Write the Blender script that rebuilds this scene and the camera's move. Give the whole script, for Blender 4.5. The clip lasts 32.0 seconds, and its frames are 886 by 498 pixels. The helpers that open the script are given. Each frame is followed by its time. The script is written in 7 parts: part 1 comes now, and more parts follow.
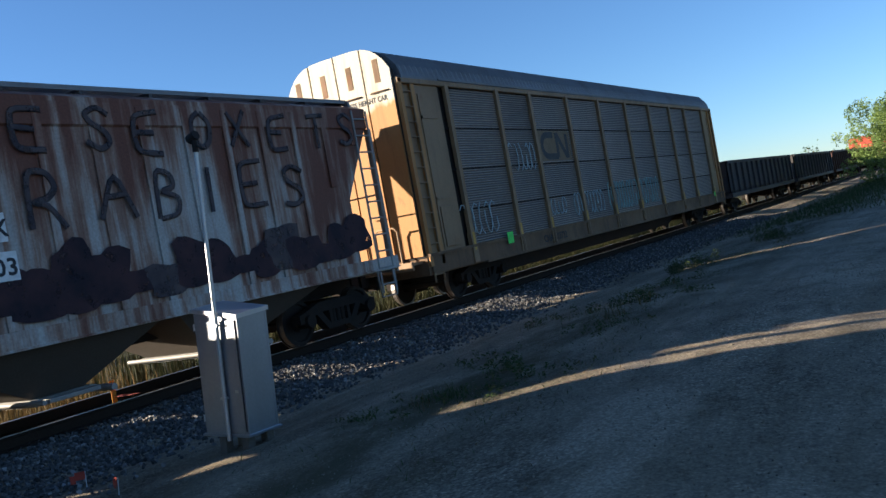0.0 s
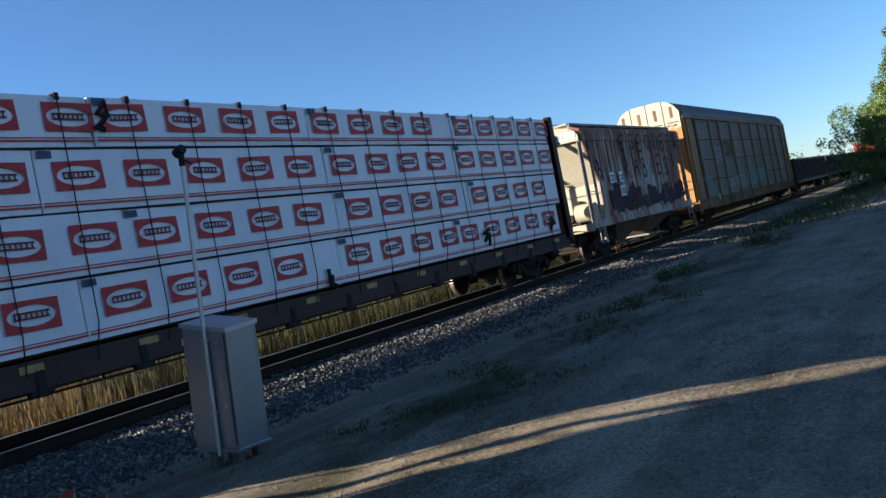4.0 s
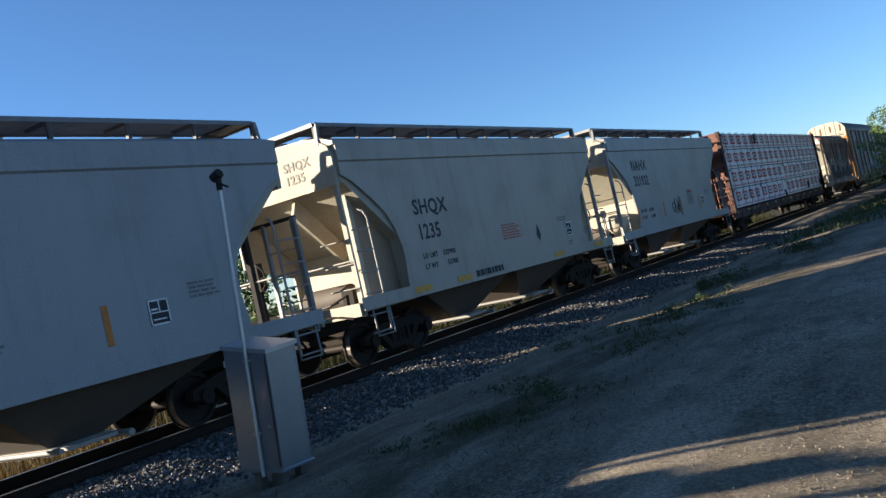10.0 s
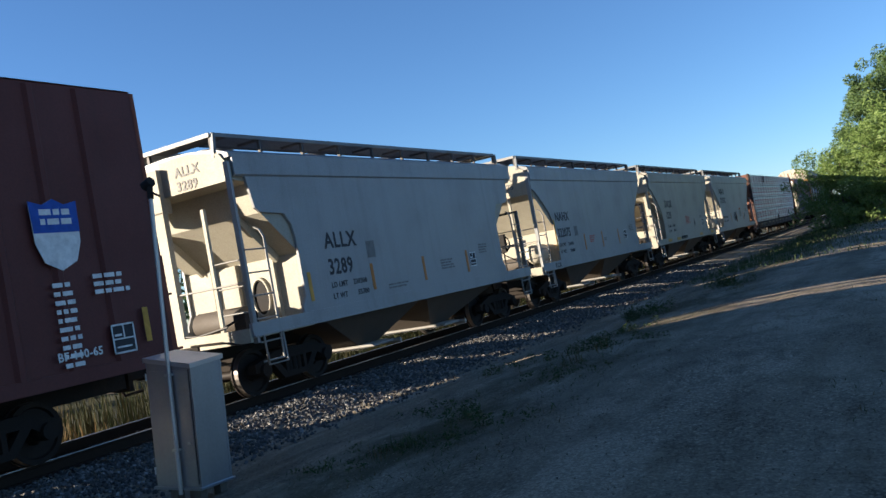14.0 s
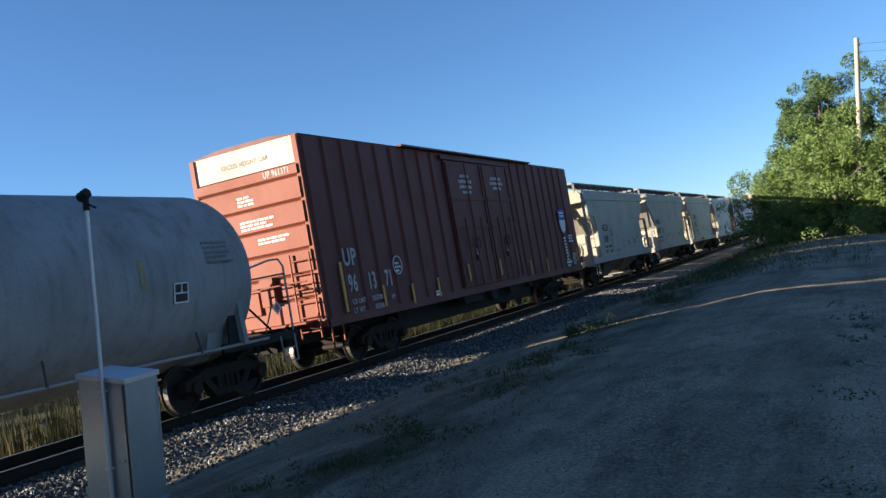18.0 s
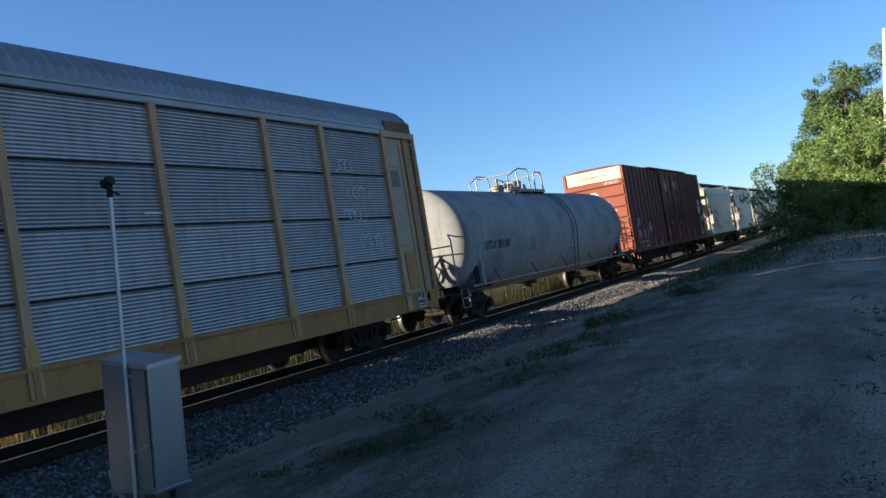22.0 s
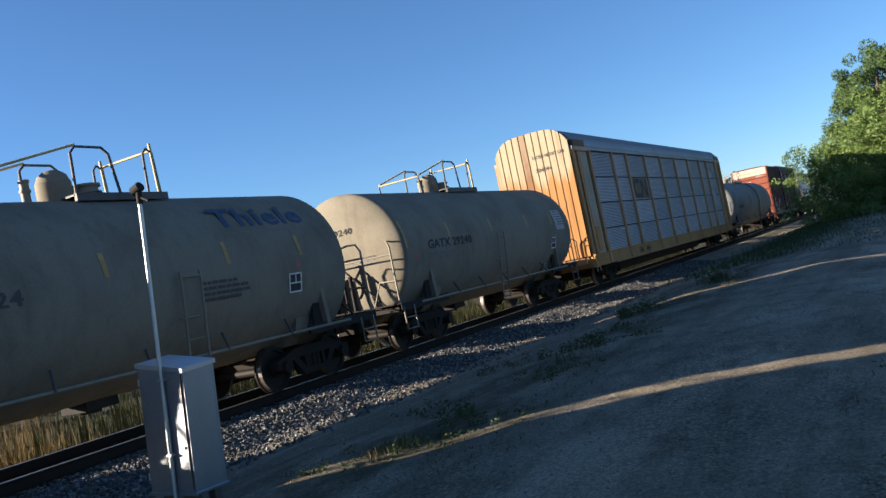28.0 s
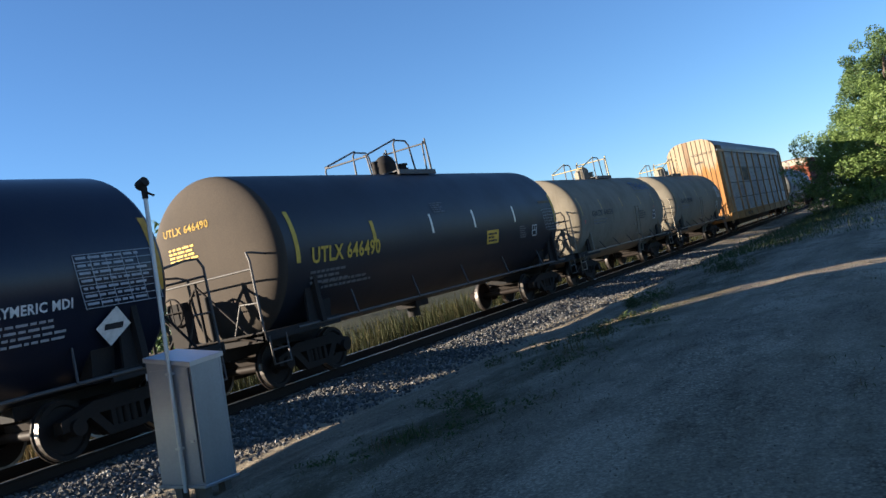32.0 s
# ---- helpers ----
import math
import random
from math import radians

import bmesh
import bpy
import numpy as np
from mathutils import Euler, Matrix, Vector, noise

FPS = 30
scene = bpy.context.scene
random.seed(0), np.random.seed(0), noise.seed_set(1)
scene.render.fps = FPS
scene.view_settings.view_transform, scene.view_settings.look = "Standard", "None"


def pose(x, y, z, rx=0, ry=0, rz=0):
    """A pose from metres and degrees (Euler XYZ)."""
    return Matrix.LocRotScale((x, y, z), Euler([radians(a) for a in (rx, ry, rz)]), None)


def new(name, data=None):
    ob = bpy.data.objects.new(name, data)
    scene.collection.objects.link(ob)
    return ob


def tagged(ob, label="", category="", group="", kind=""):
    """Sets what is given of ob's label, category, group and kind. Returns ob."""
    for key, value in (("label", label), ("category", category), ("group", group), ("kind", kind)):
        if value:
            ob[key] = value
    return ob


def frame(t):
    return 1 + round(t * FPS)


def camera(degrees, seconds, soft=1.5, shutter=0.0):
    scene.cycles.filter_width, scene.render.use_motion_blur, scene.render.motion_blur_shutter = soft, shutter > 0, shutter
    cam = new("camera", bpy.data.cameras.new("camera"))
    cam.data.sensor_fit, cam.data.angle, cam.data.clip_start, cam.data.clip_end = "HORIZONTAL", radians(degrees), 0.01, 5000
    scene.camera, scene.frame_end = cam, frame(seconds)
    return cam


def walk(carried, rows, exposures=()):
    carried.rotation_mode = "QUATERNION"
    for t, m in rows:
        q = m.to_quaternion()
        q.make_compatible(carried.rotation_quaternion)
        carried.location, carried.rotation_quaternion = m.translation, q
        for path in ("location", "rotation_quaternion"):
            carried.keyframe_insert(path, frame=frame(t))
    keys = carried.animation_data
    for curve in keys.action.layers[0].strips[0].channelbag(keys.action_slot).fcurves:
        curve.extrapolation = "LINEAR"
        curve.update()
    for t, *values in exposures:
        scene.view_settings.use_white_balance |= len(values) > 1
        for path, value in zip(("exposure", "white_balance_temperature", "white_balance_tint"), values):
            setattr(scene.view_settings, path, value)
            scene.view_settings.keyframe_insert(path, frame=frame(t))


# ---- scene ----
EYE = 1.53                                   # camera height over the rail
cam = camera(54.0, 32.0)
# seconds, yaw, pitch, roll of the hand-held camera
TURNS = [
    (0.0, 32.08, -0.95, 10.37), (0.5, 31.13, -1.00, 10.88), (1.0, 30.62, -0.59, 10.63), (1.5, 30.80, 0.06, 10.10),
    (2.0, 31.04, 0.40, 9.89), (2.5, 31.36, 0.16, 10.23), (3.0, 31.52, -0.24, 10.67), (3.5, 31.56, -0.56, 11.04),
    (5.5, 30.52, 0.46, 11.45), (6.0, 30.81, 0.57, 11.70), (6.5, 31.43, 0.56, 12.15), (7.0, 32.89, -0.10, 12.84),
    (7.5, 35.01, -0.85, 13.22), (8.0, 36.28, -0.92, 13.21), (8.5, 36.97, -0.85, 13.35), (9.0, 37.27, -0.90, 13.11),
    (9.5, 35.50, -0.05, 13.05), (10.0, 33.77, 1.16, 12.89), (10.5, 33.15, 2.20, 11.56), (11.0, 32.20, 2.06, 10.44),
    (11.5, 32.03, 1.82, 10.06), (12.0, 30.82, 1.25, 10.75), (12.5, 29.86, 1.53, 10.66), (13.0, 29.50, 1.79, 10.42),
    (13.5, 29.26, 1.48, 10.44), (14.0, 29.26, 1.67, 10.40), (14.5, 29.54, 1.77, 10.35), (16.5, 25.63, 2.06, 10.70),
    (17.0, 24.74, 2.23, 10.21), (17.5, 25.25, 2.54, 9.84), (18.0, 25.43, 2.02, 10.01), (18.5, 25.12, 1.32, 10.24),
    (19.0, 25.02, 1.04, 10.36), (19.5, 25.44, 1.29, 10.14), (20.0, 25.45, 1.31, 9.83), (20.5, 25.53, 1.24, 9.41),
    (21.0, 26.10, 1.41, 9.17), (21.5, 26.36, 1.61, 9.14), (22.0, 26.77, 1.55, 9.46), (22.5, 27.35, 1.43, 9.88),
    (23.0, 27.52, 1.73, 10.23), (23.5, 27.54, 1.85, 10.39), (24.0, 27.73, 2.03, 10.81), (24.5, 28.12, 2.48, 11.04),
    (25.0, 28.21, 2.63, 11.09), (25.5, 28.02, 2.16, 11.12), (27.5, 28.01, 1.92, 11.38), (28.0, 28.85, 1.78, 11.50),
    (28.5, 29.12, 1.50, 12.01), (29.0, 29.00, 1.40, 12.24), (29.5, 29.02, 0.98, 12.46), (30.0, 29.16, 0.73, 12.22),
    (30.5, 28.99, 0.95, 12.03), (31.0, 28.92, 1.11, 12.08), (31.5, 28.97, 1.26, 12.14), (32.0, 29.35, 1.43, 12.27),
]
# seconds and the small drift of its holder: sideways, and down
DRIFT = [(0.0, 0.0, 0.0), (25.0, 0.0, 0.0), (27.5, 0.01, -0.03), (29.5, 0.02, -0.055), (31.5, 0.02, -0.065), (32.0, 0.02, -0.065)]


def drift(t, k):
    return float(np.interp(t, [q[0] for q in DRIFT], [q[k] for q in DRIFT]))


walk(cam, [(t, pose(drift(t, 1), drift(t, 1), EYE + drift(t, 2), 90 + p, r, y)) for t, y, p, r in TURNS],
     exposures=[(t, e, 6150, 12) for t, e in ((0, 2.04), (2, 1.97), (4, 2.0), (9, 2.0), (11, 2.1), (13, 2.04), (17, 2.0), (21, 2.0), (22, 2.08), (23, 2.16), (24, 2.18), (25.5, 2.04), (28, 2.0), (30, 2.05), (31, 2.12), (32, 2.12))])
# seconds and metres that the train has rolled
RUN = [(0.0, 0.01), (1.0, 5.73), (2.0, 11.54), (3.0, 17.27), (4.5, 25.82), (6.0, 34.52), (7.0, 40.5), (8.0, 46.63), (9.0, 52.82), (10.0, 59.17), (11.0, 65.4), (12.0, 71.58), (13.0, 77.77), (14.0, 84.02), (15.5, 93.47), (17.0, 102.86), (18.0, 109.06), (19.0, 115.29), (20.0, 121.5), (21.0, 127.68), (22.0, 133.8), (23.0, 140.06), (24.0, 146.27), (25.0, 152.35), (26.5, 161.46), (28.0, 170.52), (29.0, 176.58), (30.0, 182.6), (31.0, 188.66), (32.0, 194.72)]

# ---- daylight: low sun behind the train ----
SUN_AZ, SUN_EL = 32.0, 12.0                  # light travels to +x, turned to +y by SUN_AZ
world = bpy.data.worlds.new("sky")
scene.world = world
world.use_nodes = True
wn = world.node_tree.nodes
sky = wn.new("ShaderNodeTexSky")
sky.sky_type, sky.sun_disc = "NISHITA", False
sky.sun_elevation, sky.sun_rotation = radians(SUN_EL), radians(270 - SUN_AZ)
sky.air_density, sky.dust_density, sky.ozone_density = 0.84, 0.0, 4.4
wn["Background"].inputs[1].default_value = 0.050
world.node_tree.links.new(sky.outputs[0], wn["Background"].inputs[0])
sun = new("sun", bpy.data.lights.new("sun", "SUN"))
sun.data.energy, sun.data.angle, sun.data.color = 5.0, radians(0.5), (1.0, 0.86, 0.65)
_d = Vector((math.cos(radians(SUN_AZ)) * math.cos(radians(SUN_EL)), math.sin(radians(SUN_AZ)) * math.cos(radians(SUN_EL)), -math.sin(radians(SUN_EL))))
sun.matrix_world = Matrix.Translation((-60, -45, 20)) @ _d.to_track_quat("-Z", "Y").to_matrix().to_4x4()


# ---- materials ----
def nodes_of(name):
    m = bpy.data.materials.new(name)
    m.use_nodes = True
    t = m.node_tree
    return m, t, t.nodes["Principled BSDF"]


def link(t, a, b):
    t.links.new(a, b)


def noise_node(t, coord, scale, stretch=(1, 1, 1), detail=6, rough=0.6):
    mp = t.nodes.new("ShaderNodeMapping")
    mp.inputs["Scale"].default_value = stretch
    link(t, coord, mp.inputs["Vector"])
    n = t.nodes.new("ShaderNodeTexNoise")
    n.inputs["Scale"].default_value, n.inputs["Detail"].default_value, n.inputs["Roughness"].default_value = scale, detail, rough
    link(t, mp.outputs[0], n.inputs["Vector"])
    return n.outputs["Fac"]


def ramp(t, fac, lo, hi, a=0.0, b=1.0):
    r = t.nodes.new("ShaderNodeMapRange")
    r.inputs["From Min"].default_value, r.inputs["From Max"].default_value = lo, hi
    r.inputs["To Min"].default_value, r.inputs["To Max"].default_value = a, b
    link(t, fac, r.inputs["Value"])
    return r.outputs[0]


def mix(t, fac, a, b, blend="MIX"):
    m = t.nodes.new("ShaderNodeMix")
    m.data_type, m.blend_type = "RGBA", blend
    for k, v in ((0, fac), (6, a), (7, b)):
        if isinstance(v, (int, float)):
            m.inputs[k].default_value = v
        elif isinstance(v, tuple):
            m.inputs[k].default_value = (*v, 1)
        else:
            link(t, v, m.inputs[k])
    return m.outputs[2]


def bump(t, p, height, strength, dist=0.01):
    b = t.nodes.new("ShaderNodeBump")
    b.inputs["Strength"].default_value, b.inputs["Distance"].default_value = strength, dist
    link(t, height, b.inputs["Height"])
    link(t, b.outputs[0], p.inputs["Normal"])


def paint(name, col, dirt=(0.08, 0.06, 0.045), streak=0.35, rough=0.5, metal=0.0, grime=0.3, grain=0.12, rust=0.0, spec=0.3, runs=(0.5, 0.8)):
    """Weathered paint: blotches, streaks that run down, fine grain."""
    m, t, p = nodes_of(name)
    c = t.nodes.new("ShaderNodeTexCoord").outputs["Object"]
    blot = ramp(t, noise_node(t, c, 0.9), 0.42, 0.75, 0, grime)
    run = ramp(t, noise_node(t, c, 1.0, (5, 5, 0.35), 4), runs[0], runs[1], 0, streak)
    fine = ramp(t, noise_node(t, c, 38, detail=3), 0.3, 0.7, 1 - grain, 1 + grain)
    k = mix(t, blot, col, dirt)
    k = mix(t, run, k, dirt)
    if rust:
        spots = ramp(t, noise_node(t, c, 3.2, (1, 1, 0.5), 8, 0.7), 0.56, 0.68, 0, rust)
        k = mix(t, spots, k, (0.17, 0.06, 0.025))
    k = mix(t, 1.0, k, fine, "MULTIPLY")
    link(t, k, p.inputs["Base Color"])
    link(t, ramp(t, blot, 0, 1, rough, min(1, rough + 0.3)), p.inputs["Roughness"])
    p.inputs["Metallic"].default_value = metal
    p.inputs["Specular IOR Level"].default_value = spec
    bump(t, p, noise_node(t, c, 14, detail=4), 0.12, 0.01)
    return m


def rusty_side(name):
    """Pale paint with rust that runs down from the roof line."""
    m, t, p = nodes_of(name)
    c = t.nodes.new("ShaderNodeTexCoord").outputs["Object"]
    sx = t.nodes.new("ShaderNodeSeparateXYZ")
    link(t, c, sx.inputs[0])
    reach = ramp(t, sx.outputs[2], 1.9, 4.1, 0.0, 0.26)
    big = noise_node(t, c, 0.75, (1, 1, 0.4), 5)
    run = noise_node(t, c, 1.0, (4.5, 4.5, 0.3), 5)
    add = t.nodes.new("ShaderNodeMath")
    add.operation = "ADD"
    link(t, run, add.inputs[0])
    link(t, reach, add.inputs[1])
    add2 = t.nodes.new("ShaderNodeMath")
    add2.operation = "ADD"
    link(t, add.outputs[0], add2.inputs[0])
    link(t, big, add2.inputs[1])
    k = mix(t, ramp(t, noise_node(t, c, 1.1), 0.4, 0.7, 0, 0.5), (0.40, 0.375, 0.345), (0.27, 0.23, 0.195))
    k = mix(t, ramp(t, add2.outputs[0], 0.95, 1.12, 0, 0.8), k, (0.25, 0.135, 0.085))
    k = mix(t, ramp(t, add2.outputs[0], 1.07, 1.24, 0, 0.92), k, (0.13, 0.045, 0.028))
    k = mix(t, 1.0, k, ramp(t, noise_node(t, c, 30, detail=3), 0.3, 0.7, 0.8, 1.15), "MULTIPLY")
    link(t, k, p.inputs["Base Color"])
    p.inputs["Roughness"].default_value, p.inputs["Specular IOR Level"].default_value = 0.7, 0.25
    bump(t, p, noise_node(t, c, 14, detail=4), 0.15, 0.01)
    return m


def faded_end(name, low, high, z0, z1):
    """Coloured paint with a pale coat above, worn through between z0 and z1."""
    m, t, p = nodes_of(name)
    c = t.nodes.new("ShaderNodeTexCoord").outputs["Object"]
    sx = t.nodes.new("ShaderNodeSeparateXYZ")
    link(t, c, sx.inputs[0])
    add = t.nodes.new("ShaderNodeMath")
    add.operation = "ADD"
    link(t, ramp(t, sx.outputs[2], z0, z1, 0, 1), add.inputs[0])
    link(t, ramp(t, noise_node(t, c, 1.6, (2, 2, 0.4), 6), 0.3, 0.7, -0.35, 0.35), add.inputs[1])
    k = mix(t, ramp(t, add.outputs[0], 0.3, 0.7), low, high)
    k = mix(t, ramp(t, noise_node(t, c, 1.0, (5, 5, 0.35), 4), 0.52, 0.75, 0, 0.55), k, tuple(q * 0.5 for q in low))
    k = mix(t, ramp(t, noise_node(t, c, 3.2, (1, 1, 0.5), 8, 0.7), 0.60, 0.70, 0, 0.6), k, (0.17, 0.07, 0.03))
    k = mix(t, 1.0, k, ramp(t, noise_node(t, c, 38, detail=3), 0.3, 0.7, 0.88, 1.1), "MULTIPLY")
    link(t, k, p.inputs["Base Color"])
    p.inputs["Roughness"].default_value, p.inputs["Specular IOR Level"].default_value = 0.65, 0.25
    bump(t, p, noise_node(t, c, 14, detail=4), 0.12, 0.01)
    return m


def sprayed(name, a, b, lo, hi):
    """Sprayed paint, thin in places so that the wall shows through."""
    m, t, p = nodes_of(name)
    c = t.nodes.new("ShaderNodeTexCoord").outputs["Object"]
    link(t, mix(t, ramp(t, noise_node(t, c, 2.1), 0.4, 0.65), a, b), p.inputs["Base Color"])
    p.inputs["Roughness"].default_value, p.inputs["Specular IOR Level"].default_value = 0.75, 0.15
    link(t, ramp(t, noise_node(t, c, 4.5, detail=9, rough=0.72), lo, hi), p.inputs["Alpha"])
    return m


def flat(name, col, rough=0.6, metal=0.0):
    """Thin paint of small marks."""
    m, t, p = nodes_of(name)
    c = t.nodes.new("ShaderNodeTexCoord").outputs["Object"]
    link(t, mix(t, 1.0, col, ramp(t, noise_node(t, c, 9), 0.3, 0.7, 0.75, 1.1), "MULTIPLY"), p.inputs["Base Color"])
    p.inputs["Roughness"].default_value, p.inputs["Metallic"].default_value = rough, metal
    p.inputs["Specular IOR Level"].default_value = 0.15
    return m


def ground_mat(name, a, b, c3, scale=1.0, rel=0.5, fine=60, grassy=True):
    m, t, p = nodes_of(name)
    c = t.nodes.new("ShaderNodeTexCoord").outputs["Object"]
    k = mix(t, ramp(t, noise_node(t, c, 0.35 * scale), 0.35, 0.65), a, b)
    k = mix(t, ramp(t, noise_node(t, c, 2.2 * scale, (1, 0.6, 1)), 0.5, 0.68, 0, 0.75), k, c3)
    ruts = ramp(t, noise_node(t, c, 1.0, (1.3, 0.07, 1), 3), 0.47, 0.62, 0, 0.55)
    k = mix(t, ruts, k, c3)
    damp = ramp(t, noise_node(t, c, 0.8, (1, 0.45, 1), 7, 0.7), 0.56, 0.70, 0, 0.7)
    k = mix(t, damp, k, tuple(q * 0.5 for q in c3))
    v = t.nodes.new("ShaderNodeTexVoronoi")
    v.inputs["Scale"].default_value = fine
    link(t, c, v.inputs["Vector"])
    k = mix(t, 1.0, k, ramp(t, v.outputs["Distance"], 0, 0.7, 1.2, 0.75), "MULTIPLY")
    v2 = t.nodes.new("ShaderNodeTexVoronoi")  # gritty patches
    v2.inputs["Scale"].default_value = fine * 0.8
    link(t, c, v2.inputs["Vector"])
    grit = mix(t, 1.0, ramp(t, v2.outputs["Color"], 0.0, 1.0, 0.35, 1.55), ramp(t, v2.outputs["Distance"], 0, 0.75, 1.25, 0.5), "MULTIPLY")
    k = mix(t, ramp(t, noise_node(t, c, 0.7, (1, 0.5, 1), 6, 0.65), 0.44, 0.60, 0.12, 0.85), k, mix(t, 1.0, k, grit, "MULTIPLY"))
    k = mix(t, 1.0, k, ramp(t, noise_node(t, c, 24), 0.3, 0.7, 0.7, 1.3), "MULTIPLY")
    if grassy:                               # soil of the bank beside the road, and turf beyond the track bed
        sx = t.nodes.new("ShaderNodeSeparateXYZ")
        link(t, c, sx.inputs[0])
        bank = t.nodes.new("ShaderNodeMath")
        bank.operation = "MULTIPLY"
        link(t, ramp(t, sx.outputs[0], -6.3, -5.2), bank.inputs[0])
        link(t, ramp(t, sx.outputs[0], -3.0, -4.0), bank.inputs[1])
        soil = t.nodes.new("ShaderNodeMath")
        soil.operation = "MULTIPLY"
        link(t, bank.outputs[0], soil.inputs[0])
        link(t, ramp(t, noise_node(t, c, 0.9, (1, 0.5, 1), 7, 0.7), 0.42, 0.58, 0.1, 0.9), soil.inputs[1])
        k = mix(t, soil.outputs[0], k, (0.062, 0.056, 0.03))
        k = mix(t, ramp(t, sx.outputs[0], -15.6, -16.6), k, (0.03, 0.03, 0.014))
    link(t, k, p.inputs["Base Color"])
    p.inputs["Roughness"].default_value, p.inputs["Specular IOR Level"].default_value = 0.95, 0.15
    bump(t, p, noise_node(t, c, 26, detail=8, rough=0.75), rel, 0.03)
    return m


def island_mat(name, cols, rough=0.9, spec=0.2, trans=0.0):
    """Loose pieces, each with its own shade."""
    m, t, p = nodes_of(name)
    r = t.nodes.new("ShaderNodeValToRGB")
    g = t.nodes.new("ShaderNodeNewGeometry")
    link(t, g.outputs["Random Per Island"], r.inputs[0])
    e = r.color_ramp.elements
    while len(e) < len(cols):
        e.new(0.5)
    for k, c in enumerate(cols):
        e[k].position, e[k].color = k / (len(cols) - 1), (*c, 1)
    link(t, r.outputs[0], p.inputs["Base Color"])
    p.inputs["Roughness"].default_value, p.inputs["Specular IOR Level"].default_value = rough, spec
    if trans:
        tr = t.nodes.new("ShaderNodeBsdfTranslucent")
        link(t, r.outputs[0], tr.inputs["Color"])
        mx = t.nodes.new("ShaderNodeMixShader")
        mx.inputs[0].default_value = trans
        link(t, p.outputs[0], mx.inputs[1])
        link(t, tr.outputs[0], mx.inputs[2])
        link(t, mx.outputs[0], t.nodes["Material Output"].inputs[0])
    return m


def panel_mat(name, col, pitch=0.058, relief_and_holes=True):
    """Galvanised sheet, rolled in fine horizontal corrugations and punched; relief and punching are also put into its
    colour.
    """
    m, t, p = nodes_of(name)
    c = t.nodes.new("ShaderNodeTexCoord").outputs["Object"]
    w = t.nodes.new("ShaderNodeTexWave")
    w.bands_direction = "Z"
    w.inputs["Scale"].default_value = 0.314 / pitch
    link(t, c, w.inputs["Vector"])
    o = t.nodes.new("ShaderNodeObjectInfo").outputs["Random"]
    k = mix(t, ramp(t, noise_node(t, c, 0.8), 0.35, 0.7, 0, 0.6), col, tuple(x * 0.55 for x in col))
    k = mix(t, ramp(t, noise_node(t, c, 1.3, (3, 3, 0.5)), 0.5, 0.75, 0, 0.5), k, (0.10, 0.08, 0.065))
    k = mix(t, 1.0, k, ramp(t, o, 0, 1, 0.75, 1.2), "MULTIPLY")
    if relief_and_holes:
        v = t.nodes.new("ShaderNodeTexVoronoi")
        v.voronoi_dimensions, v.inputs["Scale"].default_value, v.inputs["Randomness"].default_value = "3D", 1 / pitch, 0.0
        link(t, c, v.inputs["Vector"])
        # grooves darkened and crests lightened in the colour, as shade and light on the relief
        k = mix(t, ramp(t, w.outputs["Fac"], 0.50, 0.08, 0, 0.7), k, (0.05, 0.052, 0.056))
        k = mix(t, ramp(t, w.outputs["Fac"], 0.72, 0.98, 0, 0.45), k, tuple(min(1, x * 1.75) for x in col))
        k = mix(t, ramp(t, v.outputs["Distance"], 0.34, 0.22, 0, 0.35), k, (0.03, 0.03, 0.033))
    link(t, k, p.inputs["Base Color"])
    p.inputs["Metallic"].default_value, p.inputs["Roughness"].default_value = 0.15, 0.55
    bump(t, p, w.outputs["Fac"], 0.9, 0.03)
    return m


M = {}
M["hop"] = paint("grey_hopper_paint", (0.255, 0.26, 0.262), streak=0.22, grime=0.22, rough=0.42)
M["hop2"] = paint("pale_hopper_paint", (0.31, 0.28, 0.235), streak=0.25, grime=0.25, rough=0.45)
# copy of the hopper paint for the ends, sunlight put in as cream
M["hopend"] = paint("dusty_sunlit_end_paint", (0.34, 0.312, 0.25), dirt=(0.24, 0.205, 0.155), streak=0.35, grime=0.35, rough=0.65)
# brown is dirt plus warm bounced light put into the colour
M["dustbounce"] = paint("dusty_bounce_brown_plate", (0.27, 0.205, 0.14), dirt=(0.16, 0.115, 0.08), streak=0.3, grime=0.4, rough=0.8)
M["walkgrey"] = paint("dull_galvanised_grating", (0.17, 0.175, 0.18), dirt=(0.08, 0.07, 0.06), rough=0.55, metal=0.3)
# dirty paint, its base also darkened for the shade beneath the sill
M["hopshadedirt"] = paint("dirty_shaded_hopper_paint", (0.075, 0.062, 0.05), streak=0.5, grime=0.6, rough=0.7)
M["rusthop"] = rusty_side("rust_streaked_paint")
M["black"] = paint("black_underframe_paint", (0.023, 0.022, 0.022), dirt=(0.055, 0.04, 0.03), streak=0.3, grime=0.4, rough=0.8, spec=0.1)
M["steel"] = paint("rusty_truck_steel", (0.022, 0.019, 0.017), dirt=(0.038, 0.027, 0.02), streak=0.3, grime=0.6, rough=0.85, spec=0.08)
M["wheel"] = paint("worn_wheel_steel", (0.022, 0.018, 0.016), dirt=(0.03, 0.02, 0.015), streak=0.2, grime=0.5, rough=0.6, metal=0.2, spec=0.1)
M["tread"] = flat("polished_steel", (0.19, 0.17, 0.155), 0.42, 0.8)
M["railtop"] = flat("polished_rail_steel", (0.22, 0.20, 0.19), 0.42, 0.9)
M["rail"] = paint("rusty_rail_steel", (0.028, 0.019, 0.014), dirt=(0.02, 0.014, 0.01), rough=0.9, spec=0.08)
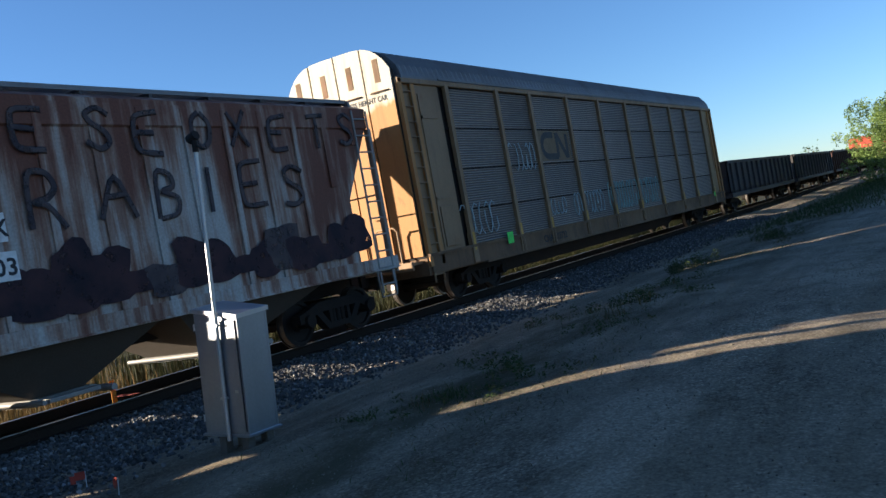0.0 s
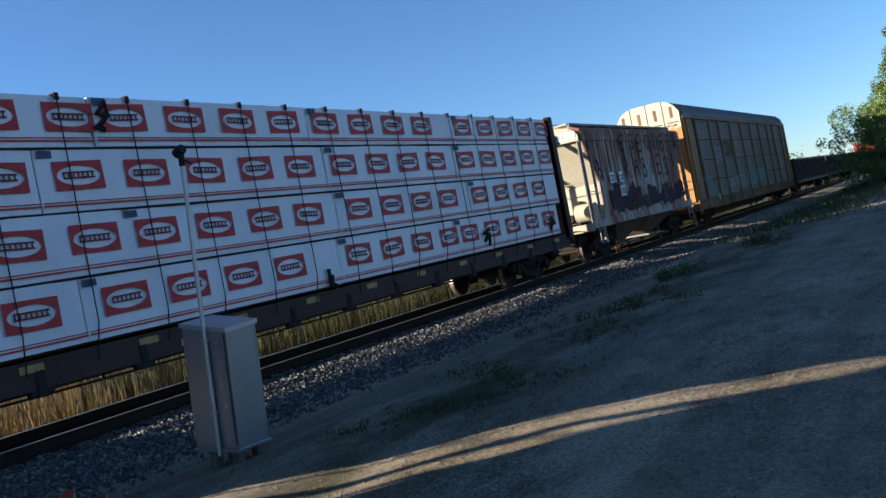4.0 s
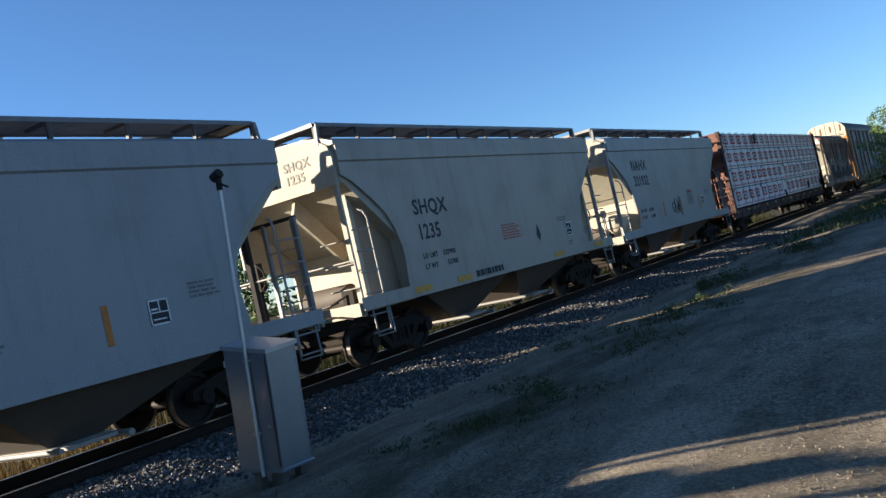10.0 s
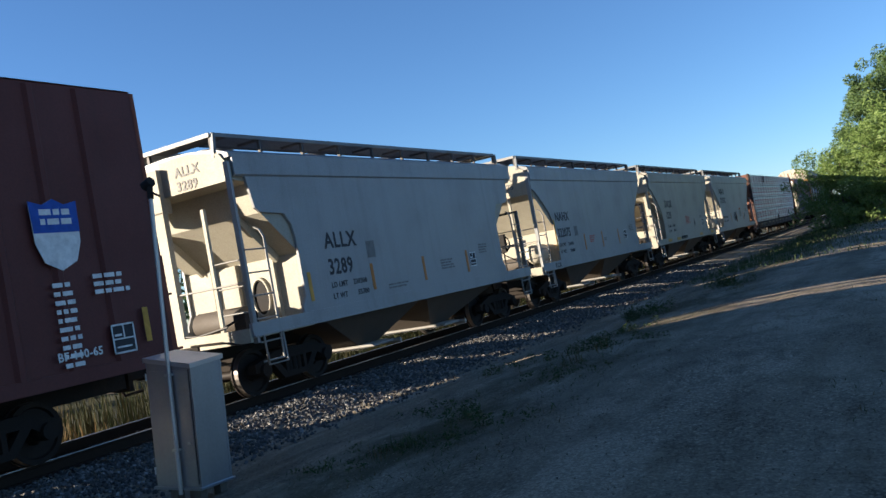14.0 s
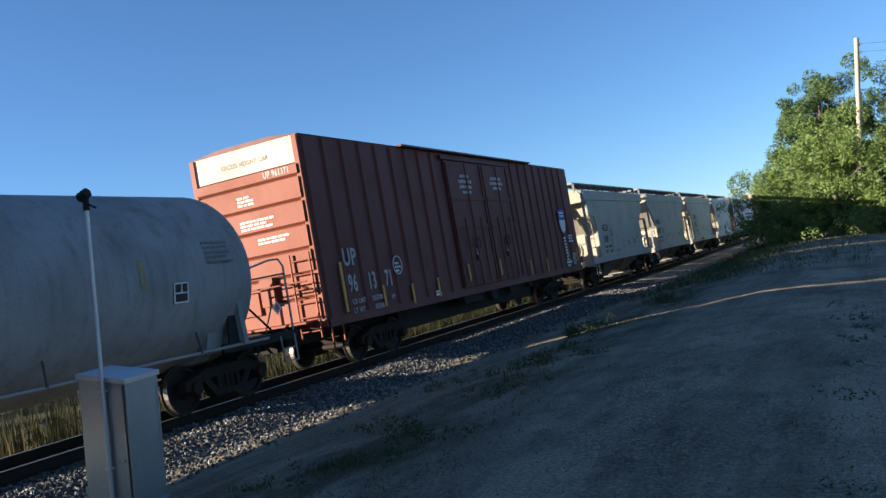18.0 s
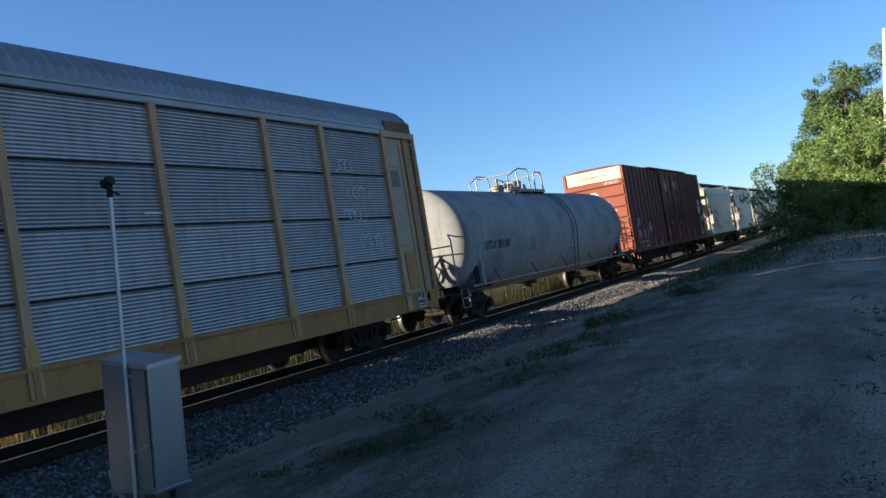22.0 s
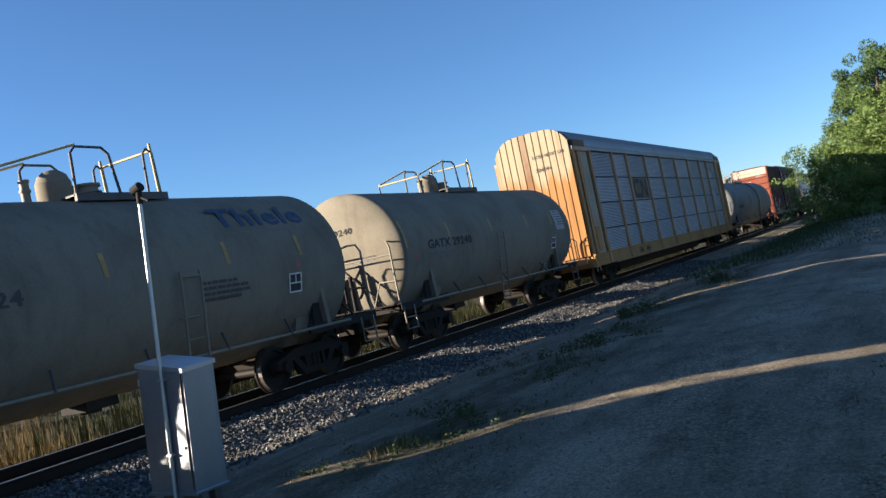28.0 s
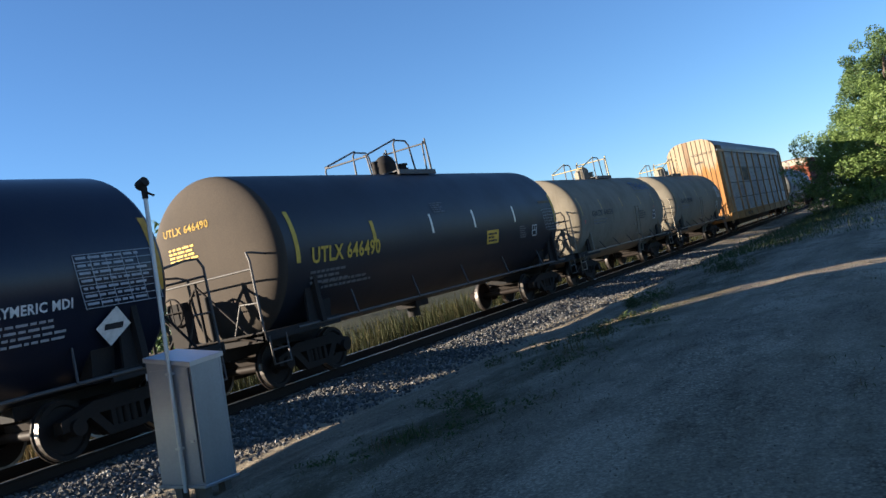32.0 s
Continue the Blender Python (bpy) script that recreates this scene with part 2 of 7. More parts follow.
M["tie"] = paint("weathered_tie_wood", (0.04, 0.032, 0.026), dirt=(0.02, 0.016, 0.013), rough=0.95, spec=0.1)
M["yellow"] = paint("faded_yellow_paint", (0.25, 0.155, 0.08), dirt=(0.09, 0.06, 0.04), streak=0.5, grime=0.45, rough=0.6, rust=0.35)
M["endyellow"] = paint("chalky_orange_end_paint", (0.40, 0.19, 0.06), dirt=(0.22, 0.10, 0.04), streak=0.5, grime=0.35, rough=0.65, rust=0.25)
M["paleyellow"] = paint("pale_yellow_paint", (0.46, 0.265, 0.135), dirt=(0.22, 0.12, 0.06), streak=0.5, grime=0.4, rough=0.6, rust=0.3)
M["roofgal"] = paint("galvanised_roof", (0.27, 0.28, 0.29), dirt=(0.15, 0.145, 0.14), streak=0.15, grime=0.4, rough=0.5, metal=0.4)
M["roofdark"] = paint("dull_dark_roof", (0.16, 0.165, 0.17), dirt=(0.09, 0.08, 0.07), streak=0.2, grime=0.5, rough=0.6, metal=0.3)
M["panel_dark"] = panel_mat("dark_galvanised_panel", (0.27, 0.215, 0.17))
M["yellowsill"] = paint("rusty_yellow_sill_paint", (0.35, 0.18, 0.055), dirt=(0.16, 0.08, 0.04), streak=0.5, grime=0.5, rough=0.7, rust=0.6)
M["baysheet"] = paint("pale_tan_bay_paint", (0.33, 0.275, 0.20), dirt=(0.24, 0.17, 0.09), streak=0.3, grime=0.5, rough=0.6)
M["sill"] = paint("brown_dirty_sill_paint", (0.16, 0.095, 0.05), dirt=(0.05, 0.035, 0.027), streak=0.6, grime=0.7, rough=0.75, rust=0.5)
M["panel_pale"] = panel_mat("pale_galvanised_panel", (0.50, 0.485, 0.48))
M["whiteend"] = paint("white_end_band", (0.46, 0.41, 0.32), dirt=(0.3, 0.18, 0.09), streak=0.6, grime=0.45, rough=0.6)
M["fadeend"] = faded_end("faded_orange_and_cream_end", (0.31, 0.145, 0.045), (0.34, 0.265, 0.175), 3.5, 4.9)
M["whitetop"] = faded_end("orange_end_with_white_top", (0.32, 0.155, 0.05), (0.41, 0.37, 0.295), 4.3, 4.6)
M["rustleaf"] = faded_end("rusty_leaf", (0.20, 0.10, 0.045), (0.24, 0.16, 0.10), 3.5, 4.9)
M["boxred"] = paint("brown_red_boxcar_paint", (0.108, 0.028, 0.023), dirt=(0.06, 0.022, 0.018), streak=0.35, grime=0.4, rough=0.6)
# end copy of the boxcar red, brightened toward orange for the sun on it
M["boxend"] = paint("sunlit_orange_red_end_paint", (0.205, 0.056, 0.03), dirt=(0.10, 0.033, 0.022), streak=0.3, grime=0.3, rough=0.65)
# beam brown darkened for posts whose near face is in shade; sills share it
M["beamdark"] = paint("grimy_shaded_brown_paint", (0.05, 0.028, 0.024), dirt=(0.025, 0.02, 0.018), streak=0.3, grime=0.4, rough=0.75)
M["beam"] = paint("brown_centerbeam_paint", (0.145, 0.062, 0.04), dirt=(0.07, 0.036, 0.027), streak=0.35, grime=0.4, rough=0.65)
M["wrap"] = paint("white_lumber_wrap", (0.66, 0.67, 0.70), dirt=(0.42, 0.43, 0.46), streak=0.3, grime=0.35, rough=0.38, grain=0.06)
M["logo"] = flat("red_print", (0.42, 0.045, 0.045), 0.45)
M["logoink"] = flat("dark_red_print", (0.16, 0.03, 0.04), 0.45)
M["blueink"] = flat("blue_print", (0.055, 0.08, 0.135), 0.5)
M["tank1"] = paint("white_grey_tank_paint", (0.25, 0.255, 0.257), dirt=(0.08, 0.075, 0.055), streak=0.5, grime=0.45, rough=0.8)
M["tank2"] = paint("beige_grey_tank_paint", (0.19, 0.166, 0.126), dirt=(0.07, 0.055, 0.04), streak=0.4, grime=0.45, rough=0.85)
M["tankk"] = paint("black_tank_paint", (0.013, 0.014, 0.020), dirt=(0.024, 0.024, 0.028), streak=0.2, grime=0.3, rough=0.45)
M["tankd"] = paint("blue_black_tank_paint", (0.010, 0.013, 0.026), dirt=(0.03, 0.03, 0.035), streak=0.15, grime=0.2, rough=0.28)
# lighter and browner than the shell, for the trailing head only
M["brownhead"] = paint("brown_black_head_paint", (0.053, 0.041, 0.031), dirt=(0.03, 0.026, 0.024), streak=0.2, grime=0.3, rough=0.9)
M["gond"] = paint("dark_gondola_paint", (0.035, 0.037, 0.042), dirt=(0.10, 0.06, 0.04), streak=0.4, grime=0.4, rough=0.65)
M["gond2"] = paint("brown_gondola_paint", (0.085, 0.04, 0.03), dirt=(0.05, 0.03, 0.025), streak=0.4, grime=0.4, rough=0.7)
M["redbox"] = paint("red_container_paint", (0.34, 0.055, 0.03), streak=0.2, grime=0.25, rough=0.5)
M["alu"] = paint("brushed_aluminium_cabinet", (0.30, 0.315, 0.345), dirt=(0.2, 0.207, 0.22), streak=0.3, grime=0.35, rough=0.36, metal=0.85, grain=0.05)
# lid copy of the cabinet aluminium, the sky's brightness put into its colour
M["lid"] = paint("skylit_aluminium_lid", (0.50, 0.52, 0.56), dirt=(0.36, 0.37, 0.39), streak=0.1, grime=0.2, rough=0.28, metal=0.85, grain=0.05)
M["galv"] = paint("galvanised_pipe", (0.50, 0.50, 0.50), dirt=(0.3, 0.29, 0.27), rough=0.4, metal=0.7, grain=0.06)
M["pipe"] = paint("dull_steel_handrail", (0.085, 0.08, 0.078), dirt=(0.06, 0.045, 0.035), rough=0.6, metal=0.2)
M["wrail"] = paint("pale_handrail_paint", (0.25, 0.24, 0.225), dirt=(0.14, 0.11, 0.08), rough=0.5)
M["brail"] = paint("tan_handrail_paint", (0.20, 0.172, 0.13), dirt=(0.09, 0.07, 0.045), rough=0.55)
M["greyink"] = flat("worn_grey_stencil_paint", (0.07, 0.069, 0.068), 0.6)
M["postgrey"] = paint("weathered_grey_post_paint", (0.20, 0.185, 0.165), dirt=(0.11, 0.09, 0.07), rough=0.65)
M["yrail"] = paint("yellow_handrail_paint", (0.46, 0.36, 0.17), dirt=(0.15, 0.1, 0.05), rough=0.55)
M["ink"] = flat("black_stencil_paint", (0.04, 0.041, 0.045), 0.6)
M["fadedink"] = flat("faded_stencil_paint", (0.16, 0.155, 0.15), 0.6)
M["white"] = flat("white_stencil_paint", (0.70, 0.70, 0.68), 0.6)
M["fadedwhite"] = flat("worn_white_stencil_paint", (0.40, 0.38, 0.37), 0.6)
M["yelink"] = flat("yellow_stencil_paint", (0.62, 0.40, 0.07), 0.6)
M["reflect"] = flat("yellow_reflector_tape", (0.52, 0.28, 0.05), 0.4)
M["orangetape"] = flat("orange_reflector_tape", (0.44, 0.17, 0.04), 0.45)
M["oldreflect"] = flat("worn_reflector_tape", (0.36, 0.24, 0.09), 0.5)
M["paletape"] = flat("bleached_reflector_tape", (0.27, 0.235, 0.13), 0.5)
M["wreflect"] = flat("white_reflector_tape", (0.75, 0.72, 0.62), 0.35)
M["green"] = flat("bright_green_tag", (0.10, 0.75, 0.12), 0.5)
M["redink"] = flat("faded_red_stencil", (0.42, 0.11, 0.09), 0.6)
M["greyprint"] = flat("grey_print", (0.33, 0.34, 0.36), 0.6)
M["worn"] = flat("worn_orange_brown_paint", (0.17, 0.115, 0.065), 0.6)
M["graf"] = flat("dark_spray_paint", (0.022, 0.017, 0.024), 0.5)
M["spray"] = sprayed("mottled_dark_spray_paint", (0.022, 0.016, 0.022), (0.06, 0.03, 0.032), 0.30, 0.44)
M["thinspray"] = sprayed("hand_sprayed_paint", (0.05, 0.04, 0.045), (0.10, 0.075, 0.07), 0.28, 0.5)
M["grafw"] = flat("pale_spray_paint", (0.42, 0.50, 0.50), 0.6)
M["grafg"] = flat("pale_green_spray_paint", (0.30, 0.48, 0.46), 0.6)
M["blue"] = flat("blue_badge_paint", (0.02, 0.08, 0.36), 0.45)
M["road"] = ground_mat("packed_gravel_road", (0.38, 0.315, 0.225), (0.25, 0.202, 0.142), (0.155, 0.123, 0.078), 1.0, 0.6, 45)
M["stones"] = island_mat("ballast_stone", [(0.035, 0.034, 0.033), (0.075, 0.073, 0.071), (0.115, 0.112, 0.107), (0.05, 0.047, 0.044), (0.27, 0.26, 0.245)])
M["pebble"] = island_mat("road_gravel", [(0.09, 0.078, 0.06), (0.17, 0.145, 0.11), (0.23, 0.195, 0.145), (0.13, 0.11, 0.08)])
M["grass"] = island_mat("weed_blades", [(0.022, 0.045, 0.014), (0.042, 0.07, 0.022), (0.085, 0.09, 0.036), (0.032, 0.056, 0.016)], 0.7, 0.2, 0.3)
M["dry"] = island_mat("dry_grass_blades", [(0.11, 0.072, 0.03), (0.15, 0.10, 0.042), (0.075, 0.052, 0.022), (0.045, 0.045, 0.017)], 0.8, 0.1, 0.2)
M["reed"] = island_mat("reed_blades", [(0.018, 0.028, 0.009), (0.045, 0.04, 0.018), (0.016, 0.024, 0.008), (0.06, 0.05, 0.02)], 0.8, 0.1, 0.12)
M["leaf"] = island_mat("tree_leaves", [(0.085, 0.14, 0.033), (0.14, 0.205, 0.052), (0.19, 0.255, 0.077), (0.105, 0.165, 0.041)], 0.55, 0.3, 0.35)
M["leafd"] = island_mat("dark_tree_leaves", [(0.042, 0.08, 0.024), (0.07, 0.118, 0.036), (0.095, 0.142, 0.043), (0.052, 0.09, 0.028)], 0.55, 0.3, 0.3)
M["leaff"] = island_mat("far_tree_leaves", [(0.03, 0.055, 0.018), (0.05, 0.08, 0.025), (0.04, 0.07, 0.02)], 0.8, 0.1, 0.2)
M["plume"] = flat("dark_brown_feathers", (0.03, 0.026, 0.024), 0.8)
M["bark"] = paint("grey_brown_bark", (0.11, 0.085, 0.065), dirt=(0.05, 0.04, 0.03), rough=0.95)
M["polewood"] = paint("weathered_pole_wood", (0.33, 0.28, 0.225), dirt=(0.24, 0.18, 0.13), streak=0.5, rough=0.85)
M["litter"] = flat("red_litter", (0.38, 0.06, 0.04), 0.6)
M["wood"] = paint("grey_post_wood", (0.14, 0.115, 0.09), dirt=(0.06, 0.05, 0.04), rough=0.9)


# ---- mesh helpers ----
class Shape:
    """Collects faces of one mesh."""
    def __init__(self):
        self.v, self.f, self.s = [], [], []

    def add(self, verts, faces, smooth=False):
        n = len(self.v)
        self.v += [tuple(p) for p in verts]
        self.f += [tuple(n + i for i in q) for q in faces]
        self.s += [smooth] * len(faces)
        return self

    def box(self, x0, x1, y0, y1, z0, z1, b=0.0):
        if x0 > x1:
            x0, x1 = x1, x0
        if y0 > y1:
            y0, y1 = y1, y0
        if b:
            prof = [(x0 + b, z0), (x1 - b, z0), (x1, z0 + b), (x1, z1 - b), (x1 - b, z1), (x0 + b, z1), (x0, z1 - b), (x0, z0 + b)]
            return self.prism(prof, "y", y0, y1)
        return self.add([(x0, y0, z0), (x1, y0, z0), (x1, y1, z0), (x0, y1, z0), (x0, y0, z1), (x1, y0, z1), (x1, y1, z1), (x0, y1, z1)],
                        [(0, 3, 2, 1), (4, 5, 6, 7), (0, 1, 5, 4), (1, 2, 6, 5), (2, 3, 7, 6), (3, 0, 4, 7)])

    def prism(self, prof, axis, a, b, smooth=False):
        n = len(prof)
        area = sum(prof[i][0] * prof[(i + 1) % n][1] - prof[(i + 1) % n][0] * prof[i][1] for i in range(n))
        if area < 0:
            prof = prof[::-1]
        put = {"x": lambda p, k: (k, p[0], p[1]), "y": lambda p, k: (p[0], k, p[1]), "z": lambda p, k: (p[0], p[1], k)}[axis]
        vs = [put(p, a) for p in prof] + [put(p, b) for p in prof]
        sides = [(i, (i + 1) % n, n + (i + 1) % n, n + i) for i in range(n)]
        caps = [tuple(range(n))[::-1], tuple(range(n, 2 * n))]
        if axis == "y":
            sides, caps = [q[::-1] for q in sides], [q[::-1] for q in caps]
        if b < a:
            sides, caps = [q[::-1] for q in sides], [q[::-1] for q in caps]
        self.add(vs, sides, smooth)
        return self.add(vs, caps)

    def tube(self, pts, r, n=6):
        pts = [Vector(p) for p in pts]
        rings, up = [], None
        for i, p in enumerate(pts):
            d = (pts[min(i + 1, len(pts) - 1)] - pts[max(i - 1, 0)]).normalized()
            if up is None:
                up = d.orthogonal().normalized()
            up = (up - d * up.dot(d)).normalized()
            w = d.cross(up)
            rings.append([p + (up * math.cos(2 * math.pi * k / n) + w * math.sin(2 * math.pi * k / n)) * r for k in range(n)])
        vs = [q for g in rings for q in g]
        fs = [(i * n + k, i * n + (k + 1) % n, (i + 1) * n + (k + 1) % n, (i + 1) * n + k) for i in range(len(pts) - 1) for k in range(n)]
        self.add(vs, fs, True)
        m = (len(pts) - 1) * n
        return self.add(vs[:n] + vs[m:], [tuple(range(n))[::-1], tuple(range(n, 2 * n))])

    def turned(self, prof, x, z, n=40, a0=0.0, a1=360.0):
        """Turns (y, r) about the line along y through x, z."""
        full = abs(a1 - a0) >= 360
        k = n if full else n + 1
        vs = [(x + r * math.sin(radians(a0 + (a1 - a0) * j / n)), y, z + r * math.cos(radians(a0 + (a1 - a0) * j / n))) for y, r in prof for j in range(k)]
        fs = []
        for i in range(len(prof) - 1):
            for j in range(n):
                j2 = (j + 1) % k if full else j + 1
                fs.append((i * k + j, i * k + j2, (i + 1) * k + j2, (i + 1) * k + j))
        return self.add(vs, fs, True)

    def drum(self, x, y, z0, z1, r, n=16, top=None):
        top = r if top is None else top
        vs = [(x + r * math.cos(2 * math.pi * k / n), y + r * math.sin(2 * math.pi * k / n), z0) for k in range(n)]
        vs += [(x + top * math.cos(2 * math.pi * k / n), y + top * math.sin(2 * math.pi * k / n), z1) for k in range(n)]
        self.add(vs, [(k, (k + 1) % n, n + (k + 1) % n, n + k) for k in range(n)], True)
        return self.add(vs, [tuple(range(n))[::-1], tuple(range(n, 2 * n))])

    def mesh(self, name, material):
        me = bpy.data.meshes.new(name)
        me.from_pydata(self.v, [], self.f)
        me.polygons.foreach_set("use_smooth", self.s)
        me.materials.append(material)
        me.update()
        return me


CACHE = {}


def cached(key, build):
    if key not in CACHE:
        CACHE[key] = build()
    return CACHE[key]


def part(name, shape, material, parent, label="", at=None):
    """Links a Shape or a shared mesh as one part under a thing or a part."""
    me = shape.mesh(name, M[material] if isinstance(material, str) else material) if isinstance(shape, Shape) else shape
    ob = new(name, me)
    ob.parent = parent
    if at is not None:
        ob.matrix_basis = at
    if label:
        ob["label"] = label
    return ob


def thing(name, label, category, at=None, group="", kind=""):
    ob = new(name)
    ob.empty_display_size = 0.3
    if at is not None:
        ob.matrix_basis = at
    return tagged(ob, label, category, group, kind)


def words(text, size, material):
    """Lettering as a thin mesh in the xy plane, lower left at the origin."""
    cu = bpy.data.curves.new("lettering", "FONT")
    cu.body, cu.size, cu.extrude, cu.offset = text, size, 0.002, size * 0.022
    cu.space_character = 1.08
    cu.resolution_u = 2
    tmp = bpy.data.objects.new("lettering", cu)
    me = bpy.data.meshes.new_from_object(tmp)
    bpy.data.objects.remove(tmp)
    me.materials.clear()
    me.materials.append(M[material])
    return me


def side_at(y, z, x, turn=0.0):
    """Pose of lettering on the near side of a car: reads from -y to +y."""
    return Matrix(((0, 0, 1, x), (1, 0, 0, y), (0, 1, 0, z), (0, 0, 0, 1))) @ pose(0, 0, 0, 0, 0, turn)


def end_at(x, z, y):
    """Pose of lettering on the trailing end of a car."""
    return Matrix(((1, 0, 0, x), (0, 0, -1, y), (0, 1, 0, z), (0, 0, 0, 1)))


def sign(car, text, y, z, x, size, material="ink", squeeze=1.0, turn=0.0, name="lettering", label=""):
    me = cached(("w", text, size, material), lambda: words(text, size, material))
    return part(name, me, None, car, label, side_at(y, z, x, turn) @ Matrix.Diagonal((squeeze, 1, 1, 1)))


def bars(y, z, x, width, rows, h=0.035, gap=0.03, seed=0):
    """Rows of plain bars for writing that is too small to read."""
    rnd, s = random.Random(seed), Shape()
    for k in range(rows):
        zz = z - k * (h + gap)
        yy = y
        while yy < y + width * rnd.uniform(0.72, 1.0) - 0.03:
            w = min(rnd.uniform(0.06, 0.2), y + width - yy)
            s.box(x, x + 0.004, yy, yy + w, zz, zz + h)
            yy += w + 0.035
    return s


# ---- the ground, the track and what grows ----
XT = -11.6                                   # track centre
PROFILE = [(-400, -1.4), (-40, -1.2), (-17, -0.85), (-14.6, -0.6), (-13.5, -0.2), (-9.7, -0.2), (-8.7, -0.35), (-7.6, -0.3), (-6.9, -0.25),
           (-6.3, -0.17), (-5.0, -0.04), (-3.6, 0.03), (-2.2, 0.05), (-1.2, 0.0), (0, -0.1), (1, -0.2), (3, -0.36), (8, -0.5), (60, -0.62), (400, -0.8)]


def height(x, y):
    xs = PROFILE
    for (a, za), (b, zb) in zip(xs, xs[1:]):
        if x <= b:
            k = max(0.0, (x - a) / (b - a))
            z = za + (zb - za) * k
            break
    else:
        z = xs[-1][1]
    if x > -5.5 and y < 9:                   # the road falls toward where one stands
        z -= 0.15 * min(1.0, x + 5.5) * min(1.0, (9 - y) / 4)
    soft = min(1.0, max(0.0, (abs(x - XT) - 2.2) / 2.0))
    far = 1.0 if abs(y) < 120 else 0.0
    z += far * soft * (0.05 * noise.noise((x * 0.5, y * 0.35, 1.3)) + 0.022 * noise.noise((x * 1.7, y * 1.4, 7.1)))
    return z


def build_ground():
    fx = [-400, -200, -100, -60, -40, -28, -22] + [-18 + 0.5 * k for k in range(8)] + [-14 + 0.22 * k for k in range(78)] + [3.3, 3.8, 4.5, 5.5, 7, 9, 12, 16, 24, 40, 70, 120, 250, 400]
    fy = [-300, -120, -60, -30, -15, -8, -4, 0] + [1 + 0.25 * k for k in range(116)] + [30 + 0.8 * k for k in range(50)] + [72, 80, 90, 105, 120, 150, 200, 300, 500, 900, 1500]
    nx, ny = len(fx), len(fy)
    vs = [(x, y, height(x, y)) for y in fy for x in fx]
    fs = [(j * nx + i, j * nx + i + 1, (j + 1) * nx + i + 1, (j + 1) * nx + i) for j in range(ny - 1) for i in range(nx - 1)]
    s = Shape().add(vs, fs, True)
    ob = new("ground", s.mesh("ground", M["road"]))
    return tagged(ob, "packed grey gravel and dirt road in the train's shade", "ground", kind="structure")


def build_track():
    s = Shape()
    for sx in (-0.7175, 0.7175):
        prof = [(-0.076, -0.185), (0.076, -0.185), (0.076, -0.17), (0.012, -0.155), (0.012, -0.045), (0.036, -0.035), (0.036, -0.006), (-0.036, -0.006), (-0.036, -0.035), (-0.012, -0.045), (-0.012, -0.155), (-0.076, -0.17)]
        track = new("rail", Shape().prism([(XT + sx + x, z) for x, z in prof], "y", -150, 420).mesh("rail", M["rail"]))
        tagged(track, "rusty steel rail with a polished running surface", "rail", "rails", "structure")
        part("running_surface", Shape().box(XT + sx - 0.034, XT + sx + 0.034, -150, 420, -0.006, 0.0), "railtop", track, "bright worn steel")
    ties = thing("railway_ties", "dark weathered wooden ties bedded in ballast", "railway ties", kind="structure")
    tie = cached("tie", lambda: Shape().box(-1.3, 1.3, -0.115, 0.115, -0.34, -0.187, 0.015).mesh("tie", M["tie"]))
    for k in range(150):
        y = -8 + k * 0.52
        part("tie", tie, None, ties, at=pose(XT + random.uniform(-0.04, 0.04), y, random.uniform(-0.012, 0.0), 0, 0, random.uniform(-0.8, 0.8)))


ROCK = [(-0.5, -0.35, -0.3), (0.45, -0.45, -0.25), (0.5, 0.35, -0.3), (-0.4, 0.5, -0.25), (-0.35, -0.3, 0.3), (0.3, -0.35, 0.38), (0.4, 0.3, 0.28), (-0.3, 0.4, 0.35)]
ROCKF = [(0, 3, 2, 1), (4, 5, 6, 7), (0, 1, 5, 4), (1, 2, 6, 5), (2, 3, 7, 6), (3, 0, 4, 7)]


def scatter_stones(name, label, mat, spots):
    """Many rough stones in one mesh; spots: x, y, size."""
    n = len(spots)
    base = np.array(ROCK)
    rng = np.random.default_rng(5)
    e = rng.uniform(-math.pi, math.pi, (n, 3))
    c, s_ = np.cos(e), np.sin(e)
    R = np.zeros((n, 3, 3))
    R[:, 0, 0] = c[:, 2] * c[:, 1]; R[:, 0, 1] = c[:, 2] * s_[:, 1] * s_[:, 0] - s_[:, 2] * c[:, 0]; R[:, 0, 2] = c[:, 2] * s_[:, 1] * c[:, 0] + s_[:, 2] * s_[:, 0]
    R[:, 1, 0] = s_[:, 2] * c[:, 1]; R[:, 1, 1] = s_[:, 2] * s_[:, 1] * s_[:, 0] + c[:, 2] * c[:, 0]; R[:, 1, 2] = s_[:, 2] * s_[:, 1] * c[:, 0] - c[:, 2] * s_[:, 0]
    R[:, 2, 0] = -s_[:, 1]; R[:, 2, 1] = c[:, 1] * s_[:, 0]; R[:, 2, 2] = c[:, 1] * c[:, 0]
    local = base[None] * rng.uniform(0.7, 1.25, (n, 8, 3))
    v = np.einsum("nij,nkj->nki", R, local) * np.array([q[2] for q in spots])[:, None, None]
    v += np.array([(q[0], q[1], height(q[0], q[1]) + q[2] * 0.22) for q in spots])[:, None, :]
    faces = (np.array(ROCKF)[None] + 8 * np.arange(n)[:, None, None]).reshape(-1, 4)
    me = bpy.data.meshes.new(name)
    me.from_pydata(v.reshape(-1, 3).tolist(), [], faces.tolist())
    me.materials.append(M[mat])
    return tagged(new(name, me), label, "stones", kind="stuff")


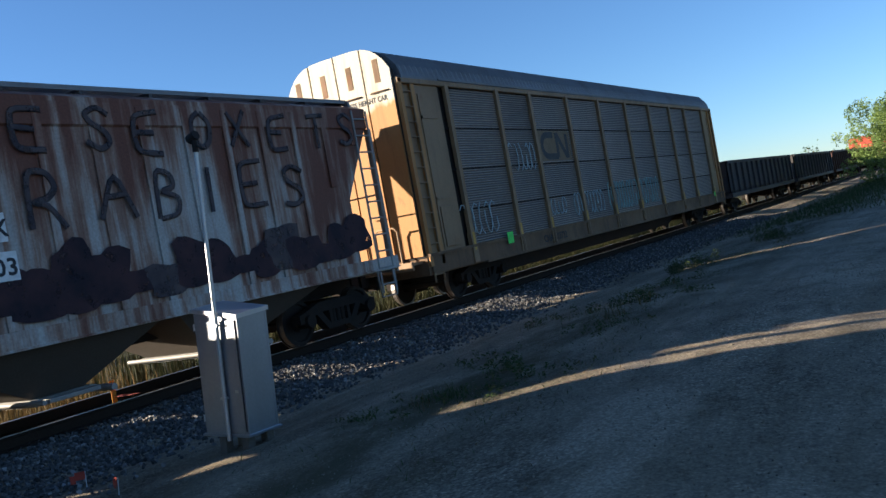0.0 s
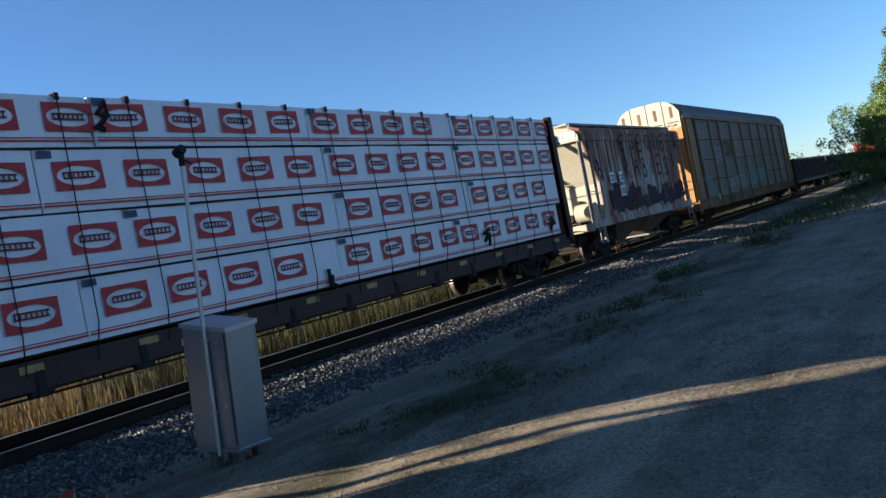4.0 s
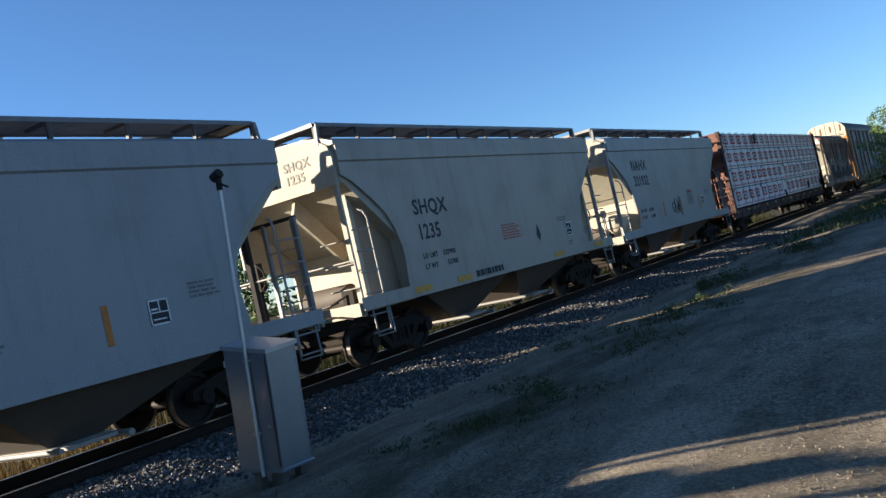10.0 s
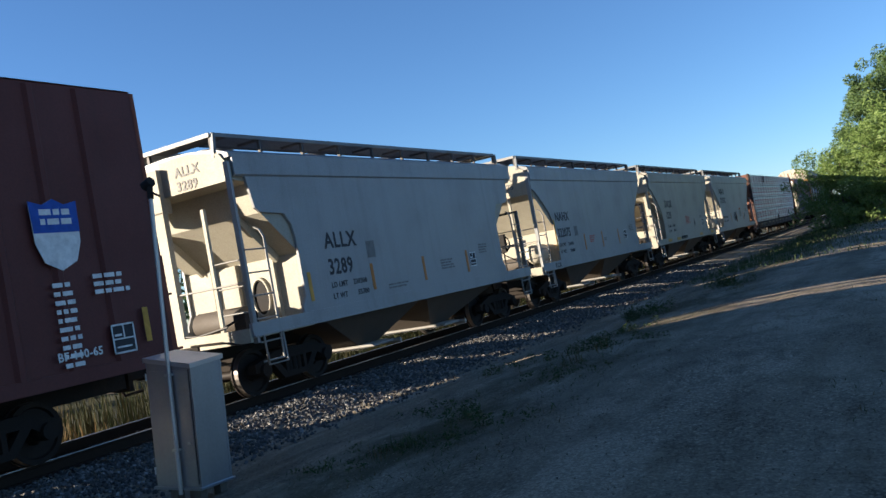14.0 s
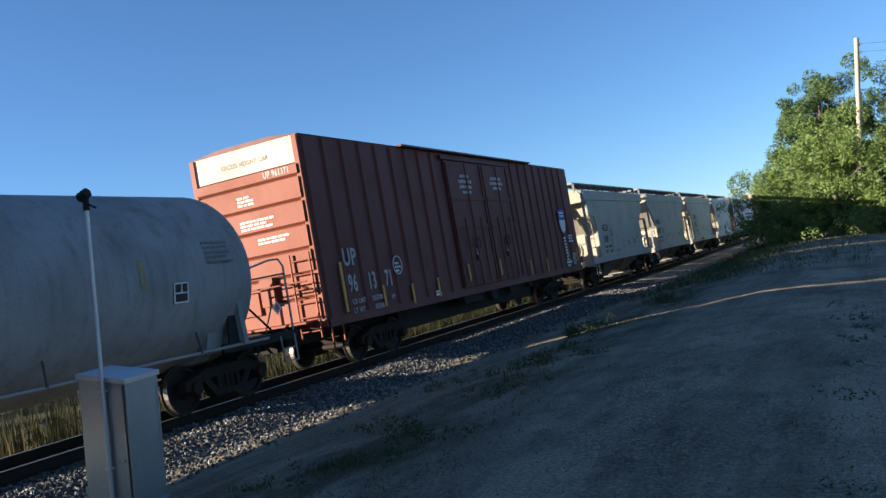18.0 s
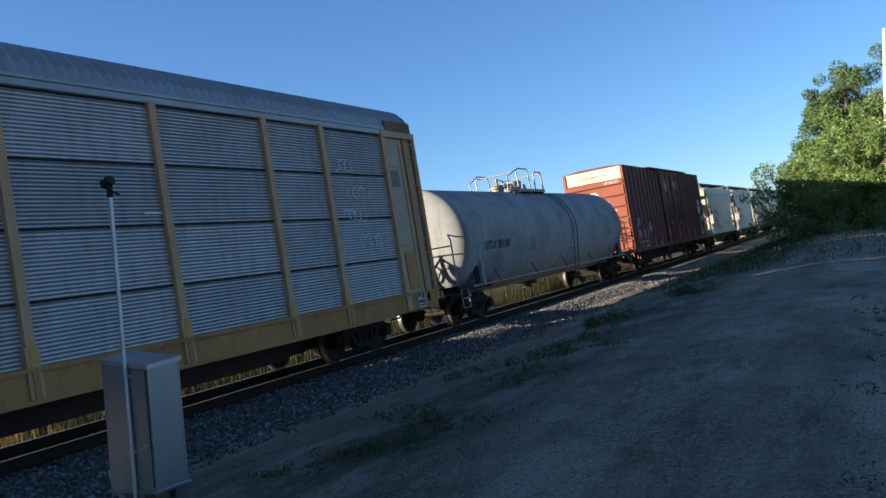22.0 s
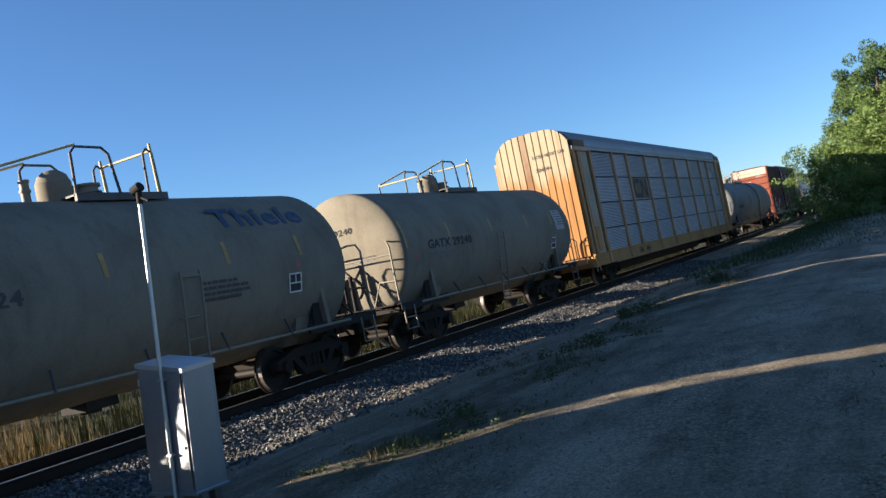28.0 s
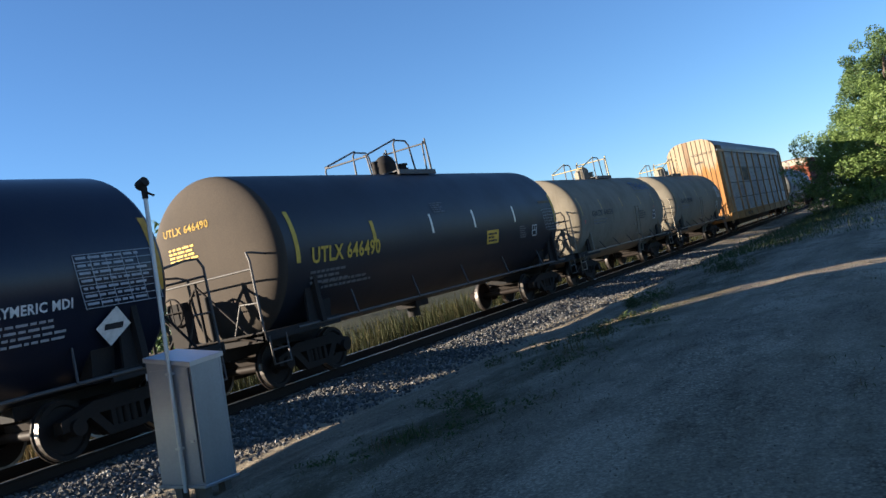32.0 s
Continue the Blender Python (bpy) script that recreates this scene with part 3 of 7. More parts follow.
def build_stones():
    rnd = random.Random(11)
    spots = []
    for k in range(36000):
        y = 2.5 + 40 * rnd.random() ** 1.6
        x = rnd.triangular(-10.9, -6.8, -9.4) if rnd.random() < 0.85 else rnd.uniform(-13.6, -10)
        if rnd.random() < (x + 9.1) / 1.9:
            continue
        spots.append((x, y, rnd.uniform(0.026, 0.06)))
    scatter_stones("ballast", "loose grey crushed-stone ballast beside the rails", "stones", spots)
    spots = []
    for k in range(24000):
        y = 2.6 + 18 * rnd.random() ** 1.8
        x = rnd.uniform(-7.5, 2.5)
        if noise.noise((x * 0.6, y * 0.4, 3.0)) < -0.12 and rnd.random() < 0.8:
            continue
        spots.append((x, y, rnd.choice((0.006, 0.008, 0.011, 0.015))))
    scatter_stones("road_gravel", "small loose grey gravel on the dirt road", "pebble", spots)


def blades(name, label, mat, spots, kind_word="grass"):
    """Bent grass blades; spots: x, y, height, width, lean."""
    rnd = random.Random(3)
    vs, fs = [], []
    for x, y, h, w, lean in spots:
        a, b = rnd.uniform(0, 6.28), rnd.uniform(0, 6.28)
        z = height(x, y) - 0.02
        dx, dy = math.cos(a) * w / 2, math.sin(a) * w / 2
        lx, ly = math.cos(b) * lean * h, math.sin(b) * lean * h
        n = len(vs)
        vs += [(x - dx, y - dy, z), (x + dx, y + dy, z), (x + dx * 0.8 + lx * 0.35, y + dy * 0.8 + ly * 0.35, z + h * 0.6),
               (x - dx * 0.8 + lx * 0.35, y - dy * 0.8 + ly * 0.35, z + h * 0.6), (x + lx, y + ly, z + h)]
        fs += [(n, n + 1, n + 2, n + 3), (n + 3, n + 2, n + 4)]
    me = bpy.data.meshes.new(name)
    me.from_pydata(vs, [], fs)
    me.materials.append(M[mat])
    return tagged(new(name, me), label, kind_word, kind="stuff")


def build_weeds():
    rnd = random.Random(21)
    spots, dry = [], []
    for k in range(420):                     # tufts on the low bank between ballast and road
        y = 4.5 + 50 * rnd.random() ** 1.4
        x = rnd.gauss(-4.5 + 0.006 * y, 0.6)
        dens = noise.noise((x * 0.5, y * 0.33, 9.0))
        if dens < 0.02 and rnd.random() < 0.85:
            continue
        for q in range(rnd.randint(8, 26)):
            (spots if rnd.random() < 0.8 else dry).append((x + rnd.gauss(0, 0.24), y + rnd.gauss(0, 0.3), rnd.uniform(0.02, 0.075), rnd.uniform(0.006, 0.012), rnd.uniform(0.6, 1.5)))
    for cx, cy, n, h in ((-4.72, 7.15, 60, 0.16), (-4.85, 6.9, 40, 0.12), (-4.46, 12.45, 26, 0.24), (-5.32, 12.4, 24, 0.12), (-6.15, 11.9, 24, 0.12), (-4.53, 11.33, 30, 0.24), (-4.9, 12.5, 20, 0.14), (-5.7, 12.1, 18, 0.1), (-4.9, 14.6, 40, 0.12), (-5.4, 18.5, 50, 0.16), (-4.0, 20.5, 40, 0.14)):
        for q in range(n):                   # upright grass and dead stalks
            (dry if h in (0.12, 0.24, 0.14) and q % 3 else spots).append((cx + rnd.gauss(0, 0.1), cy + rnd.gauss(0, 0.14), h * rnd.uniform(0.5, 1.1), rnd.uniform(0.006, 0.011), rnd.uniform(0.1, 0.6)))
    clumps = []                              # leafy weeds, low and spreading
    for cx, cy, n, h in ((-4.0, 8.0, 12, 0.05), (-4.5, 7.2, 18, 0.08), (-5.1, 6.6, 14, 0.06), (-5.3, 17.5, 18, 0.3), (-4.6, 22.0, 20, 0.28), (-6.2, 12.6, 12, 0.1), (-4.9, 12.9, 16, 0.2), (-4.4, 10.4, 22, 0.07), (-5.6, 9.2, 14, 0.06), (-4.8, 15.0, 20, 0.1), (-4.66, 8.25, 7, 0.22), (-4.62, 7.75, 6, 0.13), (-4.1, 12.95, 5, 0.1), (-3.8, 13.2, 6, 0.1)):
        for q in range(n):
            x, y = rnd.gauss(cx, 0.26), rnd.gauss(cy, 0.34)
            clumps.append(((x, y, height(x, y) + h * rnd.uniform(0.0, 0.7)), h * rnd.uniform(0.25, 0.5) + 0.03))
    for k in range(46):                      # scattered low weeds on the far side of the road
        cx, cy = rnd.uniform(-0.6, 2.6), 5.5 + 11 * rnd.random()
        for q in range(rnd.randint(3, 9)):
            x, y = rnd.gauss(cx, 0.1), rnd.gauss(cy, 0.16)
            clumps.append(((x, y, height(x, y) + 0.01), rnd.uniform(0.025, 0.06)))
    vs, fs = leaf_cloud(rnd, clumps, 0.024, 5200)
    me = bpy.data.meshes.new("leafy_weeds")
    me.from_pydata(vs, [], fs)
    me.materials.append(M["grass"])
    tagged(new("leafy_weeds", me), "low leafy green weeds on the gravel bank", "weeds", kind="stuff")
    for k in range(900):                     # thin patches on the road side
        x, y = rnd.uniform(-1.5, 4), 5 + 40 * rnd.random() ** 1.5
        if noise.noise((x * 0.4, y * 0.3, 30.0)) > 0.12:
            for q in range(5):
                (dry if rnd.random() < 0.5 else spots).append((x + rnd.gauss(0, 0.08), y + rnd.gauss(0, 0.1), rnd.uniform(0.03, 0.08), 0.008, rnd.uniform(0.3, 1.0)))
    for k in range(11000):                    # verge under the trees
        y = rnd.uniform(28, 70)
        x = rnd.gauss(-5.2, 1.3) if rnd.random() < 0.7 else rnd.uniform(-7, 0.5)
        spots.append((x, y, rnd.uniform(0.05, 0.24), rnd.uniform(0.012, 0.03), rnd.uniform(0.3, 1.0)))
    blades("weeds", "low green weeds along the edge of the dirt road", "grass", spots)
    blades("dry_grass", "dry straw-coloured grass tufts on the gravel", "dry", dry)
    reed, straw = [], []
    for k in range(22000):                   # reeds beyond the track
        y = rnd.uniform(1.0, 75)
        x = rnd.uniform(-20.5, -14.0)
        g = noise.noise((x * 0.15, y * 0.1, 4.0))
        h = rnd.uniform(0.5, 1.25) * (1.15 if x < -16 else 0.6)
        if x > -16.6 and y > 11 + 2 * g:
            continue
        (reed if g > 0.55 - (y - 6) * 0.085 else straw).append((x, y, h, rnd.uniform(0.012, 0.03), rnd.uniform(0.05, 0.35)))
    blades("reeds", "green reeds standing beyond the track", "reed", reed, "reeds")
    blades("straw_grass", "tall dry orange-tan grass beyond the track", "dry", straw, "grass")


def leaf_cloud(rnd, centres, leaf, per):
    """Leaves round clump centres, each a folded diamond."""
    vs, fs = [], []
    for c, r in centres:
        for k in range(int(per * r * r)):
            d = Vector((rnd.gauss(0, 1), rnd.gauss(0, 1), rnd.gauss(0, 0.8)))
            p = Vector(c) + d.normalized() * r * rnd.uniform(0.45, 1.0) ** 0.6
            a = Vector((rnd.gauss(0, 1), rnd.gauss(0, 1), rnd.gauss(-0.3, 0.7))).normalized()
            b = a.orthogonal().normalized()
            b = Matrix.Rotation(rnd.uniform(0, 6.28), 3, a) @ b
            l, w = leaf * rnd.uniform(0.6, 1.3), leaf * rnd.uniform(0.25, 0.45)
            n = len(vs)
            vs += [p - a * l, p + b * w + a.cross(b) * w * 0.3, p + a * l, p - b * w + a.cross(b) * w * 0.3]
            fs.append((n, n + 1, n + 2, n + 3))
    return vs, fs


def tree(label, x, y, h, spread, trunk_r, seed, mat, leaf=0.14, clumps=70, low=0.3, per=60, lean=(0, 0), name="tree", category="tree", tall=0.5):
    rnd = random.Random(seed)
    base = thing(name, label, category, pose(x, y, height(x, y)))
    wood = Shape()
    top = Vector((lean[0] * h, lean[1] * h, h * 0.8))
    spine = [Vector((0, 0, -0.1)).lerp(top, k / 6) + Vector((rnd.gauss(0, 0.05), rnd.gauss(0, 0.05), 0)) * k for k in range(7)]
    for k in range(6):
        wood.tube([spine[k], spine[k + 1]], trunk_r * (1 - k / 7.5), 8)
    centres = []
    limbs = max(7, clumps // 9)
    for k in range(limbs):                   # limbs of uneven length, clumps of leaves along each
        f = low + (1.0 - low) * ((k + rnd.random()) / limbs) ** 0.9
        z = h * f
        out = spread * (math.sin(math.pi * min(1.0, (f - low) / (1.04 - low)) ** tall) ** 0.65 * rnd.uniform(0.62, 1.18) + 0.08)
        a = k * 2.4 + rnd.uniform(-0.5, 0.5)
        tip = Vector((lean[0] * z + math.cos(a) * out, lean[1] * z + math.sin(a) * out, z + rnd.uniform(-0.03, 0.04) * h))
        root = spine[min(5, int(f * 0.7 * 6))]
        wood.tube([root, root.lerp(tip, 0.45) + Vector((0, 0, 0.02 * h)), root.lerp(tip, 0.72)], trunk_r * 0.14, 5)
        for q in range(9):
            g = rnd.uniform(0.25, 1.08)
            c = root.lerp(tip, g) + Vector((rnd.gauss(0, 0.11), rnd.gauss(0, 0.11), rnd.gauss(0, 0.09))) * spread
            centres.append((c, rnd.uniform(0.055, 0.15) * spread + 0.12))
    part("trunk", wood, "bark", base)
    vs, fs = leaf_cloud(rnd, centres, leaf, per)
    part("crown", Shape().add(vs, fs), mat, base)
    return base


def build_trees():
    tree("tall broad green tree in full leaf behind the power pole", -0.7, 74, 12.7, 5.6, 0.35, 4, "leafd", 0.12, 270, 0.12, 620, name="tree")
    tree("tall green tree beside another, in full leaf", 6.8, 76, 11.6, 6.4, 0.4, 9, "leafd", 0.12, 250, 0.12, 560)
    tree("bright green bushy tree beside the track, its foot in shade", -0.6, 60, 7.3, 4.4, 0.2, 14, "leaf", 0.11, 270, 0.06, 360, name="bushy_tree")
    tree("bright green bushy tree beside the dirt road", 4.6, 60, 7.0, 4.4, 0.2, 17, "leaf", 0.11, 230, 0.06, 340, name="bushy_tree")
    tree("low spreading green bush reaching toward the train", -4.3, 61, 5.0, 2.8, 0.1, 23, "leaf", 0.10, 180, 0.06, 450, name="bush", category="bush")
    for k, (x, y, h) in enumerate(((-2.6, 56.5, 1.5), (0.4, 56, 1.5), (-5.2, 58.0, 1.3), (3.4, 56, 1.6), (6.0, 56, 1.5))):
        tree("low green undergrowth at the foot of the trees", x, y, h, 2.0, 0.05, 40 + k, "leaf", 0.12, 60, 0.03, 120, name="undergrowth_bush", category="bush")
    far = [(-150, 560, 16, 10), (-118, 560, 12, 9), (-132, 570, 13, 9), (-84, 540, 17, 11), (-72, 560, 12, 8), (-62, 560, 11, 8), (-190, 600, 12, 9), (-210, 600, 12, 10), (-170, 590, 12, 9)]
    for k, (x, y, h, r) in enumerate(far):
        tree("far round green tree on the horizon", x, y, h, r, 0.4, 60 + k, "leaff", 0.9, 34, 0.15, 2.2, name="far_tree")
    for k in range(7):
        tree("dark green bush in the wood beyond the track", -40 - 5 * (k % 2), 4 + 5.5 * k, 4.6 + (k * 31 % 10) * 0.14, 4.4, 0.2, 120 + k, "leafd", 0.34, 70, 0.02, 40, name="bush", category="bush")
    for k, (x, y, h) in enumerate(((-42, 33, 9.4), (-44, 39, 11.2), (-47, 45, 9.6))):
        tree("tall green tree in the wood beyond the track", x, y, h, 3.4, 0.25, 140 + k, "leafd", 0.26, 120, 0.05, 60)
    for k in range(9):
        tree("green tree in the wood beyond the track", -52 - 7 * (k % 3), 24 + 13 * k, 5.0 + (k * 37 % 10) * 0.15, 4.5, 0.25, 90 + k, "leafd", 0.3, 40, 0.1, 14, name="tree")


def build_power_pole():
    p = thing("utility_pole", "weathered wooden utility pole rising above the trees", "utility pole", pose(0.55, 66, height(0.55, 66), 0, 8.2, 0))
    part("pole", Shape().tube([(0, 0, -0.3), (0, 0, 5.5), (0, 0, 13.1)], 0.16, 12), "polewood", p)
    for z in (12.6, 12.05):
        part("insulator", Shape().drum(0.22, 0, z, z + 0.16, 0.05, 10).box(0.1, 0.24, -0.03, 0.03, z - 0.04, z), "galv", p)
        pts = [Vector((0.22 + k * 3.0, -k * 0.4, z + 0.1 - 0.9 * math.sin(math.pi * min(1, k / 12)) + 0.02 * k)) for k in range(13)]
        part("wire", Shape().tube(pts, 0.012, 4), "black", p)


def build_cabinet():
    bx, by = -6.74, 6.26
    z0 = height(bx, by)
    c = thing("equipment_cabinet", "bare aluminium equipment cabinet leaning on short wooden posts", "cabinet", pose(bx, by, z0, -1.8, 3.6, 0))
    w, d, a, b = 0.60, 0.42, 0.19, 1.40      # w, d: sides; a, b: bottom and top
    rise = {(-1, -1): 0.045, (1, -1): -0.035, (1, 1): 0.0, (-1, 1): 0.075}   # the roof pitches toward the road
    hexa = [(0, 3, 2, 1), (4, 5, 6, 7), (0, 1, 5, 4), (1, 2, 6, 5), (2, 3, 7, 6), (3, 0, 4, 7)]
    ring4 = ((-1, -1), (1, -1), (1, 1), (-1, 1))
    part("body", Shape().add([(i * w / 2, j * d / 2, a) for i, j in ring4] + [(i * w / 2, j * d / 2, b + rise[i, j]) for i, j in ring4], hexa), "alu", c)
    part("door", Shape().box(-w / 2 + 0.03, w / 2 - 0.03, -d / 2 - 0.014, -d / 2 - 0.002, a + 0.03, b - 0.07, 0.004), "alu", c)
    part("door_seam", Shape().box(w / 2 - 0.03, w / 2 - 0.022, -d / 2 - 0.004, -d / 2 - 0.001, a + 0.03, b - 0.07), "black", c)
    part("lid", Shape().add([(i * (w / 2 + 0.018), j * (d / 2 + 0.02), b + rise[i, j] - 0.022) for i, j in ring4] + [(i * (w / 2 + 0.018), j * (d / 2 + 0.02), b + rise[i, j] + 0.022) for i, j in ring4], hexa), "lid", c, "pitched lid")
    for x in (-0.2, 0.0, 0.2):
        part("lid_screw", Shape().tube([(x, -d / 2 - 0.02, b + 0.006 - 0.13 * x), (x, -d / 2 - 0.026, b + 0.006 - 0.13 * x)], 0.007, 8), "galv", c)
    part("side_seam", Shape().box(w / 2, w / 2 + 0.003, d / 2 - 0.03, d / 2 - 0.022, a + 0.01, b - 0.02), "alu", c)
    part("base_flange", Shape().box(-w / 2 - 0.025, w / 2 + 0.025, -d / 2 - 0.03, d / 2 + 0.02, a - 0.025, a, 0.004), "alu", c)
    for x, y in ((-0.1, -0.15), (0.18, -0.12), (0.18, 0.15), (-0.16, 0.15)):
        part("post", Shape().box(x - 0.045, x + 0.045, y - 0.045, y + 0.045, -0.25, a - 0.025, 0.006), "wood", c)
    part("latch", Shape().box(w / 2 - 0.1, w / 2 - 0.06, -d / 2 - 0.03, -d / 2 - 0.018, a + 0.42, a + 0.445), "galv", c)
    for z in (a + 0.12, b - 0.16):
        part("hinge", Shape().tube([(-w / 2 + 0.004, -d / 2 - 0.014, z), (-w / 2 + 0.004, -d / 2 - 0.014, z + 0.07)], 0.009), "galv", c)
    px, py = 0.06, -d / 2 - 0.045
    part("conduit_pole", Shape().tube([(px, py, a - 0.06), (px, py, 1.6), (px, py, 3.03)], 0.021, 10), "galv", c, "thin galvanised pole")
    for z in (a + 0.36, b - 0.12):
        part("clamp", Shape().box(px - 0.034, px + 0.034, py - 0.026, py + 0.03, z, z + 0.022), "galv", c)
    head = Shape().tube([(px, py, 3.02), (px, py, 3.17)], 0.03, 10).tube([(px - 0.07, py, 3.15), (px + 0.03, py, 3.19)], 0.05, 10).tube([(px, py, 3.09), (px + 0.14, py - 0.02, 3.03)], 0.012, 6)
    part("sensor_head", head, "black", c, "small black weatherproof sensor head")
    for k, (x, y, r) in enumerate(((-7.6, 4.2, 20), (-7.0, 4.9, 70), (-7.9, 5.2, 130), (-6.9, 6.4, 10), (-8.4, 4.4, 40))):
        f = thing("marker_flag", "small faded red marker flag lying on the ballast", "flag", pose(x, y, height(x, y), 0, 0, r))
        part("stem", Shape().tube([(0, 0, -0.05), (0.02, 0, 0.16)], 0.006, 5), "galv", f)
        part("cloth", Shape().box(0.01, 0.016, 0, 0.1, 0.08, 0.16).box(0.012, 0.018, 0.1, 0.15, 0.05, 0.13), "litter", f)


build_ground()
build_track()
build_cabinet()
build_power_pole()
build_trees()
build_weeds()
build_stones()


# ---- the train: near side is +x, the leading end +y, z from the rail ----
CARS, WHEELSETS = [], []


def car_thing(name, label, category, u):
    c = thing(name, label, category, pose(XT, u, 0))
    CARS.append((c, u))
    return c


def wheelset_mesh():
    s = Shape()
    s.tube([(-0.95, 0, 0), (0.95, 0, 0)], 0.075, 10)
    for k in (-1, 1):
        prof = [(0.66, 0.13), (0.70, 0.14), (0.705, 0.34), (0.69, 0.40), (0.685, 0.445), (0.715, 0.445), (0.72, 0.425), (0.83, 0.418), (0.83, 0.35), (0.79, 0.33), (0.785, 0.16), (0.85, 0.13), (0.85, 0.0)]
        n = 28
        vs = [(k * a, r * math.sin(2 * math.pi * j / n), r * math.cos(2 * math.pi * j / n)) for a, r in prof for j in range(n)]
        fs = [(i * n + j, i * n + (j + 1) % n, (i + 1) * n + (j + 1) % n, (i + 1) * n + j) for i in range(len(prof) - 1) for j in range(n)]
        s.add(vs, fs if k < 0 else [q[::-1] for q in fs])
    me = s.mesh("wheelset", M["wheel"])
    me.materials.append(M["tread"])
    for f in me.polygons:                    # the running tread is worn bright
        r = sum(math.hypot(me.vertices[i].co.y, me.vertices[i].co.z) for i in f.vertices) / len(f.vertices)
        if 0.412 < r < 0.43 and f.area > 0.002:
            f.material_index = 1
    return me


def frame_mesh(k):
    """Cast side frame of a truck with its springs and bearing adapters."""
    s, x = Shape(), k * 1.0
    a, b = x - 0.09, x + 0.09
    s.prism([(-1.12, 0.40), (-1.12, 0.56), (-0.95, 0.60), (-0.55, 0.72), (0.55, 0.72), (0.95, 0.60), (1.12, 0.56), (1.12, 0.40), (0.86, 0.40), (0.62, 0.54), (-0.62, 0.54), (-0.86, 0.40)], "x", a, b)
    s.prism([(-0.68, 0.54), (-0.38, 0.20), (0.38, 0.20), (0.68, 0.54), (0.50, 0.54), (0.30, 0.30), (-0.30, 0.30), (-0.50, 0.54)], "x", a, b)
    for y in (-0.3, 0.22):
        s.box(a, b, y, y + 0.08, 0.28, 0.56)
    for y in (-0.12, 0.02, 0.15):
        s.drum(x, y, 0.30, 0.54, 0.06, 8)
    for y in (-0.89, 0.89):
        s.tube([(x - 0.12, y, 0.43), (x + 0.16, y, 0.43)], 0.12, 12)
    return s.mesh("side_frame", M["steel"])


def truck(car, y):
    """A two-axle truck at y; its wheelsets turn."""
    bol = cached("bolster", lambda: Shape().box(-1.0, 1.0, -0.17, 0.17, 0.42, 0.74, 0.03).box(-0.5, 0.5, -0.9, 0.9, 0.5, 0.6).mesh("truck", M["steel"]))
    t = part("truck", bol, None, car, "dark rusty two-axle truck", pose(0, y, 0))
    for k in (-1, 1):
        part("side_frame", cached(("fr", k), lambda: frame_mesh(k)), None, t)
    for dy in (-0.89, 0.89):
        w = part("wheelset", cached("ws", wheelset_mesh), None, t, at=pose(0, dy, 0.42))
        WHEELSETS.append((w, dy))
    return t


def coupler(car, y, d):
    s = Shape().box(-0.09, 0.09, y, y + d * 0.62, 0.74, 0.96, 0.02)
    s.box(-0.16, 0.14, y + d * 0.5, y + d * 0.74, 0.70, 1.0, 0.03).box(-0.28, 0.28, y - d * 0.02, y + d * 0.06, 0.6, 1.06)
    s.tube([(-0.2, y + d * 0.1, 0.8), (-0.3, y + d * 0.35, 0.5), (-0.26, y + d * 0.7, 0.52)], 0.025)
    s.tube([(0.15, y + d * 0.08, 1.08), (0.9, y + d * 0.1, 1.06), (1.35, y + d * 0.1, 0.96)], 0.018)
    part("coupler", s, "steel", car)


def ladder(car, pts, width, axis, rungs, mat="pipe", r=0.018, name="ladder"):
    """Two stiles between two points, and rungs; axis: the way of its width."""
    s, a, b, w = Shape(), Vector(pts[0]), Vector(pts[1]), Vector(axis) * width
    s.tube([a, b], r).tube([a + w, b + w], r)
    for k in range(rungs):
        p = a.lerp(b, (k + 0.5) / rungs)
        s.tube([p, p + w], r * 0.8, 5)
    return part(name, s, mat, car)


def tape(car, x, y, z, h=0.55, w=0.1, mat="reflect"):
    return part("reflector_strip", cached(("tape", h, w, mat), lambda: Shape().box(0, 0.004, -w / 2, w / 2, -h / 2, h / 2).mesh("reflector_strip", M[mat])), None, car, at=pose(x, y, z))


def data_plate(car, x, y, z, s=0.34):
    p = part("data_plate", Shape().box(x, x + 0.005, y, y + s, z, z + s * 1.05), "ink", car, "black data plate with white lines")
    lines = Shape()
    for a, b, c, d in ((0, 1, 0, 0.06), (0, 1, 0.94, 1.0), (0, 0.06, 0, 1), (0.94, 1, 0, 1), (0, 1, 0.47, 0.52), (0.5, 0.55, 0.5, 1.0)):
        lines.box(x + 0.006, x + 0.009, y + a * s, y + b * s, z + c * s * 1.05, z + d * s * 1.05)
    lines.box(x + 0.006, x + 0.009, y + 0.12 * s, y + 0.42 * s, z + 0.62 * s, z + 0.7 * s).box(x + 0.006, x + 0.009, y + 0.15 * s, y + 0.8 * s, z + 0.2 * s, z + 0.26 * s)
    part("printed_lines", lines, "white", p)


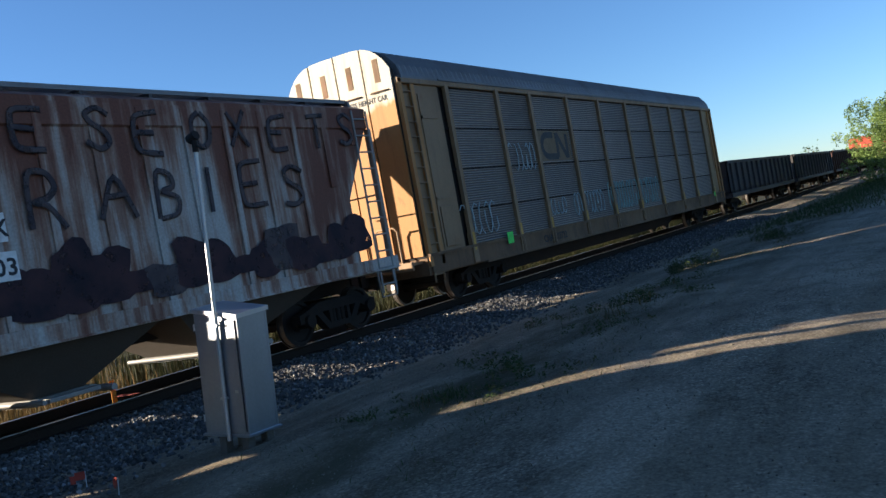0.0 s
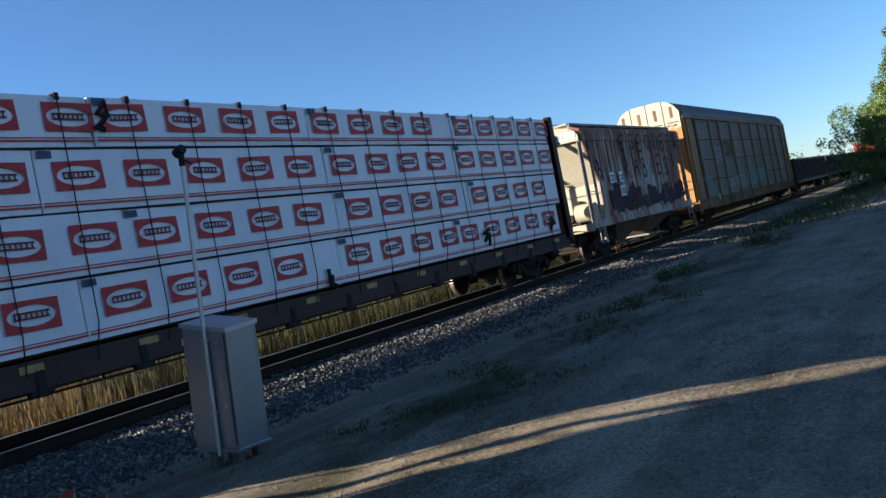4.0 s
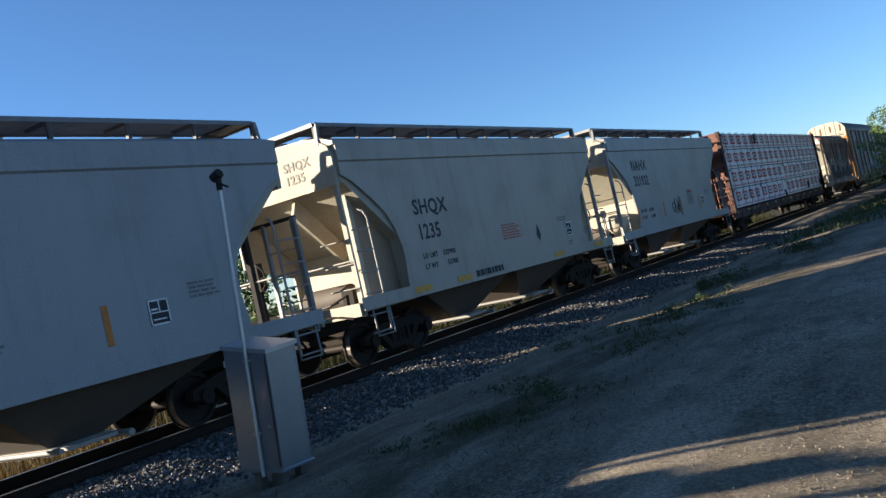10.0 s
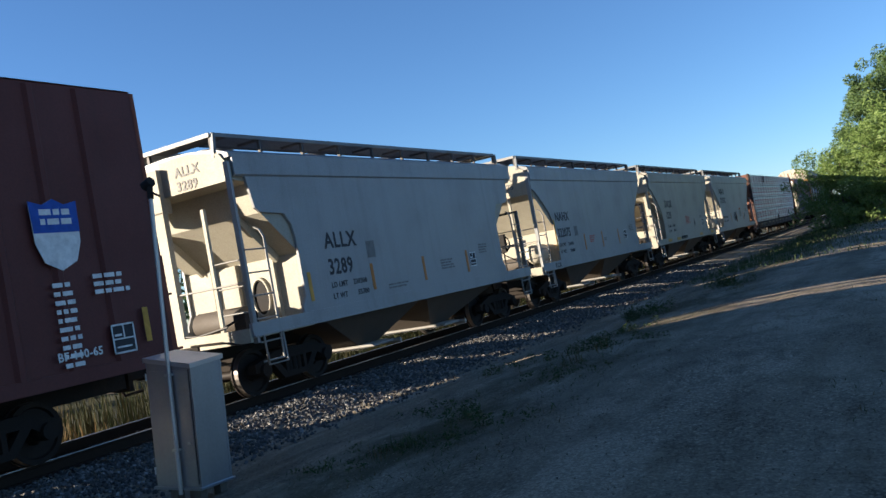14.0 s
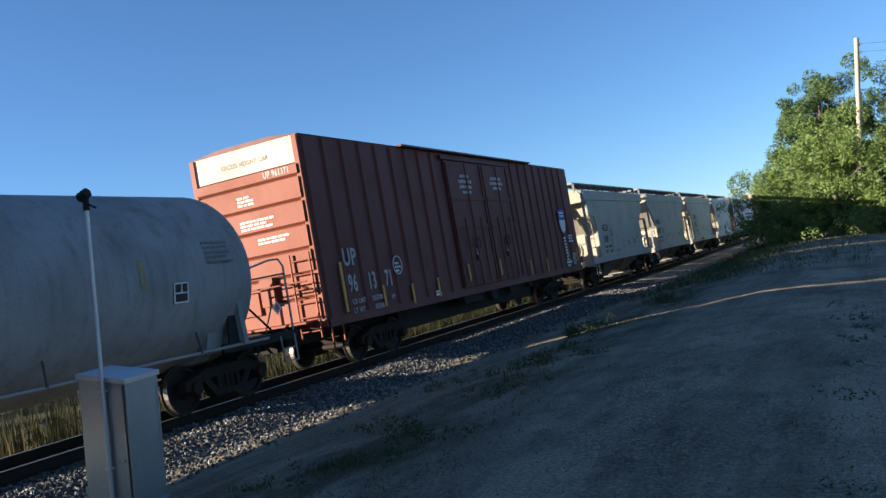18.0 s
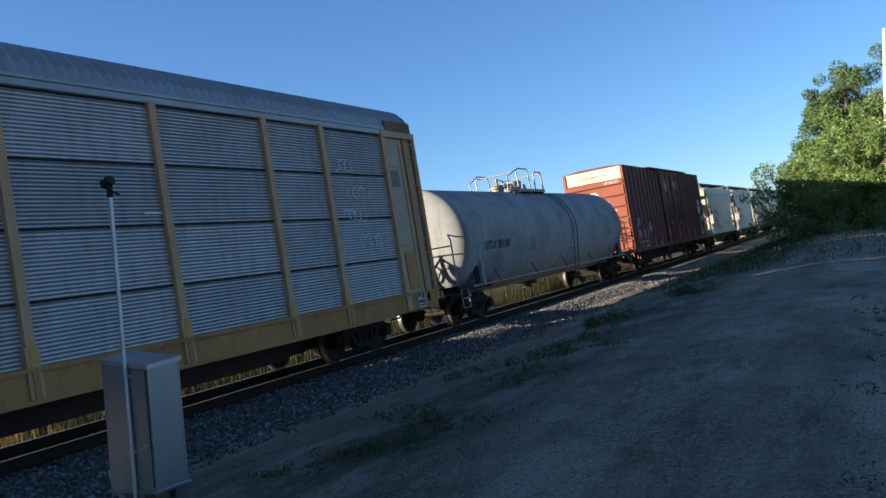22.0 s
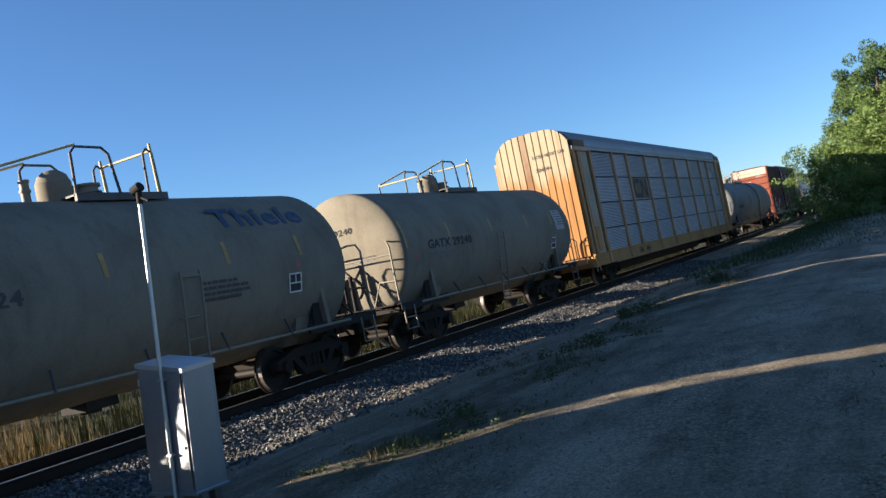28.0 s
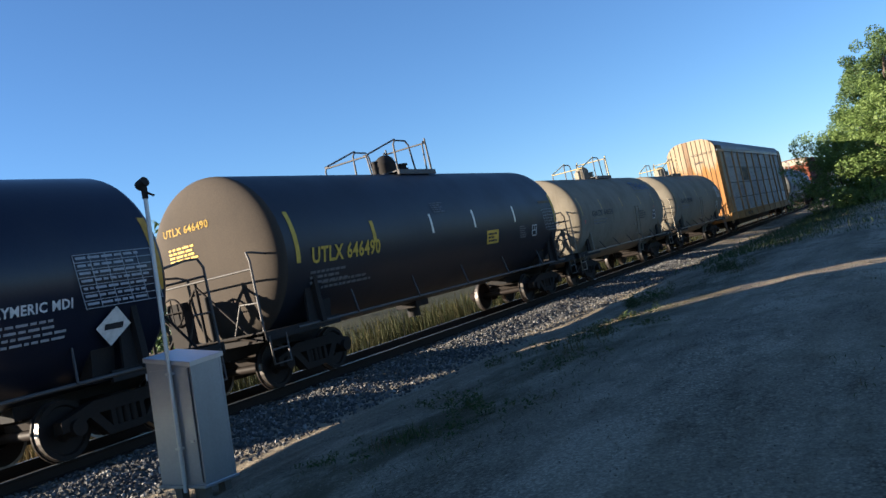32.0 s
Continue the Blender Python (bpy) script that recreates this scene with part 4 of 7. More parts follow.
def grating(car, y0, y1, x0, x1, z, mat="pipe", posts=1.25, low=4.3):
    """Running board: bars of an open grating on brackets."""
    s = Shape()
    n = int((x1 - x0) / 0.055)
    for k in range(n + 1):
        x = x0 + (x1 - x0) * k / n
        s.box(x - 0.006, x + 0.006, y0, y1, z - 0.03, z)
    y = y0
    while y < y1:
        s.box(x0, x1, y, y + 0.008, z - 0.026, z - 0.004)
        y += 0.11
    s.box(x0 - 0.02, x0, y0, y1, z - 0.06, z + 0.01).box(x1, x1 + 0.02, y0, y1, z - 0.06, z + 0.01)
    part("running_board", s, mat, car)
    k = max(2, round((y1 - y0) / posts))
    br = cached(("bracket", round(z - low, 2)), lambda: Shape().box(-0.03, 0.03, -0.03, 0.03, low - z, -0.03).box(-0.5, 0.0, -0.03, 0.03, -0.075, -0.03).mesh("bracket", M["pipe"]))
    for j in range(k + 1):
        part("bracket", br, None, car, at=pose(x1 - 0.02, y0 + (y1 - y0) * j / k, z))


def hopper_bay(car, y0, y1, yc, mat):
    """A funnel under the sill with its outlet gate."""
    z0, z1, hw, g = 0.36, 1.1, 1.42, 0.38
    vs = [(-hw, y0, z1), (hw, y0, z1), (hw, y1, z1), (-hw, y1, z1), (-0.75, yc - g, z0), (0.75, yc - g, z0), (0.75, yc + g, z0), (-0.75, yc + g, z0)]
    s = Shape().add(vs, [(0, 1, 5, 4), (1, 2, 6, 5), (2, 3, 7, 6), (3, 0, 4, 7), (4, 5, 6, 7)])
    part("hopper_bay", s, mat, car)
    gate = Shape().box(-0.85, 0.95, yc - g - 0.08, yc + g + 0.08, 0.28, 0.37).box(0.9, 1.15, yc - g, yc + g, 0.31, 0.36).tube([(-1.1, yc - g - 0.14, 0.34), (1.25, yc - g - 0.14, 0.34)], 0.035)
    gate.tube([(0.7, yc + g + 0.14, 0.30), (1.25, yc + g + 0.14, 0.30)], 0.05, 8)
    part("outlet_gate", gate, "wrail", car)


def covered_hopper(u, half, paint_mat, label, cut="round", end_marks=("", ""), slope_mat="hopend", posts=(), far_full=False):
    """Two-bay covered hopper with sides cut away at both ends."""
    car = car_thing("covered_hopper", label, "hopper car", u)
    W, TOP, SILL = 1.5, 4.20, 1.30
    he = half                                # end of roof
    if cut == "round":
        cutp = [(0.05, TOP), (0.06, 3.60), (0.30, 3.50), (0.52, 3.34), (0.80, 3.12), (1.14, 2.82), (1.34, 2.48), (1.45, 2.1), (1.46, 1.8), (1.40, 1.42), (1.40, SILL)]
    elif cut == "notch":
        cutp = [(0.05, TOP), (0.08, 3.86), (0.32, 3.84), (0.44, 3.28), (0.56, 3.20), (1.2, 3.16), (1.36, 2.95), (1.42, 2.7), (1.42, 1.6), (1.30, 1.4), (1.30, SILL)]
    else:
        cutp = [(0.05, TOP), (0.06, 3.88), (0.93, 2.5), (0.93, SILL)]
    right = [(he - a, z) for a, z in cutp]
    outline = right + [(-y, z) for y, z in reversed(right)]
    full = [(he + 0.30, TOP), (he + 0.30, 3.30), (he - 0.05, 3.05), (he - 0.05, 2.35), (he - 1.40, 2.0), (he - 1.40, SILL)]
    far = full + [(-y, z) for y, z in reversed(full)] if far_full else outline
    for k in (1, -1):
        part("side_sheet", Shape().prism(outline if k > 0 else far, "x", k * (W - 0.05), k * W), paint_mat, car)
    # inner hopper with sloping ends
    sz, wz = {"notch": (3.48, 2.42), "round": (3.46, 2.28)}.get(cut, (3.9, 2.46))
    ins = {"notch": 0.12, "round": 0.16}.get(cut, 0.08)  # how far in the slope starts
    run_ = 0.96 if cut == "slant" else 1.5   # how far in it ends
    core = [(he - 0.07, TOP), (he - 0.07, sz + 0.03), (he - ins, sz), (he - run_, wz), (he - run_ - 0.05, 1.05), (-he + run_ + 0.05, 1.05), (-he + run_, wz), (-he + ins, sz), (-he + 0.07, sz + 0.03), (-he + 0.07, TOP)]
    if cut == "notch":                       # deep recess under the end panel
        mouth = [(he - 0.07, TOP), (he - 0.07, 3.8), (he - 0.5, 3.74), (he - 0.62, 3.2), (he - 1.5, wz), (he - 1.55, 1.05)]
        core = mouth + [(-y, z) for y, z in reversed(mouth)]
    part("hopper_body", Shape().prism(core, "x", -W + 0.06, W - 0.06), slope_mat, car)
    roof = [(-W - 0.02, TOP - 0.02), (-W - 0.02, TOP + 0.05), (-1.2, TOP + 0.17), (-0.6, TOP + 0.25), (0, TOP + 0.28), (0.6, TOP + 0.25), (1.2, TOP + 0.17), (W + 0.02, TOP + 0.05), (W + 0.02, TOP - 0.02)]
    part("roof", Shape().prism(roof, "y", -he, he), paint_mat, car)
    part("roof_seam", Shape().prism([(W, TOP - 0.36), (W + 0.035, TOP - 0.33), (W + 0.03, TOP - 0.02), (W, TOP - 0.02)], "y", -he + 0.04, he - 0.04), paint_mat, car)
    for y in [(-he + 1.3) + k * (2 * he - 2.6) / 3 for k in range(4)]:
        part("hatch", Shape().drum(0, y, TOP + 0.2, TOP + 0.42, 0.34, 14).drum(0, y, TOP + 0.42, TOP + 0.46, 0.38, 14), paint_mat, car)
    z = TOP + (0.30 if cut == "slant" else 0.48)
    grating(car, -he + 0.05, he - 0.05, 0.40, 1.14, z, "walkgrey", low=TOP + 0.1)
    grating(car, -he + 0.05, he - 0.05, -1.14, -0.40, z, "walkgrey", low=TOP + 0.1)
    for k in (1, -1):                        # walk across the end, a bracket down to the roof at each corner
        part("end_walk", Shape().box(-1.1, 1.1, k * (he - 0.02), k * (he - 0.5), z - 0.05, z - 0.02), "pipe", car)
        part("walk_lip", Shape().box(-1.14, 1.14, k * (he - 0.02), k * (he + 0.01), z - 0.07, z + 0.005), "walkgrey" if far_full or k > 0 else "wrail", car)
        for q in (1, -1):
            part("corner_bracket", Shape().prism([(k * (he - 0.02), z - 0.02), (k * (he - 0.09), z - 0.02), (k * (he - 0.03), TOP + 0.03), (k * (he + 0.04), TOP + 0.03)], "x", q * 1.15, q * 1.21), "walkgrey", car)
    # sill, end platforms, corner posts, ladders
    for k in (1, -1):
        part("side_sill", Shape().prism([(-he - 0.2, 1.06), (he + 0.2, 1.06), (he + 0.2, 1.30), (-he - 0.2, 1.30)], "x", k * (W - 0.02), k * (W + 0.05)).box(k * (W + 0.05), k * (W + 0.08), -he - 0.2, he + 0.2, 1.06, 1.09), paint_mat, car)
    part("centre_sill", Shape().box(-0.25, 0.25, -he - 0.2, he + 0.2, 0.72, 1.08), "black", car)
    for k in (1, -1):
        part("end_platform", Shape().box(-W, W, k * (he + 0.2), k * (he - 1.5), 1.04, 1.12).box(-W, W, k * (he + 0.18), k * (he + 0.24), 0.98, 1.22), slope_mat, car)
        if cut != "notch":                   # one smooth sheet up to the curve of the roof
            part("end_panel", Shape().prism([(-1.42, sz - 0.02), (1.42, sz - 0.02), (1.45, TOP - 0.2), (1.38, TOP - 0.02), (1.15, TOP + 0.13), (0.6, TOP + 0.22), (0, TOP + 0.25), (-0.6, TOP + 0.22), (-1.15, TOP + 0.13), (-1.38, TOP - 0.02), (-1.45, TOP - 0.2)], "y", k * (he - 0.06), k * (he + 0.03)), slope_mat, car)
        else:                                # panel beside a broad column on the far side
            part("end_panel", Shape().prism([(-0.15, 3.78), (1.43, 3.78), (1.43, TOP - 0.1), (1.3, TOP + 0.08), (0.6, TOP + 0.22), (-0.15, TOP + 0.22)], "y", k * (he - 0.06), k * (he + 0.03)), slope_mat, car)
            if k < 0:
                part("end_column", Shape().box(-1.46, -0.12, -he + 0.1, -he - 0.14, 3.5, TOP + 0.1, 0.01).box(-0.42, -0.12, -he - 0.02, -he - 0.14, 1.1, 3.52, 0.01), slope_mat, car, "broad cream column with a wide head")
        for x, zt in posts:
            part("end_post", Shape().box(x - 0.055, x + 0.055, k * (he + 0.04), k * (he + 0.12), 1.1, zt, 0.01), "postgrey", car)
        wide = 1.05 if far_full else W - 0.05
        part("end_sheet", Shape().box(-wide, wide, k * (he - run_ - 0.02), k * (he - run_ + 0.03), 1.1, wz), slope_mat, car)
        if cut == "notch":
            ring_ = [(0.42 + 0.21 * math.cos(a * math.pi / 10), k * (he - 1.45), 1.72 + 0.36 * math.sin(a * math.pi / 10)) for a in range(21)]
            # flat black disc stands for the shade inside the opening
            part("access_hole", Shape().prism([(p[0], p[2]) for p in ring_[:20]], "y", k * (he - 1.48), k * (he - 1.46)), "black", car, "black disc as the shade inside an oval opening")
            part("hole_rim", Shape().tube(ring_, 0.03), slope_mat, car)
            for x in (-0.75, -0.1, 0.85):
                part("wall_stiffener", Shape().box(x - 0.04, x + 0.04, k * (he - 1.47), k * (he - 1.38), 1.12, 2.42), slope_mat, car)
        for x in (-0.95, 0.95) if cut == "notch" else ():
            part("slope_rib", Shape().prism([(k * (he - 0.6), 3.2), (k * (he - 0.5), 3.12), (k * (he - 1.40), wz - 0.1), (k * (he - 1.5), wz + 0.04)], "x", x - 0.04, x + 0.04), slope_mat, car)
        if far_full:                         # closed gusset inside the near side's cut
            part("gusset", Shape().prism([(k * (he - 0.42), 3.5), (k * (he - 1.54), 3.5), (k * (he - 1.54), 1.12), (k * (he - 0.5), 1.12)], "x", W - 0.36, W - 0.32), "dustbounce", car, "inner plate, brown from dust and bounced light put into its colour")
            part("gusset_post", Shape().box(W - 0.42, W - 0.28, k * (he - 0.38), k * (he - 0.5), 1.12, 3.62, 0.01), slope_mat, car)
        if cut != "slant":                   # corner post, and a low grab rail beside the ladder
            if far_full:                     # post below the end panel, deep rib down the slope
                part("corner_post", Shape().box(W - 0.2, W - 0.1, k * (he - 0.06), k * he, 0.95, 3.48, 0.01), slope_mat, car)
                part("slope_rib", Shape().prism([(k * (he - ins - 0.02), sz), (k * (he - 0.02), sz - 0.36), (k * (he - 1.2), wz - 0.2), (k * (he - 1.48), wz)], "x", 0.1, 0.17), slope_mat, car)
            else:
                tall = TOP - 0.1 if k < 0 else 2.92      # the leading end carries a low brake stand
                part("corner_post", Shape().box(W - 0.08, W + 0.02, k * (he + 0.03), k * (he + 0.09), 0.95, tall, 0.01), paint_mat if k < 0 else "walkgrey", car)
                part("end_post", Shape().box(0.72, 0.79, k * (he + 0.03), k * (he + 0.09), 1.1, 3.4 if k < 0 else tall, 0.01), "hopend" if k < 0 else "walkgrey", car)
                if k > 0:
                    for x, w_ in ((-1.2, 0.05), (0.2, 0.05)):
                        part("end_post", Shape().box(x - w_, x + w_, he + 0.05, he + 0.15, 1.1, tall, 0.01), "black", car)
                    part("top_rail", Shape().box(-0.95, W, he + 0.06, he + 0.12, tall - 0.03, tall + 0.03), "black", car)
            for z_ in (1.5, 1.95, 2.4):
                part("rung", cached(("hrung", k), lambda: Shape().tube([(0.74, k * (he + 0.06), 0), (W - 0.04, k * (he + 0.06), 0)], 0.014, 5).mesh("rung", M["wrail"])), None, car, at=pose(0, 0, z_))
            part("grab_rail", Shape().tube([(W + 0.03, k * (he - 0.5), 0.62), (W + 0.03, k * (he - 0.5), 2.75), (W - 0.02, k * (he - 0.47), 2.9), (W - 0.12, k * (he - 0.45), 2.95)], 0.022), "wrail", car)
            for z_ in (0.62, 0.95, 1.35, 1.75, 2.15, 2.55):
                part("rung", cached(("srung", k), lambda: Shape().tube([(W + 0.04, k * (he + 0.05), 0), (W + 0.04, k * (he - 0.5), 0)], 0.016, 5).mesh("rung", M["wrail"])), None, car, at=pose(0, 0, z_))
        elif k < 0:                          # side post and rungs to the corner post
            part("grab_rail", Shape().box(W - 0.02, W + 0.05, -he + 0.46, -he + 0.53, 0.62, 3.45, 0.01), "postgrey", car)
            for z_ in (0.62, 0.98, 1.4, 1.8, 2.2):
                part("rung", cached("slrung", lambda: Shape().tube([(W + 0.03, -he - 0.06, 0), (W + 0.03, -he + 0.5, 0)], 0.016, 5).mesh("rung", M["wrail"])), None, car, at=pose(0, 0, z_))
        else:
            ladder(car, ((W + 0.05, k * (he - 0.02), 0.62), (W + 0.05, k * (he - 0.02), TOP)), 0.45, (0, -k, 0), 11, "wrail", 0.022)
        part("step", Shape().tube([(W + 0.04, k * (he - 0.05), 1.1), (W + 0.06, k * (he - 0.05), 0.55), (W + 0.06, k * (he - 0.55), 0.55), (W + 0.04, k * (he - 0.55), 1.1)], 0.02), "wrail", car)
        hz = 2.55 if cut == "slant" else 2.0
        part("handrail", Shape().tube([(W, k * (he + 0.1), hz), (0.3, k * (he + 0.1), hz), (-W, k * (he + 0.1), hz)], 0.018).tube([(W, k * (he + 0.1), 1.1), (W, k * (he + 0.1), hz + 0.02)], 0.02), "wrail", car)
        coupler(car, k * (he + 0.2), k)
    bw = 0.3 if cut == "round" and not far_full else -1.0   # where the brake wheel stands
    brake = Shape().tube([(bw, -he - 0.1, 1.1), (bw, -he - 0.1, 2.3)], 0.05 if bw < 0 else 0.025)
    wheel_ = [(bw + 0.28 * math.cos(a * 0.5236), -he - 0.18, 2.1 + 0.28 * math.sin(a * 0.5236)) for a in range(13)]
    brake.tube(wheel_, 0.02)
    for a in range(0, 12, 3):
        brake.tube([(bw, -he - 0.18, 2.1), wheel_[a]], 0.012, 5)
    part("hand_brake", Shape().box(bw - 0.12, bw + 0.12, -he - 0.2, -he - 0.04, 1.85, 2.4), "black", car)
    part("brake_wheel", brake, "black", car)
    hopper_bay(car, -he + 1.9, -0.1, -1.55, "hopshadedirt")
    hopper_bay(car, 0.1, he - 1.9, 1.55, "hopshadedirt")
    part("air_reservoir", Shape().tube([(0.5, he - 2.5, 0.95), (0.5, he - 1.6, 0.95)], 0.16, 10), "black", car)
    if cut == "round" and not far_full:
        tank_ = [(-he + 0.5, 0.001), (-he + 0.51, 0.22), (-he + 0.57, 0.29), (-he + 1.36, 0.29), (-he + 1.42, 0.22), (-he + 1.43, 0.001)]
        part("air_reservoir", Shape().turned(tank_, 0.95, 1.62, 20), "hopend", car, "dusty cream air tank")
        part("valve_box", Shape().box(0.62, 0.82, -he + 0.3, -he + 0.5, 1.9, 2.12, 0.02).tube([(0.72, -he + 0.4, 1.12), (0.72, -he + 0.4, 1.9)], 0.025), "wrail", car)
        part("brake_rod", Shape().tube([(0.3, -he - 0.05, 1.75), (0.9, -he + 0.3, 1.3), (1.3, -he + 0.4, 1.15)], 0.02), "pipe", car)
    if cut == "slant":
        part("air_reservoir", Shape().tube([(0.7, -he + 0.55, 1.58), (0.78, -he + 0.55, 1.58), (1.28, -he + 0.55, 1.58), (1.36, -he + 0.55, 1.58)], 0.30, 16), "hopend", car, "dusty cream air tank")
        for x in (0.85, 1.2):
            part("tank_strap", Shape().box(x - 0.03, x + 0.03, -he + 0.22, -he + 0.88, 1.12, 1.3), "black", car)
        part("brake_valve", Shape().box(0.35, 0.6, -he + 0.35, -he + 0.6, 1.36, 1.6, 0.03).tube([(0.2, -he + 0.4, 1.5), (0.5, -he + 0.45, 1.42), (0.95, -he + 0.5, 1.5)], 0.03).box(0.44, 0.5, -he + 0.42, -he + 0.5, 1.12, 1.4), "black", car)
    if cut != "slant":
        part("air_reservoir", Shape().tube([(-0.8, -he + 1.0, 1.38), (-0.7, -he + 1.0, 1.38), (0.25, -he + 1.0, 1.38), (0.35, -he + 1.0, 1.38)], 0.24, 14), "hopshadedirt", car, "dusty air tank")
    part("brake_valve", Shape().box(0.5, 0.78, -he + 0.5, -he + 0.85, 1.12, 1.5, 0.03).tube([(0.64, -he + 0.5, 1.4), (0.3, -he + 0.3, 1.25), (-0.6, -he + 0.35, 1.2)], 0.022), "black", car)
    part("outlet_pipe", Shape().tube([(0.9, -he - 0.1, 1.3), (0.2, -he - 0.12, 1.22), (-0.7, -he - 0.1, 1.3)], 0.018), "pipe", car)
    truck(car, he - 1.32), truck(car, -he + 1.32)
    for x, t0 in ((end_marks[0], 3.93), (end_marks[1], 3.68)):
        if x:
            me = cached(("e", x), lambda: words(x, 0.24, "fadedink"))
            part("lettering", me, None, car, at=end_at(0.22 if cut != "slant" else -0.55, t0 + (0.14 if cut == "notch" else 0.0), -he - 0.036 if cut != "slant" else -he + 0.045))
    return car, W + 0.004


def hopper_marks(car, x, mark, number, my, mz, size, tapes, plate, small=(), lim=1.7, figures=()):
    sign(car, mark, my, mz, x, size, "ink", 1.0)
    sign(car, number, my, mz - 0.52, x, size, "ink", 0.9)
    for k, t in enumerate(("LD LMT", "LT WT")):
        sign(car, t, my, lim - k * 0.22, x, 0.15, "ink")
    for k, t in enumerate(figures):
        sign(car, t, my + (0.74 if k == 0 else 0.84), lim - k * 0.22, x, 0.15, "ink")
    for y in tapes:
        tape(car, x, y, 1.75, mat="orangetape")
    data_plate(car, x, *plate)
    for k, (y, z, w, n, m) in enumerate(small):
        part("small_print", bars(y, z, x, w, n, seed=k), m, car)


def build_hoppers():
    car, x = covered_hopper(-28.1, 5.75, "hop", "pale grey covered hopper with a spray-painted tag", "round", ("NAHX", "321932"))
    hopper_marks(car, x, "NAHX", "321932", -4.0, 3.2, 0.46, (-4.25, -1.75, 0.1, 2.3, 4.35), (2.6, 1.62), ((1.0, 2.15, 0.75, 7, "fadedink"), (-0.95, 1.75, 0.8, 3, "fadedink"), (3.2, 2.15, 0.6, 3, "fadedink")), 1.79, ("232700", "53190"))
    sign(car, "WARNING", 1.0, 2.2, x, 0.13, "redink")
    rnd = random.Random(4)
    tag = Shape()
    for k in range(7):
        y0, a0 = -0.75 + k * 0.13, rnd.uniform(0, 6)
        tag.tube([(x, y0 + 0.11 * math.cos(a0 + q * 0.8), 1.78 + rnd.uniform(0.12, 0.3) * math.sin(a0 + q * 0.8)) for q in range(6)], 0.011, 4)
    tag.tube([(x, 0.05, 2.15), (x, -0.05, 1.6), (x, 0.02, 1.4), (x, 0.1, 1.5)], 0.012, 4)
    part("spray_tag", tag, "graf", car, "scribbled black spray-paint tag")
    car, x = covered_hopper(-41.0, 5.75, "hop2", "cream-grey covered hopper with black lettering", "round", ("SHQX", "1235"), far_full=True)
    hopper_marks(car, x, "SHQX", "1235", -3.68, 2.69, 0.44, (), (3.12, 1.6), ((2.7, 2.1, 0.7, 2, "fadedink"), (-0.3, 2.15, 0.9, 6, "redink"), (4.2, 1.7, 0.4, 3, "fadedink"), (3.1, 1.42, 0.3, 2, "fadedink")), 1.77, ("232900", "53700"))
    part("emblem", Shape().prism([(1.5, 1.62), (1.62, 1.78), (1.56, 1.92), (1.5, 2.05), (1.44, 1.92), (1.38, 1.78)], "x", x, x + 0.004), "ink", car)
    part("maker_bars", bars(-1.9, 1.14, x + 0.05, 1.3, 1, 0.14, 0.02, 3), "ink", car)
    for y in (-4.0, -2.4, 2.3, 4.9):
        tape(car, x + 0.055, y, 1.19, 0.12, 0.6)
    car, x = covered_hopper(-54.0, 5.75, "hop", "light grey covered hopper with black lettering", "round", ("NAHX", "322075"))
    hopper_marks(car, x, "NAHX", "322075", -4.22, 2.54, 0.40, (-1.86, -0.02, 1.87), (2.55, 1.62), ((-1.35, 1.9, 0.55, 4, "redink"), (0.15, 1.75, 0.4, 2, "fadedink"), (3.3, 2.1, 0.6, 4, "fadedink")), 1.72, ("231400", "54600"))
    tape(car, x, -4.4, 2.1, 1.0)
    part("print_frame", Shape().box(x, x + 0.003, -2.72, -2.42, 2.0, 2.32), "fadedink", car)
    sign(car, "P.C.K", -5.0, 1.10, x + 0.05, 0.2, "ink")
    car, x = covered_hopper(-66.9, 5.75, "hop", "light grey covered hopper with notched end sheets", "notch", ("ALLX", "3289"))
    hopper_marks(car, x, "ALLX", "3289", -3.5, 2.44, 0.43, (-2.04, 0.10, 2.26), (2.4, 1.6), ((0.9, 1.85, 0.7, 4, "fadedink"), (3.0, 2.1, 0.45, 4, "fadedink"), (-1.5, 1.5, 0.8, 2, "fadedink")), 1.66, ("230300", "55700"))
    tape(car, x, -4.15, 1.75)
    part("print_frame", Shape().box(x, x + 0.003, -2.1, -1.8, 2.15, 2.5), "fadedink", car)


STROKES = {"E": [[(0.95, 1), (0.08, 0.96), (0.0, 0.5), (0.05, 0.02), (0.95, 0.0)], [(0.03, 0.52), (0.7, 0.5)]],
           "S": [[(0.95, 0.85), (0.55, 1.0), (0.1, 0.85), (0.25, 0.58), (0.75, 0.42), (0.9, 0.18), (0.5, 0.0), (0.05, 0.12)]],
           "O": [[(0.5, 1.0), (0.1, 0.8), (0.05, 0.35), (0.4, 0.0), (0.85, 0.2), (0.95, 0.65), (0.5, 1.0)]],
           "X": [[(0.05, 0.95), (0.95, 0.05)], [(0.9, 1.0), (0.1, 0.0)]], "T": [[(0.0, 0.95), (1.0, 1.0)], [(0.5, 0.97), (0.52, 0.0)]],
           "R": [[(0.1, 0.0), (0.1, 1.0), (0.6, 0.98), (0.8, 0.75), (0.55, 0.52), (0.12, 0.48), (0.55, 0.4), (0.95, 0.0)]],
           "A": [[(0.0, 0.0), (0.45, 1.0), (0.98, 0.0)], [(0.2, 0.4), (0.78, 0.42)]], "I": [[(0.5, 1.0), (0.48, 0.0)]],
           "B": [[(0.1, 0.0), (0.12, 1.0), (0.65, 0.9), (0.7, 0.62), (0.15, 0.52), (0.8, 0.4), (0.75, 0.08), (0.1, 0.0)]]}


